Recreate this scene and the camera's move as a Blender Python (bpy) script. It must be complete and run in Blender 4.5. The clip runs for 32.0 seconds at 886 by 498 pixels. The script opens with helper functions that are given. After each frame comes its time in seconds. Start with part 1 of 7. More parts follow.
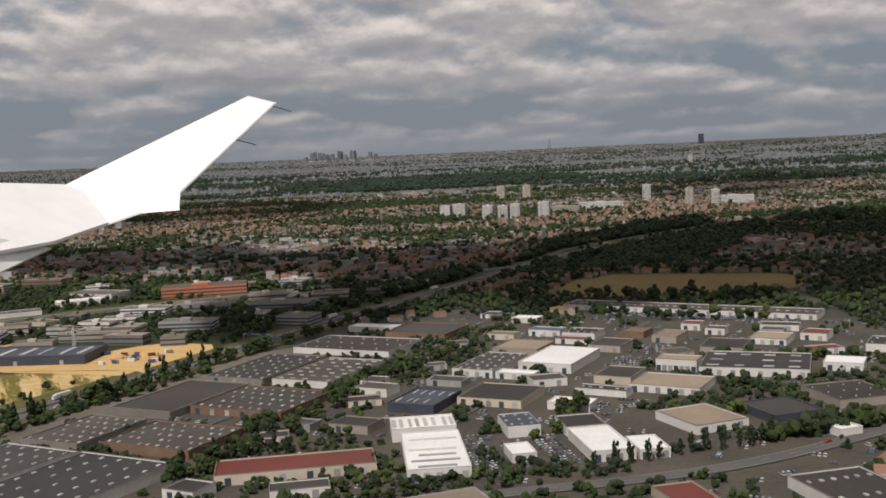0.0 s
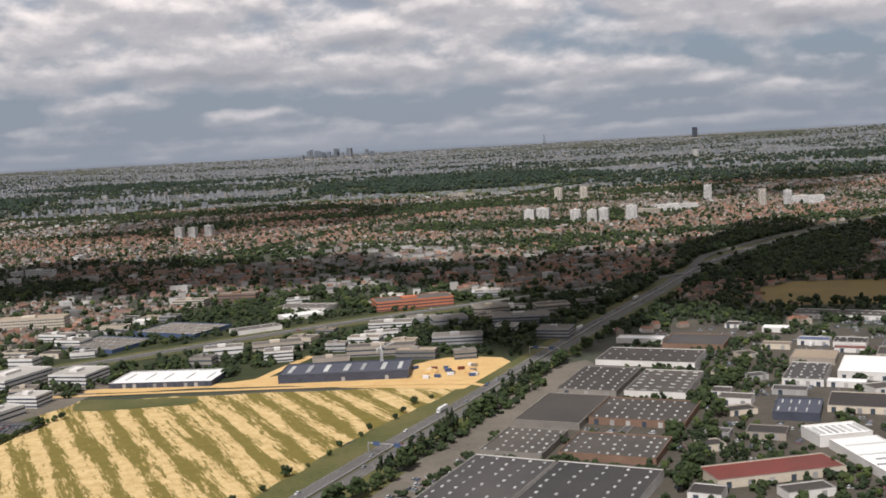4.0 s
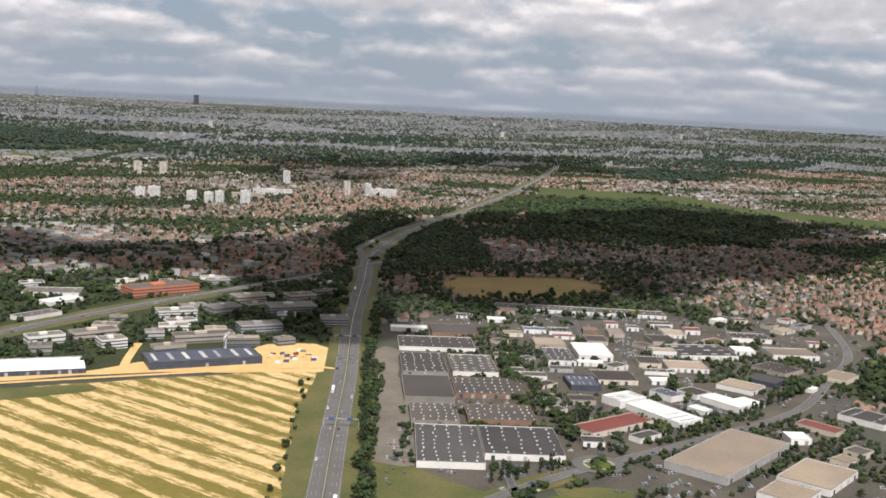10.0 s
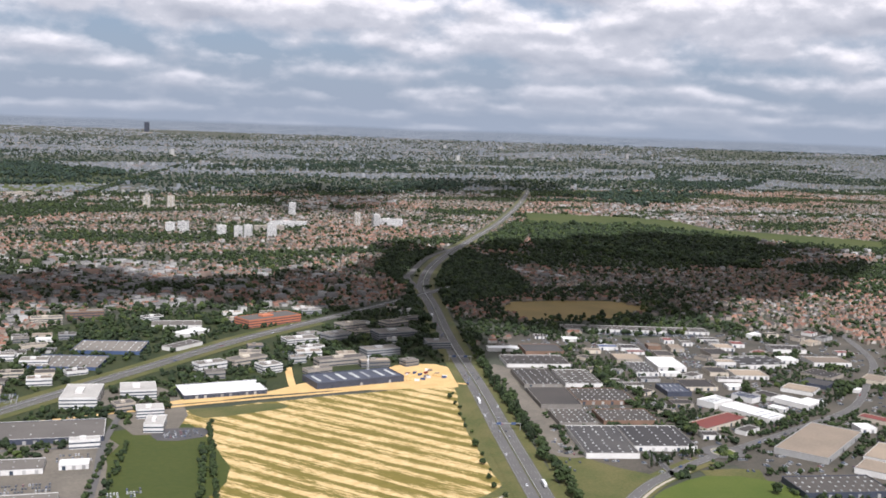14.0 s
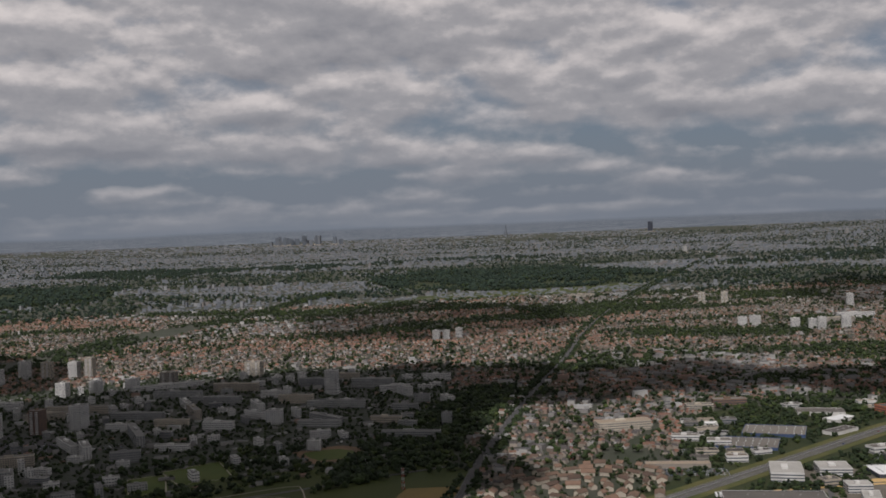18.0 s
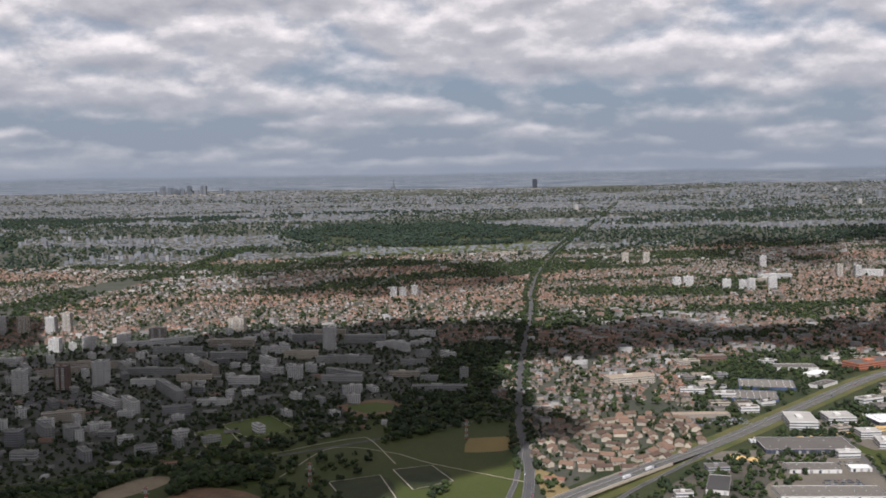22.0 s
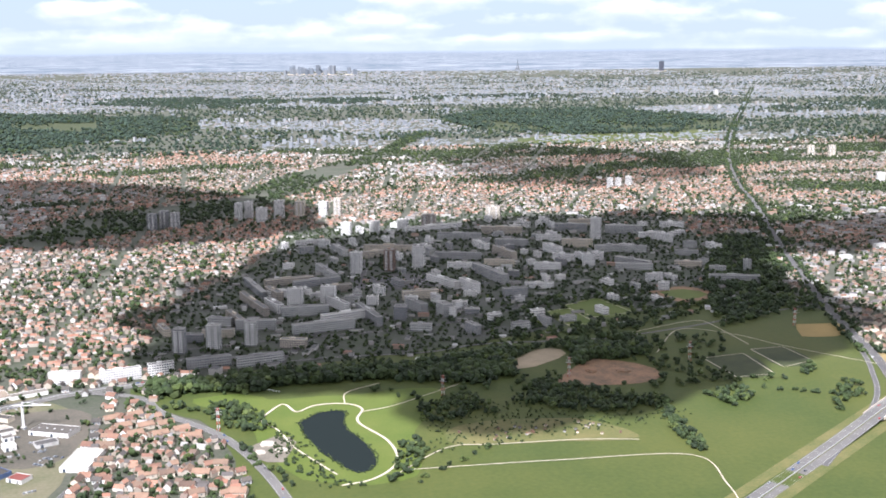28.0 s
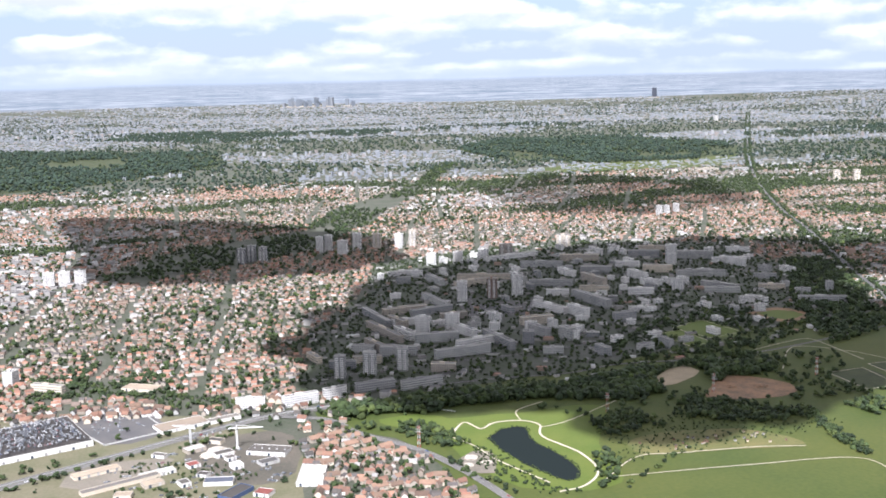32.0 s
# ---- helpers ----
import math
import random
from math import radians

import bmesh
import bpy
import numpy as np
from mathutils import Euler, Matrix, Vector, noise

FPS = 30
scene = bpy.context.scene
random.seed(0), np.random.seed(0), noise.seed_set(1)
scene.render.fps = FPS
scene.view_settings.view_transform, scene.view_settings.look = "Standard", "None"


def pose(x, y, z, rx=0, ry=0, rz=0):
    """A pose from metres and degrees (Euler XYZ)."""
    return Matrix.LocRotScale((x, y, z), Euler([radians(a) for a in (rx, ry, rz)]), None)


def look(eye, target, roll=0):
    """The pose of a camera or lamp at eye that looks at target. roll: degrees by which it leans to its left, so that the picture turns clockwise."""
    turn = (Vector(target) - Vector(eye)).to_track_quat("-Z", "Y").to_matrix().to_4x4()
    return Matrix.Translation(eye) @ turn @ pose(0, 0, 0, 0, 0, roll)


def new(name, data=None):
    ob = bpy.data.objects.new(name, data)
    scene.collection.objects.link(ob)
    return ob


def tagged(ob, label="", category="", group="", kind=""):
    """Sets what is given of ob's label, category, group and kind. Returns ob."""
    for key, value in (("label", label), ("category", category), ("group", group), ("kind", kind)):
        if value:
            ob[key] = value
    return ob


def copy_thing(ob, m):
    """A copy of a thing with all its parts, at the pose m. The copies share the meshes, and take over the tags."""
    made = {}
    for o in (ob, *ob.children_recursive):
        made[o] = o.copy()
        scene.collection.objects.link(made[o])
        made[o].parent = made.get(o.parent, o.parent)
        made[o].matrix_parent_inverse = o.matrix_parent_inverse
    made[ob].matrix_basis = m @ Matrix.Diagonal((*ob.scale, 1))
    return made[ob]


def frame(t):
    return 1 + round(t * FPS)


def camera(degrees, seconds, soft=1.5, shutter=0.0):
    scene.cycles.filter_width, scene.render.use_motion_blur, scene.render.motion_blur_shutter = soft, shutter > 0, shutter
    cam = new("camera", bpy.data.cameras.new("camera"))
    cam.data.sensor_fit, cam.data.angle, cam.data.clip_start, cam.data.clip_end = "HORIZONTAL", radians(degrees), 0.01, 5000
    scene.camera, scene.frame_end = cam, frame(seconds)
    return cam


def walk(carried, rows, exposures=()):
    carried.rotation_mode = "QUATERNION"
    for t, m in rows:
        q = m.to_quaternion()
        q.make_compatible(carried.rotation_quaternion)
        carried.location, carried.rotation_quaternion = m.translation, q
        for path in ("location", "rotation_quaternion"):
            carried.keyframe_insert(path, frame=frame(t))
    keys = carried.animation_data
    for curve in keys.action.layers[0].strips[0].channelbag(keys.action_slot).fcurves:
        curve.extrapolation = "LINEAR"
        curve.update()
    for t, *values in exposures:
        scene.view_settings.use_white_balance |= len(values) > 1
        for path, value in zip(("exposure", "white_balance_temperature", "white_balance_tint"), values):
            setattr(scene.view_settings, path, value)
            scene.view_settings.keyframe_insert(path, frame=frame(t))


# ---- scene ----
cam = camera(45.9, 32.0, soft=1.75)
PATH = [
    (0, (1.978, -3.672, 54.948), (1.964, -1.68, 54.768), -2.5),
    (0.5, (-10.772, -6.466, 56.845), (-10.75, -4.47, 56.722), -3.2),
    (1, (-23.368, -9.807, 58.641), (-23.347, -7.811, 58.516), -4.1),
    (1.5, (-36.055, -13.899, 60.128), (-35.957, -11.909, 59.956), -4.0),
    (2, (-47.524, -17.761, 62.148), (-47.494, -15.769, 61.974), -4.2),
    (2.5, (-59.93, -20.993, 64.303), (-59.895, -19.007, 64.064), -3.3),
    (3, (-71.48, -24.158, 66.616), (-71.437, -22.173, 66.373), -2.5),
    (3.5, (-84.009, -27.984, 68.884), (-83.977, -25.996, 68.669), -2.7),
    (4, (-95.414, -31.029, 70.983), (-95.382, -29.039, 70.789), -3.2),
    (4.5, (-106.904, -34.543, 72.884), (-106.828, -32.552, 72.706), -3.5),
    (6.5, (-154.645, -53.068, 84.163), (-154.529, -51.089, 83.897), -1.8),
    (7, (-166.469, -56.552, 86.172), (-166.285, -54.58, 85.895), -0.9),
    (7.5, (-177.702, -58.742, 88.536), (-177.328, -56.797, 88.258), -0.5),
    (8, (-188.971, -61.34, 90.809), (-188.455, -59.42, 90.589), 0.8),
    (8.5, (-200.338, -64.212, 92.663), (-199.72, -62.317, 92.504), 0.8),
    (9, (-213.618, -67.003, 94.441), (-212.959, -65.131, 94.193), 0.8),
    (9.5, (-225.657, -70.897, 95.198), (-224.928, -69.06, 94.886), 1.5),
    (10, (-235.005, -72.985, 97.94), (-234.022, -71.264, 97.671), 2.9),
    (10.5, (-247.67, -75.666, 97.795), (-246.533, -74.04, 97.541), 2.1),
    (11, (-259.742, -78.515, 99.708), (-258.424, -77.022, 99.527), 3.1),
    (11.5, (-272.689, -81.911, 100.432), (-271.323, -80.476, 100.163), 4.1),
    (12, (-284.478, -84.484, 103.425), (-283.083, -83.1, 103.051), 5.7),
    (12.5, (-296.811, -87.141, 105.738), (-295.403, -85.78, 105.334), 6.2),
    (13, (-309.82, -90.427, 107.393), (-308.433, -89.016, 107.103), 5.5),
    (13.5, (-323.214, -93.783, 109.199), (-321.917, -92.287, 108.914), 4.4),
    (14, (-337.74, -96.44, 110.882), (-336.651, -94.778, 110.655), 2.1),
    (14.1, (-340.74, -97.124, 111.035), (-339.664, -95.453, 110.809), 1.7),
    (14.5, (-353.056, -100.763, 111.885), (-352.319, -98.909, 111.737), -1.3),
    (15, (-366.562, -107.413, 111.494), (-366.378, -105.425, 111.37), -3.1),
    (15.5, (-377.3, -112.444, 112.063), (-377.301, -110.448, 111.948), -2.8),
    (17.5, (-427.435, -124.537, 117.174), (-427.194, -122.552, 117.128), -0.3),
    (18, (-439.76, -126.835, 117.877), (-439.513, -124.851, 117.83), -2.2),
    (18.5, (-452.751, -128.891, 119.538), (-452.339, -126.934, 119.509), -2.0),
    (19, (-466.079, -131.526, 121.232), (-465.714, -129.562, 121.123), -1.4),
    (19.5, (-478.888, -134.843, 121.64), (-478.506, -132.884, 121.515), -0.6),
    (20, (-491.204, -137.605, 122.652), (-490.797, -135.65, 122.535), -1.2),
    (20.5, (-503.42, -139.932, 124.171), (-502.974, -137.985, 124.063), -1.9),
    (21, (-514.57, -142.621, 125.947), (-514.108, -140.679, 125.82), -2.0),
    (21.5, (-525.717, -145.495, 128.186), (-525.252, -143.556, 128.032), -1.8),
    (22, (-537.786, -148.031, 130.143), (-537.294, -146.098, 129.998), -0.9),
    (22.5, (-549.737, -150.399, 132.236), (-549.256, -148.464, 132.086), -1.0),
    (23, (-559.597, -153.699, 134.265), (-559.083, -151.771, 134.121), -0.8),
    (23.5, (-571.571, -155.685, 136.323), (-570.948, -153.789, 136.194), -0.6),
    (24, (-584.077, -158.092, 138.135), (-583.373, -156.224, 138.024), -1.8),
    (24.5, (-596.848, -161.761, 139.924), (-596.113, -159.903, 139.833), -0.8),
    (25, (-611.032, -165.27, 141.747), (-610.375, -163.386, 141.615), -1.4),
    (25.5, (-624.53, -169.231, 143.549), (-623.96, -167.324, 143.353), -0.3),
    (26, (-637.235, -173.173, 145.211), (-636.729, -171.261, 144.919), -0.7),
    (26.5, (-649.934, -176.545, 146.112), (-649.473, -174.626, 145.787), -0.2),
    (28.5, (-697.779, -193.517, 154.388), (-697.501, -191.573, 154.009), -1.1),
    (29, (-709.473, -196.877, 156.169), (-709.205, -194.929, 155.804), -1.5),
    (29.5, (-720.242, -200.73, 156.683), (-719.917, -198.789, 156.323), -1.6),
    (30, (-731.403, -203.114, 157.63), (-730.984, -201.185, 157.312), -1.1),
    (30.5, (-743.379, -205.583, 158.845), (-742.957, -203.652, 158.539), -1.0),
    (31, (-756.088, -208.57, 160.285), (-755.669, -206.637, 159.988), -1.1),
    (31.5, (-767.906, -212.535, 161.277), (-767.539, -210.591, 160.984), -2.2),
    (32, (-779.284, -216.667, 162.541), (-778.936, -214.724, 162.219), -1.4),
]
EXPOSURES = [(0, -0.20, 6670, 14), (1, -0.15, 6670, 14), (3, 0.22, 6480, 15), (4, 0.20, 6400, 15), (6.5, 0.12, 6430, 15), (9, 0.10, 6460, 15), (10, 0.55, 6400, 14), (11, 0.50, 6350, 14), (12, 0.62, 6400, 14), (12.6, 1.0, 6020, 14),
             (13.2, 1.05, 6000, 15), (14.2, 0.47, 5980, 16), (15, 0.10, 6320, 17), (17.5, -0.50, 6320, 15), (19, -0.50, 6320, 15), (19.5, -0.2, 6300, 15), (20, 0.10, 6270, 16), (21, 0.20, 6220, 16), (23, 0.30, 6120, 16), (24.5, 0.30, 6220, 16),
             (25.5, 0.60, 6170, 16), (26.2, 1.10, 6090, 17), (28.5, 1.64, 5840, 16), (30, 1.66, 5840, 16), (32, 1.54, 5860, 16)]
walk(cam, [(t, look(eye, target, roll)) for t, eye, target, roll in PATH], EXPOSURES)

# ---- light ----
SUN_AZ, SUN_EL = radians(202), radians(52)          # compass bearing of the sun, and its height
SUN = Vector((math.sin(SUN_AZ) * math.cos(SUN_EL), math.cos(SUN_AZ) * math.cos(SUN_EL), math.sin(SUN_EL)))


class Nodes:
    """A short way to write node trees."""

    def __init__(self, tree):
        self.tree = tree
        tree.nodes.clear()

    def add(self, kind, **inputs):
        node = self.tree.nodes.new("ShaderNode" + kind)
        for key, value in inputs.items():
            key = key.replace("_", " ")
            if isinstance(value, bpy.types.NodeSocket):
                self.tree.links.new(value, node.inputs[key])
            else:
                node.inputs[key].default_value = value
        return node

    def math(self, operation, a, b=0.0, clamp=False):
        node = self.tree.nodes.new("ShaderNodeMath")
        node.operation, node.use_clamp = operation, clamp
        for slot, value in zip(node.inputs, (a, b)):
            if isinstance(value, bpy.types.NodeSocket):
                self.tree.links.new(value, slot)
            else:
                slot.default_value = value
        return node.outputs[0]

    def mix(self, factor, a, b, blend="MIX"):
        node = self.tree.nodes.new("ShaderNodeMix")
        node.data_type, node.blend_type = "RGBA", blend
        for slot, value in zip((node.inputs[0], node.inputs[6], node.inputs[7]), (factor, a, b)):
            if isinstance(value, bpy.types.NodeSocket):
                self.tree.links.new(value, slot)
            elif isinstance(value, (int, float)):
                slot.default_value = value
            else:
                slot.default_value = (*value, 1)
        return node.outputs[2]

    def ramp(self, factor, stops, constant=False):
        node = self.tree.nodes.new("ShaderNodeValToRGB")
        self.tree.links.new(factor, node.inputs[0])
        while len(node.color_ramp.elements) < len(stops):
            node.color_ramp.elements.new(0.5)
        for element, (place, colour) in zip(node.color_ramp.elements, stops):
            element.position = place
            element.color = (*colour, 1) if not isinstance(colour, float) else (colour, colour, colour, 1)
        if constant:
            node.color_ramp.interpolation = "CONSTANT"
        return node.outputs[0]

    def noise(self, vector, scale, detail=4, rough=0.55):
        return self.add("TexNoise", Vector=vector, Scale=scale, Detail=detail, Roughness=rough).outputs[0]


world = bpy.data.worlds.new("sky")
scene.world = world
world.use_nodes = True
w = Nodes(world.node_tree)
way = w.add("TexCoord").outputs["Generated"]
split = w.add("SeparateXYZ", Vector=way)
sky = w.tree.nodes.new("ShaderNodeTexSky")
sky.sky_type, sky.sun_disc = "NISHITA", False
sky.sun_elevation, sky.sun_rotation = SUN_EL, SUN_AZ
sky.air_density, sky.dust_density = 1.2, 1.5
blue = w.add("VectorMath", Vector=sky.outputs[0])
blue.operation = "SCALE"
blue.inputs["Scale"].default_value = 0.085
# cumulus deck seen from below: a plane of cloud far overhead
up = w.math("ADD", w.math("MAXIMUM", split.outputs[2], 0.0), 0.15)
px, py = w.math("DIVIDE", split.outputs[0], up), w.math("DIVIDE", split.outputs[1], up)
deck = w.add("CombineXYZ", X=px, Y=py, Z=3.7).outputs[0]
higher = w.add("CombineXYZ", X=w.math("MULTIPLY", px, 0.975), Y=w.math("MULTIPLY", py, 0.975), Z=3.7).outputs[0]


def billow(v, aim):
    """Heaped cumulus: broad cells of the deck, with rounded heads that stand up from it."""
    wobble = w.add("TexNoise", Vector=aim, Scale=9.0, Detail=2.0)
    small = w.add("VectorMath", Vector=wobble.outputs["Color"])
    small.operation = "SCALE"
    small.inputs["Scale"].default_value = 0.45
    bent = w.add("VectorMath", Vector=v)
    bent.operation = "ADD"
    w.tree.links.new(small.outputs[0], bent.inputs[1])
    cell = w.tree.nodes.new("ShaderNodeTexVoronoi")
    cell.feature = "SMOOTH_F1"
    w.tree.links.new(bent.outputs[0], cell.inputs["Vector"])
    cell.inputs["Scale"].default_value = 2.0
    cell.inputs["Smoothness"].default_value = 0.55
    heap = w.math("SUBTRACT", 0.80, cell.outputs["Distance"])
    broad = w.noise(bent.outputs[0], 1.0, 3, 0.5)
    heads = w.noise(aim, 21.0, 6, 0.56)
    return w.math("ADD", w.math("ADD", w.math("MULTIPLY", heap, 0.28), w.math("MULTIPLY", broad, 0.60)), w.math("MULTIPLY", heads, 0.30))


flat = w.add("VectorMath", Vector=way)                # heads are broader than they are tall
flat.operation = "MULTIPLY"
flat.inputs[1].default_value = (1.0, 1.0, 1.9)
raised = w.add("VectorMath", Vector=flat.outputs[0])
raised.operation = "ADD"
raised.inputs[1].default_value = (0.0, 0.0, 0.020)
lump, over = billow(deck, flat.outputs[0]), billow(higher, raised.outputs[0])
low = w.math("MULTIPLY", w.math("SUBTRACT", w.math("MINIMUM", split.outputs[2], 0.20), 0.13), 0.95)
open_sky = w.math("MULTIPLY", w.ramp(split.outputs[2], ((0.24, 0.0), (0.34, 1.0), (0.50, 0.0))), -0.10)
shape = w.ramp(w.math("ADD", w.math("ADD", lump, low), open_sky), ((0.375, 0.0), (0.515, 1.0)))
thick = w.math("MULTIPLY", w.math("SUBTRACT", lump, 0.56), -1.1)
tone = w.math("ADD", w.math("MULTIPLY", w.math("SUBTRACT", lump, over), 4.0), w.math("ADD", thick, 0.50), True)
puff = w.ramp(tone, ((0.05, (0.45, 0.46, 0.485)), (0.5, (0.66, 0.65, 0.65)), (0.92, (1.22, 1.14, 1.07))))
heaven = w.mix(shape, w.mix(0.65, blue.outputs[0], (0.245, 0.340, 0.470)), puff)
# haze gathers towards the horizon, and the distance below it is pale
haze = w.ramp(w.math("ADD", w.math("MULTIPLY", split.outputs[2], 2.0), 0.5), ((0.47, 1.0), (0.5, 0.9), (0.56, 0.65), (0.66, 0.25), (0.80, 0.0)))
heaven = w.mix(haze, heaven, (0.36, 0.405, 0.46))
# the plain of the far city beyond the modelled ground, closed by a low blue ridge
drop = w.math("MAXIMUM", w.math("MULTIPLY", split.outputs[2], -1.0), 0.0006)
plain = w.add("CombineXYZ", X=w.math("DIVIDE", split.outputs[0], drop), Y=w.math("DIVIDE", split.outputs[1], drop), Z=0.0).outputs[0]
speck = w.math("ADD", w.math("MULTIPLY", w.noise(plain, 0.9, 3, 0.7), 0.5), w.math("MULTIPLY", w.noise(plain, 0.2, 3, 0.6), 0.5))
# haze painted into the backdrop: blue-grey city specks that fade out towards the horizon
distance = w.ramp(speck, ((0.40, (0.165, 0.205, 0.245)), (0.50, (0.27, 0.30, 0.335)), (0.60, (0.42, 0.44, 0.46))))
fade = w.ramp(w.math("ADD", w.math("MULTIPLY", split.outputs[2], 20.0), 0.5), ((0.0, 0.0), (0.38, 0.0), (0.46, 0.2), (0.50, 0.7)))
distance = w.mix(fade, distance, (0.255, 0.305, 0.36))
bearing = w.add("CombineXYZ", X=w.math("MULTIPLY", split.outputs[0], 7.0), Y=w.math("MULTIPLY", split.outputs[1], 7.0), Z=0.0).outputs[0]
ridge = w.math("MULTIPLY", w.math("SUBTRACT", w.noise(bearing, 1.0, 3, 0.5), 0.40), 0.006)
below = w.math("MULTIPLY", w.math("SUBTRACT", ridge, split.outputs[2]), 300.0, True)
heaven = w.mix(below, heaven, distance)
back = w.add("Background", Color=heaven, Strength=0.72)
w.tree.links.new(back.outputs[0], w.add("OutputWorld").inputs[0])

sun = new("sun", bpy.data.lights.new("sun", "SUN"))
sun.data.energy, sun.data.angle, sun.data.color = 4.6, radians(0.55), (1.0, 0.965, 0.91)
sun.matrix_world = look((0, 0, 900), Vector((0, 0, 900)) - SUN)


# ---- materials ----
def material(name, base, other=None, scale=0.3, fine=4.0, rough=0.85, metal=0.0, per=None, bump=0.0):
    """Two-scale mottling between base and other. per: 'island' or 'object' adds variation piece by piece."""
    m = bpy.data.materials.new(name)
    m.use_nodes = True
    n = Nodes(m.node_tree)
    place = n.add("NewGeometry").outputs["Position"]
    other = other or tuple(c * 0.72 for c in base)
    broad, small = n.noise(place, scale, 4), n.noise(place, fine, 3)
    both = n.math("ADD", n.math("MULTIPLY", broad, 0.6), n.math("MULTIPLY", small, 0.4))
    if isinstance(per, (tuple, list)):
        rand = n.add("NewGeometry").outputs["Random Per Island"]
        colour = n.ramp(rand, per, True)
        colour = n.mix(n.ramp(both, ((0.35, 0.0), (0.65, 0.35))), colour, tuple(c * 0.5 for c in other))
    else:
        colour = n.mix(n.ramp(both, ((0.36, 0.0), (0.64, 1.0))), base, other)
        if per:
            rand = n.add("NewGeometry").outputs["Random Per Island"] if per == "island" else n.add("ObjectInfo").outputs["Random"]
            colour = n.mix(1.0, colour, n.ramp(rand, ((0.0, (0.52, 0.52, 0.54)), (1.0, (1.0, 1.0, 0.97)))), "MULTIPLY")
    shader = n.add("BsdfPrincipled", Base_Color=colour, Roughness=rough, Metallic=metal)
    shader.inputs["Specular IOR Level"].default_value = 0.25
    if bump:
        n.tree.links.new(n.add("Bump", Height=small, Strength=bump, Distance=0.2).outputs[0], shader.inputs["Normal"])
    n.tree.links.new(shader.outputs[0], n.add("OutputMaterial").inputs[0])
    return m


GROUND = material("suburban_ground", (0.028, 0.037, 0.020), (0.064, 0.062, 0.050), 0.03, 0.6)
GRASS = material("meadow_grass", (0.028, 0.043, 0.007), (0.050, 0.058, 0.011), 0.02, 0.5, bump=0.3)
LAWN = material("mown_lawn", (0.046, 0.070, 0.009), (0.070, 0.087, 0.015), 0.05, 1.2)
STRAW_VERGE = material("dry_straw_verge", (0.22, 0.16, 0.075), (0.13, 0.105, 0.045), 0.15, 1.5)
ROUGH_GRASS = material("rough_grass", (0.048, 0.060, 0.015), (0.102, 0.090, 0.034), 0.06, 0.9, bump=0.5)
DARK_GRASS = material("scrub", (0.015, 0.024, 0.008), (0.036, 0.042, 0.014), 0.07, 0.9, bump=0.6)
ASPHALT = material("asphalt", (0.051, 0.051, 0.054), (0.081, 0.076, 0.073), 0.08, 2.0)
MOTORWAY = material("worn_motorway_asphalt", (0.076, 0.073, 0.071), (0.108, 0.103, 0.098), 0.05, 3.0)
CONCRETE = material("concrete_yard", (0.088, 0.076, 0.060), (0.042, 0.040, 0.032), 0.045, 0.8)
PALE_PATH = material("pale_gravel", (0.37, 0.33, 0.26), (0.28, 0.25, 0.20), 0.2, 3)
SAND = material("bare_sand", (0.52, 0.36, 0.16), (0.42, 0.27, 0.11), 0.1, 1.0)
RED_EARTH = material("red_earth", (0.20, 0.115, 0.065), (0.085, 0.062, 0.04), 0.11, 0.7, bump=0.6)
PAINT_WHITE = material("worn_road_paint", (0.30, 0.30, 0.285), (0.18, 0.18, 0.17), 0.5, 5)
BITUMEN = material("dark_bitumen_roof", (0.047, 0.045, 0.047), (0.07, 0.066, 0.064), 0.05, 1.5, per="object")
GREY_ROOF = material("grey_gravel_roof", (0.083, 0.073, 0.065), (0.054, 0.050, 0.047), 0.06, 1.2, per="object")
LIGHT_ROOF = material("light_grey_membrane_roof", (0.175, 0.158, 0.14), (0.13, 0.118, 0.105), 0.06, 1.2, per="object")
PALE_YARD = material("pale_concrete_yard", (0.150, 0.131, 0.106), (0.088, 0.079, 0.064), 0.06, 0.8)
FLATS_ROOF = material("grey_gravel_flat_roof", (0.21, 0.205, 0.196), (0.15, 0.146, 0.14), 0.06, 1.2, per="object")
BROWN_ROOF = material("brown_tile_roof", (0.165, 0.108, 0.078), (0.115, 0.08, 0.06), 0.2, 2.0, per="object")
WHITE_ROOF = material("white_sheet_roof", (0.70, 0.70, 0.69), (0.57, 0.57, 0.555), 0.1, 1.0, 0.5)
PALE_ROOF = material("pale_ballast_roof", (0.36, 0.345, 0.315), (0.26, 0.25, 0.23), 0.08, 1.2)
TAN_ROOF = material("tan_gravel_roof", (0.30, 0.24, 0.18), (0.22, 0.18, 0.14), 0.07, 1.0, per="object")
RED_ROOF = material("red_sheet_roof", (0.155, 0.036, 0.028), (0.105, 0.034, 0.028), 0.15, 1.5, 0.6)
BLUE_METAL = material("blue_cladding", (0.06, 0.09, 0.17), None, 0.3, 3, 0.5)
NAVY_METAL = material("dark_slate_cladding", (0.055, 0.062, 0.085), (0.04, 0.045, 0.06), 0.3, 3, 0.5)
WALL_WHITE = material("white_render", (0.58, 0.57, 0.545), (0.46, 0.445, 0.42), 0.15, 1.5)
WALL_CREAM = material("cream_render", (0.52, 0.46, 0.38), (0.42, 0.37, 0.30), 0.15, 1.5, per="object")
WALL_DULL = material("weathered_grey_cladding", (0.27, 0.25, 0.225), (0.20, 0.185, 0.165), 0.15, 1.5, 0.6, per="object")
WALL_GREY = material("grey_concrete", (0.40, 0.395, 0.385), (0.30, 0.295, 0.285), 0.15, 1.5, per="object")
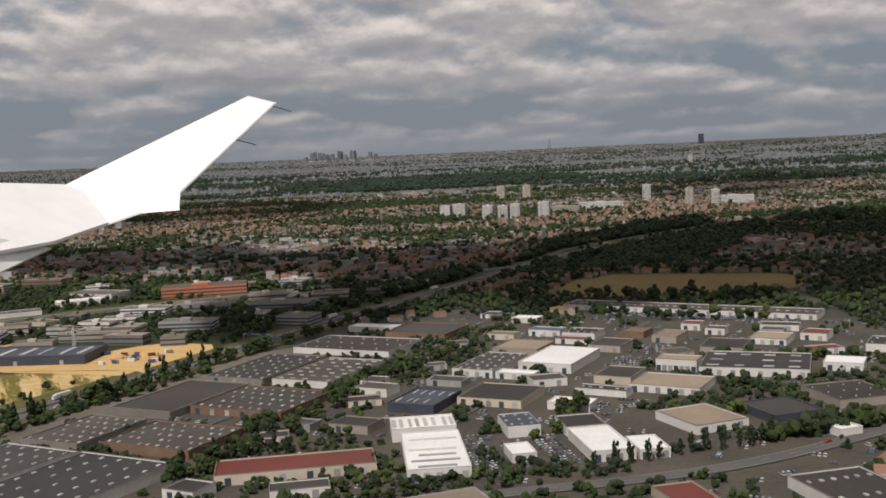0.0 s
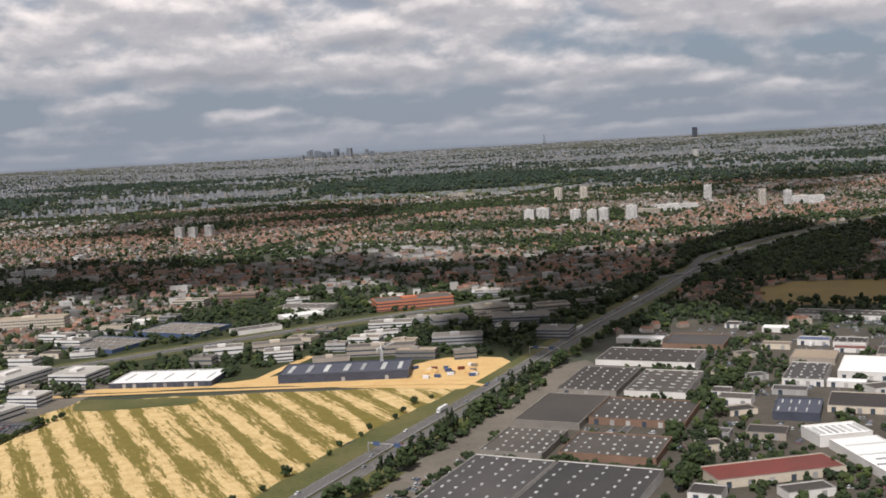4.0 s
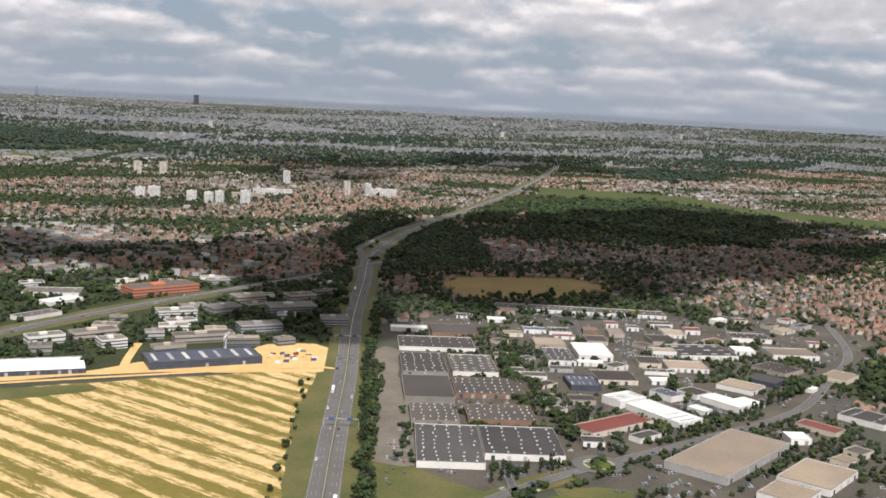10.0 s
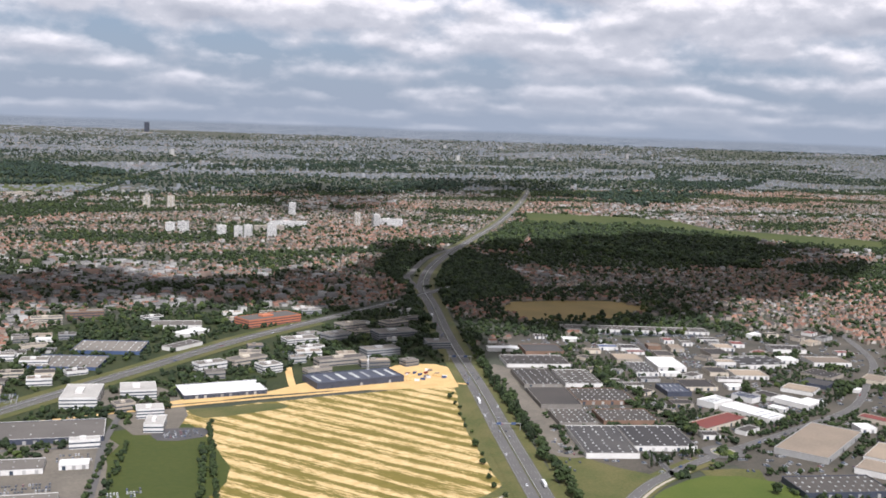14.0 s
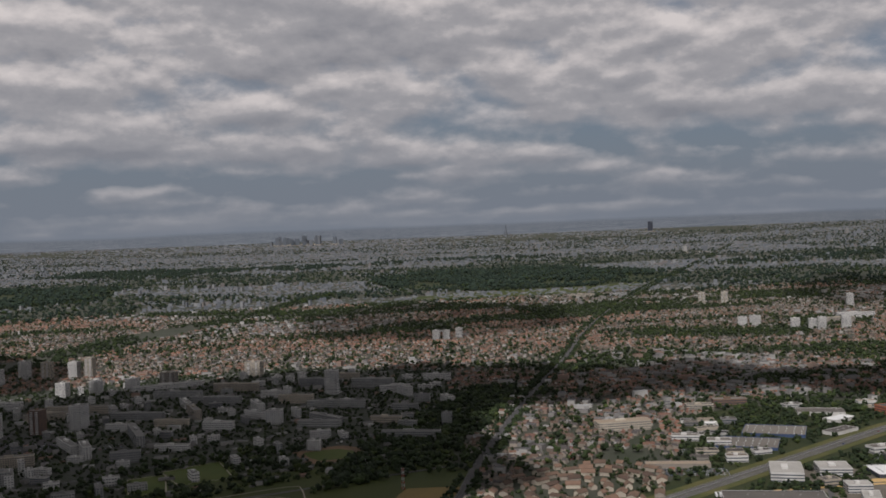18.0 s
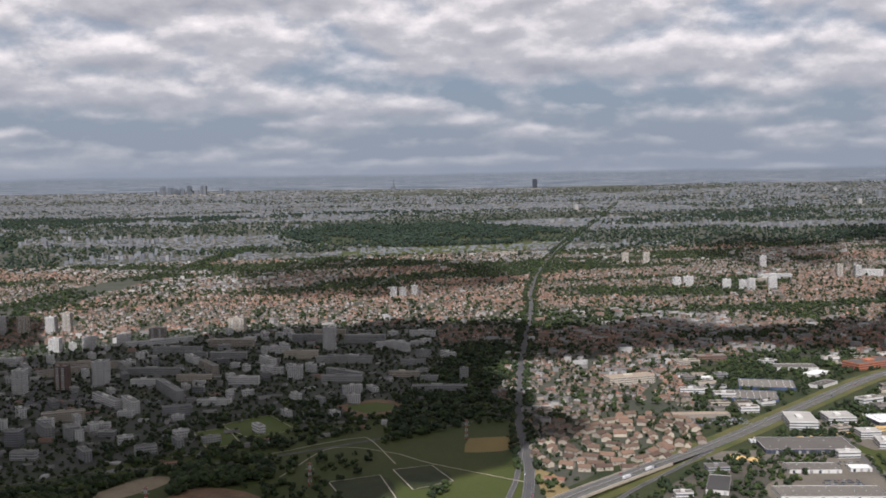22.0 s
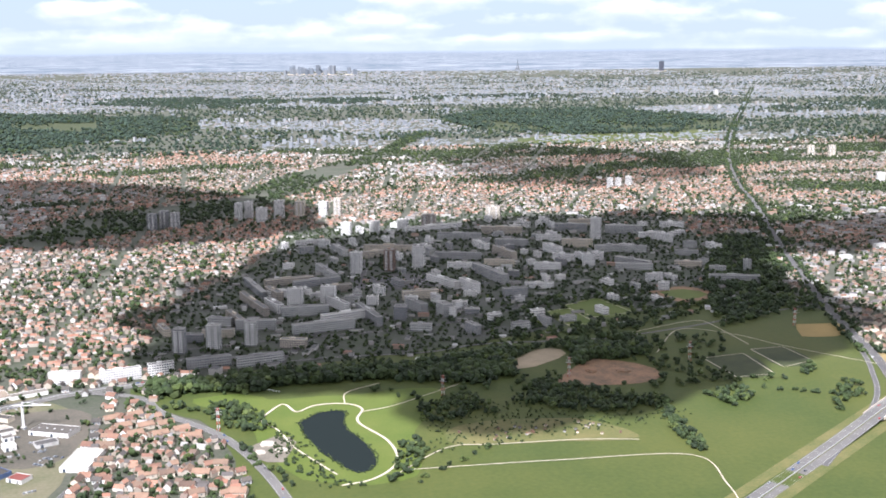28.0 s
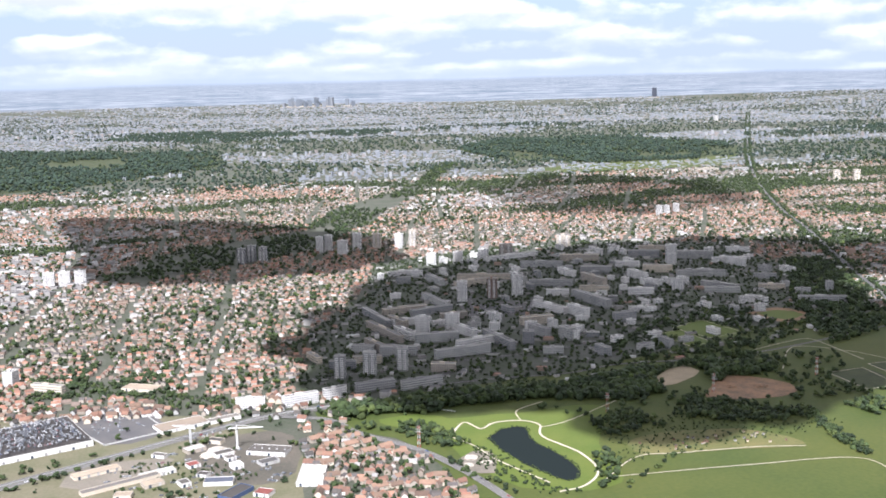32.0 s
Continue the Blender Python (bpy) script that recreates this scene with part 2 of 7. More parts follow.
WALL_BROWN = material("brown_brick", (0.19, 0.12, 0.085), (0.13, 0.085, 0.06), 0.3, 4)
ORANGE = material("orange_cladding", (0.43, 0.155, 0.08), (0.34, 0.12, 0.062), 0.2, 2)
GLASS = material("window_glass", (0.035, 0.045, 0.06), (0.055, 0.07, 0.09), 0.6, 4, 0.12)
SKYLIGHT = material("translucent_skylight", (0.50, 0.51, 0.50), (0.36, 0.37, 0.36), 0.6, 3, 0.35, per="object")
TILE = material("clay_tile_roof", (0.195, 0.106, 0.075), (0.135, 0.08, 0.06), 0.4, 5, per="object")
TRUNK = material("bark", (0.09, 0.065, 0.045), None, 1, 8)
LEAF = material("broadleaf_foliage", (0.022, 0.037, 0.011), (0.039, 0.058, 0.018), 0.05, 2.5, 0.8, per="island", bump=0.8)
LEAF_DARK = material("dark_poplar_foliage", (0.016, 0.028, 0.011), (0.026, 0.041, 0.016), 0.06, 2.5, 0.8, per="island", bump=0.8)
# distant leaves: haze is painted in as a bluish tint
LEAF_FAR = material("hazed_far_foliage", (0.021, 0.037, 0.027), (0.034, 0.053, 0.037), 0.02, 0.8, 0.9, per="island")
LEAF_LIGHT = material("sunny_foliage", (0.045, 0.066, 0.016), (0.064, 0.082, 0.024), 0.05, 2.5, 0.8, per="island", bump=0.8)
STEEL = material("galvanised_steel", (0.42, 0.42, 0.42), None, 1, 6, 0.45, 0.6)
DARK_TOWER = material("dark_tinted_curtain_wall", (0.035, 0.04, 0.05), (0.05, 0.055, 0.07), 0.02, 0.3, 0.3)
SLATE_TOWER = material("slate_blue_curtain_wall", (0.10, 0.115, 0.135), (0.13, 0.145, 0.165), 0.02, 0.3, 0.4)
CAR_PAINT = material("car_paint", (0.5, 0.5, 0.5), None, 1, 8, 0.35, per=((0.0, (0.45, 0.45, 0.44)), (0.28, (0.04, 0.04, 0.043)), (0.58, (0.20, 0.205, 0.215)), (0.90, (0.16, 0.035, 0.03)), (0.95, (0.05, 0.07, 0.13))))
TYRE = material("tyre_rubber", (0.02, 0.02, 0.02))
TRAILER = material("white_trailer_sheet", (0.62, 0.62, 0.61), (0.5, 0.5, 0.5), 0.4, 2, 0.45)
HOUSE_WALL = material("house_render", (0.425, 0.383, 0.323), (0.340, 0.306, 0.255), 0.3, 2, per=((0.0, (0.30, 0.262, 0.22)), (0.4, (0.22, 0.185, 0.15)), (0.78, (0.42, 0.395, 0.36)), (0.90, (0.17, 0.135, 0.11))))
RED_ROOFS = material("clay_red_roofs", (0.25, 0.12, 0.08), (0.2, 0.12, 0.09), 0.3, 2, per=((0.0, (0.192, 0.096, 0.066)), (0.40, (0.14, 0.075, 0.055)), (0.66, (0.232, 0.128, 0.09)), (0.88, (0.125, 0.097, 0.082))))
DARK_ROOFS = material("slate_and_brown_roofs", (0.1, 0.1, 0.1), (0.08, 0.08, 0.08), 0.3, 2, per=((0.0, (0.075, 0.066, 0.062)), (0.40, (0.115, 0.075, 0.055)), (0.66, (0.16, 0.09, 0.06)), (0.85, (0.22, 0.21, 0.20))))
BLOCK_WALL = material("pale_block_facades", (0.425, 0.408, 0.374), (0.340, 0.323, 0.306), 0.2, 1.2, per=((0.0, (0.33, 0.32, 0.30)), (0.35, (0.22, 0.21, 0.20)), (0.72, (0.46, 0.45, 0.43)), (0.88, (0.25, 0.18, 0.14))))
BLOCK_ROOF = material("flat_town_roofs", (0.255, 0.255, 0.255), (0.170, 0.170, 0.170), 0.2, 1.2, per=((0.0, (0.072, 0.071, 0.072)), (0.4, (0.119, 0.115, 0.111)), (0.75, (0.289, 0.289, 0.281)), (0.88, (0.170, 0.081, 0.055))))
# far stone and zinc, with haze painted in: paler, bluer, low in contrast
FAR_WALL = material("hazed_stone_city", (0.328, 0.328, 0.328), (0.246, 0.246, 0.262), 0.02, 0.3, per=((0.0, (0.205, 0.22, 0.235)), (0.35, (0.165, 0.18, 0.20)), (0.72, (0.28, 0.285, 0.29)), (0.87, (0.205, 0.185, 0.17))))
FAR_ROOF = material("hazed_zinc_city_roofs", (0.234, 0.234, 0.234), (0.195, 0.203, 0.218), 0.02, 0.3, per=((0.0, (0.115, 0.128, 0.146)), (0.5, (0.155, 0.168, 0.186)), (0.85, (0.15, 0.122, 0.105))))
CLOUD = material("cloud_vapour", (0.85, 0.85, 0.86), (0.75, 0.76, 0.78), 0.01, 0.05, 1.0)


def thin_cloud(name, thickness):
    """Thin vapour that lets much of the light through."""
    m = bpy.data.materials.new(name)
    m.use_nodes = True
    n = Nodes(m.node_tree)
    veil = n.add("MixShader", Fac=thickness)
    for slot, node in ((1, n.add("BsdfTransparent")), (2, n.add("BsdfDiffuse", Color=(0.85, 0.85, 0.86, 1)))):
        n.tree.links.new(node.outputs[0], veil.inputs[slot])
    n.tree.links.new(veil.outputs[0], n.add("OutputMaterial").inputs[0])
    return m


THIN_CLOUD, VEIL_CLOUD = thin_cloud("thin_cloud_vapour", 0.22), thin_cloud("veil_cloud_vapour", 0.69)


def field_material():
    """Straw stubble with slanting green strips."""
    m = bpy.data.materials.new("stubble_field")
    m.use_nodes = True
    n = Nodes(m.node_tree)
    place = n.add("NewGeometry").outputs["Position"]
    turned = n.add("Mapping", Vector=place, Rotation=(0, 0, radians(-STRIPE_TURN)))
    broken = n.add("VectorMath", Vector=turned.outputs[0])
    broken.operation = "MULTIPLY"
    broken.inputs[1].default_value = (0.027, 0.33, 1)
    cut = n.add("TexNoise", Vector=broken.outputs[0], Scale=1.0, Detail=6.0, Roughness=0.62)
    fringe = n.add("VectorMath", Vector=turned.outputs[0])
    fringe.operation = "MULTIPLY"
    fringe.inputs[1].default_value = (0.14, 0.8, 1)
    along = n.add("SeparateXYZ", Vector=turned.outputs[0])
    sway = n.math("MULTIPLY", n.noise(place, 0.045, 3), 3.0)
    pass_line = n.math("SINE", n.math("ADD", n.math("MULTIPLY", along.outputs[1], math.tau / 8.6), sway))
    strips = n.math("ADD", n.math("MULTIPLY", cut.outputs[0], 1.0), n.math("MULTIPLY", pass_line, 0.13))
    strips = n.math("ADD", strips, n.math("MULTIPLY", n.noise(fringe.outputs[0], 1.3, 8, 0.72), 0.95))
    strips = n.math("ADD", strips, n.math("MULTIPLY", n.noise(place, 0.017, 3), 0.75))
    straw = n.mix(n.ramp(n.noise(place, 0.35, 6, 0.7), ((0.35, 0.0), (0.65, 1.0))), (0.37, 0.262, 0.112), (0.52, 0.395, 0.205))
    green = n.mix(n.noise(place, 0.3, 5), (0.095, 0.085, 0.021), (0.18, 0.14, 0.04))
    colour = n.mix(n.ramp(n.math("MULTIPLY", strips, 0.5), ((0.625, 0.0), (0.69, 1.0))), straw, green)
    shader = n.add("BsdfPrincipled", Base_Color=colour, Roughness=0.95)
    shader.inputs["Specular IOR Level"].default_value = 0.1
    n.tree.links.new(shader.outputs[0], n.add("OutputMaterial").inputs[0])
    return m


STRIPE_TURN = -65.0
STUBBLE = field_material()
DRY_GROUND = material("dusty_dry_ground", (0.112, 0.098, 0.066), (0.064, 0.068, 0.034), 0.05, 0.7, bump=0.3)
COURTS = material("paved_and_grassed_courts", (0.058, 0.058, 0.054), (0.026, 0.035, 0.014), 0.035, 0.4)
PALE_EARTH = material("pale_bare_earth", (0.25, 0.20, 0.135), (0.17, 0.14, 0.095), 0.1, 0.9, bump=0.4)
DRY_FIELD = material("ripe_corn_field", (0.215, 0.148, 0.05), (0.15, 0.115, 0.04), 0.04, 0.8)


def water_material():
    m = bpy.data.materials.new("pond_water")
    m.use_nodes = True
    n = Nodes(m.node_tree)
    place = n.add("NewGeometry").outputs["Position"]
    shader = n.add("BsdfPrincipled", Base_Color=(0.012, 0.016, 0.016, 1), Roughness=0.12)
    shader.inputs["Specular IOR Level"].default_value = 0.0
    shader.inputs["IOR"].default_value = 1.07
    n.tree.links.new(n.add("Bump", Height=n.noise(place, 1.5, 3), Strength=0.08, Distance=0.1).outputs[0], shader.inputs["Normal"])
    n.tree.links.new(shader.outputs[0], n.add("OutputMaterial").inputs[0])
    return m


WATER = water_material()


# ---- mesh tools ----
def mesh_from(name, verts, faces, mats, slots=None):
    me = bpy.data.meshes.new(name)
    me.from_pydata([tuple(v) for v in verts], [], [tuple(f) for f in faces])
    for m in mats if isinstance(mats, (list, tuple)) else [mats]:
        me.materials.append(m)
    if slots is not None:
        me.polygons.foreach_set("material_index", np.asarray(slots, dtype=np.int32))
    return me


def big_mesh(name, verts, sizes, loops, mats, slots):
    """A large mesh from flat arrays."""
    me = bpy.data.meshes.new(name)
    me.vertices.add(len(verts))
    me.vertices.foreach_set("co", np.asarray(verts, dtype=np.float32).ravel())
    me.loops.add(len(loops))
    me.loops.foreach_set("vertex_index", np.asarray(loops, dtype=np.int32))
    me.polygons.add(len(sizes))
    starts = np.concatenate(([0], np.cumsum(sizes)[:-1]))
    me.polygons.foreach_set("loop_start", starts.astype(np.int32))
    me.polygons.foreach_set("material_index", np.asarray(slots, dtype=np.int32))
    for m in mats:
        me.materials.append(m)
    me.update(calc_edges=True)
    me.shade_flat()
    return me


def part(name, data, parent, label="", m=None):
    ob = new(name, data)
    ob.parent = parent
    if m is not None:
        ob.matrix_local = m
    if label:
        ob["label"] = label
    return ob


def box_data(x0, y0, z0, x1, y1, z1):
    v = [(x0, y0, z0), (x1, y0, z0), (x1, y1, z0), (x0, y1, z0), (x0, y0, z1), (x1, y0, z1), (x1, y1, z1), (x0, y1, z1)]
    f = [(0, 1, 5, 4), (1, 2, 6, 5), (2, 3, 7, 6), (3, 0, 4, 7), (4, 5, 6, 7), (3, 2, 1, 0)]
    return v, f


def boxes(name, mat, *specs):
    """One mesh of several boxes."""
    V, F = [], []
    for s in specs:
        v, f = box_data(*s)
        F += [tuple(i + len(V) for i in q) for q in f]
        V += v
    return mesh_from(name, V, F, mat)


def smooth_line(points, step=6.0):
    """A smooth curve through the plan points."""
    P = [Vector((*p, 0.0)) if len(p) == 2 else Vector(p) for p in points]
    P = [P[0] * 2 - P[1]] + P + [P[-1] * 2 - P[-2]]
    out = []
    for a, b, c, d in zip(P, P[1:], P[2:], P[3:]):
        n = max(2, int((c - b).length / step))
        for i in range(n):
            t = i / n
            out.append(0.5 * (2 * b + (c - a) * t + (2 * a - 5 * b + 4 * c - d) * t * t + (3 * b - a - 3 * c + d) * t ** 3))
    out.append(P[-2])
    return out


def ribbon(name, line, left, right, z, mat, dash=None):
    """A strip along a line, from left to right of it. dash: (drawn, gap) in steps."""
    V, F = [], []
    for i, p in enumerate(line):
        d = (line[min(i + 1, len(line) - 1)] - line[max(i - 1, 0)])
        n = Vector((d.y, -d.x, 0)).normalized()
        for off in (left, right):
            V.append(p + n * off + Vector((0, 0, z)))
    for i in range(len(line) - 1):
        if dash and i % sum(dash) >= dash[0]:
            continue
        F.append((2 * i, 2 * i + 1, 2 * i + 3, 2 * i + 2))
    return mesh_from(name, V, F, mat)


def inside(x, y, poly):
    """Which points lie in a polygon."""
    hit = np.zeros(np.shape(x), bool)
    for (x0, y0), (x1, y1) in zip(poly, poly[1:] + poly[:1]):
        if y0 == y1:
            continue
        hit ^= ((y0 > y) != (y1 > y)) & (x < (x1 - x0) * (y - y0) / (y1 - y0) + x0)
    return hit


def near_line(x, y, line, reach):
    """Which points lie within reach of a line."""
    hit = np.zeros(np.shape(x), bool)
    for a, b in zip(line, line[1:]):
        dx, dy = b[0] - a[0], b[1] - a[1]
        t = np.clip(((x - a[0]) * dx + (y - a[1]) * dy) / (dx * dx + dy * dy + 1e-9), 0, 1)
        hit |= (x - a[0] - t * dx) ** 2 + (y - a[1] - t * dy) ** 2 < reach ** 2
    return hit


def patch(name, pts, mat, z, label, category="ground"):
    """A flat piece of ground with a rounded, slightly uneven outline."""
    line = smooth_line([*pts, pts[0]], 8.0)[:-1]
    V = [(p.x + 0.7 * math.sin(i * 2.3), p.y + 0.7 * math.cos(i * 1.7), z) for i, p in enumerate(line)]
    me = mesh_from(name, V, [range(len(V))], mat)
    bm = bmesh.new()
    bm.from_mesh(me)
    bmesh.ops.triangulate(bm, faces=bm.faces)
    bmesh.ops.recalc_face_normals(bm, faces=bm.faces)
    if bm.faces and sum(f.normal.z for f in bm.faces) < 0:
        bmesh.ops.reverse_faces(bm, faces=bm.faces)
    bm.to_mesh(me)
    bm.free()
    return tagged(new(name, me), label, category, kind="structure")


rng = np.random.default_rng(7)

# ---- the plan: roads and areas ----
MOTORWAY_LINE = [(-230, -40), (-168, 89), (-137, 152), (-108, 210), (-81, 263), (-36, 355), (10, 442), (60, 535), (140, 640), (281, 790), (404, 919), (628, 1173), (900, 1500)]
BRANCH_LINE = [(-14, 394), (30, 480), (62, 560), (84, 590), (147, 665), (239, 745)]
HIGHWAY_LINE = [(-700, 0), (-560, 100), (-486, 158), (-412, 215, 2.6), (-353, 255, 1.6), (-294, 293), (-212, 348), (-139, 397), (-78, 431), (0, 473), (70, 514)]
AVENUE_LINE = [(-455, 90), (-441, 145), (-417, 212), (-392, 278), (-361, 385), (-304, 548), (-228, 749), (-146, 979), (5, 1335), (300, 1950), (1014, 3387)]
CURVE_LINE = [(-185, 40), (-158, 83), (-145, 105), (-129, 122), (-101, 138), (-66, 148), (-37, 153), (5, 160), (48, 170), (91, 194), (140, 225), (190, 280)]
WEST_LINE = [(-960, 165), (-894, 217), (-863, 237), (-804, 273), (-776, 288), (-736, 297), (-690, 300)]
PARK_ROAD_LINE = [(-772, 285), (-749, 274), (-738, 252), (-709, 215), (-687, 156), (-676, 90)]



def rise(x, y):
    """Height of the land: flat near by, gently rising beyond the river of roofs far away."""
    return np.interp(np.hypot(np.asarray(x) + 350.0, np.asarray(y) + 100.0), (2800, 3600, 4400, 4750, 5000), (0, 8, 27, 44, 60))


xs, ys = np.arange(-4600, 4601, 100), np.arange(-900, 4901, 100)
gx, gy = np.meshgrid(xs, ys)
V = np.stack((gx, gy, rise(gx, gy)), -1).reshape(-1, 3).tolist()
F = [(j * len(xs) + i, j * len(xs) + i + 1, (j + 1) * len(xs) + i + 1, (j + 1) * len(xs) + i) for j in range(len(ys) - 1) for i in range(len(xs) - 1)]
ground = new("ground", mesh_from("ground", V, F, GROUND))
tagged(ground, "mottled suburban ground of gardens, verges and yards", "ground", kind="structure")

INDUSTRY = [(-105, 175), (-14, 345), (20, 352), (70, 320), (185, 300), (170, 235), (60, 160), (25, 105), (-20, 85), (-72, 95), (-60, 140), (-90, 140)]
FIELD = [(-207, 284), (-150, 281), (-91, 274), (-93, 262), (-117, 221), (-147, 157), (-193, 160), (-232, 165)]
OFFICES = [(-310, 215), (-207, 290), (-90, 285), (-50, 330), (8, 440), (-60, 470), (-130, 480), (-230, 462), (-262, 372), (-290, 315), (-330, 290), (-420, 215)]
ESTATE = [(-765, 320), (-640, 295), (-400, 385), (-370, 480), (-330, 700), (-470, 780), (-600, 740), (-680, 700), (-700, 560), (-740, 480)]
PARK = [(-690, 100), (-480, 90), (-425, 205), (-368, 340), (-420, 400), (-600, 330), (-745, 296), (-742, 262), (-712, 220)]
MALL_LAND = [(-1050, 100), (-790, 100), (-772, 150), (-765, 230), (-790, 278), (-830, 300), (-1000, 300)]
MALL = [(-1050, 100), (-760, 140), (-765, 280), (-830, 300), (-1000, 300)]
TAN_FIELD = [(51, 430), (74, 446), (135, 426), (146, 394), (99, 374), (40, 388)]
CORRIDOR = [(16, 440), (50, 455), (110, 470), (150, 540), (190, 640), (215, 705), (120, 690), (60, 610)]
EAST_WOOD = [(291, 701), (430, 890), (566, 844), (586, 677), (470, 590), (383, 497), (350, 560)]
EAST_MEADOW = [(438, 900), (554, 1058), (688, 921), (653, 803), (747, 637), (666, 571), (596, 680), (575, 850)]
PARK_WOOD = [(-748, 290), (-719, 288), (-672, 300), (-628, 293), (-560, 318), (-505, 330), (-500, 300), (-600, 268), (-640, 282), (-683, 280), (-705, 274), (-730, 276), (-747, 272)]
AVENUE_WOOD = [(-445, 340), (-385, 372), (-330, 500), (-300, 600), (-330, 610), (-375, 520), (-420, 430)]
HILL_FOREST = [(-300, 1850), (-160, 1640), (40, 1640), (190, 1750), (290, 2050), (190, 2420), (-150, 2480), (-320, 2150)]
WEST_FOREST = [(-1250, 1480), (-1071, 1571), (-930, 1776), (-830, 1968), (-864, 2300), (-1150, 2500), (-1650, 2700), (-1500, 2000)]
GREEN_BELT = [(-921, 694), (-859, 833), (-724, 935), (-685, 1111), (-544, 1362), (-424, 1780), (-393, 1766), (-541, 1273), (-650, 990), (-720, 793), (-880, 660)]
TAN_ESTATE = [(-395, 285), (-340, 362), (-272, 380), (-295, 290), (-355, 252), (-385, 258)]
BROWN_PLOT = [(-42, 338), (-8, 352), (40, 346), (70, 328), (60, 372), (30, 385), (0, 415), (-12, 392)]
TOWN_EDGE = [(-905, 338), (-852, 340), (-826, 308), (-795, 306), (-788, 318), (-820, 332), (-845, 366), (-900, 372)]
SOUTH_EDGE = [(-1200, -100), (-1200, 160), (-780, 160), (-690, 150), (-690, -100)]
CENTRE = [(-690, -200), (-690, 150), (-420, 210), (-300, 300), (-210, 300), (-60, 340), (60, 340), (95, 250), (60, 150), (60, 60), (400, 60), (400, -200)]
OPEN_AREAS = [TOWN_EDGE, BROWN_PLOT, TAN_ESTATE, SOUTH_EDGE, CENTRE, INDUSTRY, FIELD, OFFICES, ESTATE, PARK, MALL, TAN_FIELD, CORRIDOR, EAST_WOOD, EAST_MEADOW, HILL_FOREST, WEST_FOREST, GREEN_BELT, AVENUE_WOOD]

patch("industrial_yard", INDUSTRY, CONCRETE, 0.0511, "worn concrete and asphalt yards of an industrial estate")
patch("stubble_field", FIELD, STUBBLE, 0.0522, "golden stubble field with slanting green strips", "field")
patch("south_field", [(-215, 128), (-174, 139), (-150, 149), (-176, 88), (-205, 60), (-260, 70)], STUBBLE, 0.0633, "straw field with green strips beside the motorway", "field")
patch("south_field_edge", [(-275, 55), (-245, 160), (-190, 162), (-146, 159), (-150, 140), (-176, 84), (-200, 45)], ROUGH_GRASS, 0.0485, "dry grass margin between fields")
patch("motorway_verge", [(-163, 84), (-120, 166), (-100, 196), (-84, 160), (-88, 142), (-128, 120), (-148, 92)], ROUGH_GRASS, 0.0487, "green motorway verge with bushes")
patch("verge_strip", [(-147, 155), (-117, 221), (-90, 268), (-50, 340), (-40, 336), (-85, 250), (-112, 196), (-145, 130)], ROUGH_GRASS, 0.0844, "rough grass verge between field and motorway")
patch("building_site", [(-205, 294), (-150, 290), (-109, 277), (-80, 272), (-71, 296), (-72, 312), (-90, 318), (-103, 308), (-122, 306), (-146, 305), (-160, 298), (-205, 300)], SAND, 0.0955, "bare sandy building site along a field")
patch("sand_heap_ground", [(-100, 283), (-80, 283), (-72, 300), (-84, 318), (-104, 306)], SAND, 0.1066, "churned sandy ground of a building site")
patch("office_park_ground", OFFICES, DARK_GRASS, 0.0477, "dark green planting and lawns between offices")
patch("office_car_park", [(-222, 264), (-205, 260), (-210, 248), (-226, 252)], ASPHALT, 0.1012, "office car park beside a hedge", "car park")
patch("business_lawn", [(-240, 268), (-209, 266), (-220, 200), (-262, 185), (-268, 230)], GRASS, 0.0688, "green lawns beside a hedge", "lawn")
patch("round_meadow", [(-146, 88), (-128, 116), (-100, 132), (-78, 136), (-62, 120), (-66, 100), (-92, 82), (-120, 70)], LAWN, 0.0699, "bright green meadow inside a road bend", "meadow")
patch("scrub_ground", [(-76, 140), (-56, 132), (-66, 112), (-12, 78), (20, 60), (-60, 30), (-130, 50), (-100, 84)], ROUGH_GRASS, 0.0610, "rough scrub and long grass", "meadow")
patch("tan_field", TAN_FIELD, DRY_FIELD, 0.0821, "small golden field among dark woods", "field")
patch("corridor_ground", CORRIDOR, DARK_GRASS, 0.0632, "wooded verges of a motorway junction")
patch("east_meadow", EAST_MEADOW, GRASS, 0.0643, "pale green meadow beyond a wood", "meadow")
patch("estate_ground", ESTATE, COURTS, 0.0554, "green courts and car parks between apartment blocks")
patch("park_ground", PARK, GRASS, 0.0665, "scrubby parkland with trees")
patch("big_meadow", [(-647, 152), (-630, 182), (-604, 188), (-548, 184), (-530, 219), (-486, 213), (-448, 230), (-425, 205), (-470, 150), (-520, 105), (-640, 100)], GRASS, 0.1176, "wide green meadow", "meadow")
patch("upper_meadow", [(-500, 330), (-430, 350), (-375, 350), (-400, 260), (-440, 250), (-495, 262)], GRASS, 0.1187, "green meadow crossed by a pale path", "meadow")
patch("pond_lawn", [(-700, 262), (-660, 262), (-615, 262), (-636, 205), (-640, 165), (-680, 170), (-700, 225)], LAWN, 0.1298, "mown park lawn round a pond", "lawn")
patch("park_lawn", [(-726, 268), (-705, 273), (-690, 256), (-697, 241), (-722, 258)], LAWN, 0.1409, "bright lawn at a wood's edge", "lawn")
patch("allotments", [(-622, 208), (-609, 217), (-566, 214), (-546, 192), (-556, 187), (-604, 192), (-621, 193)], ROUGH_GRASS, 0.1420, "patchwork of small allotment gardens", "garden")
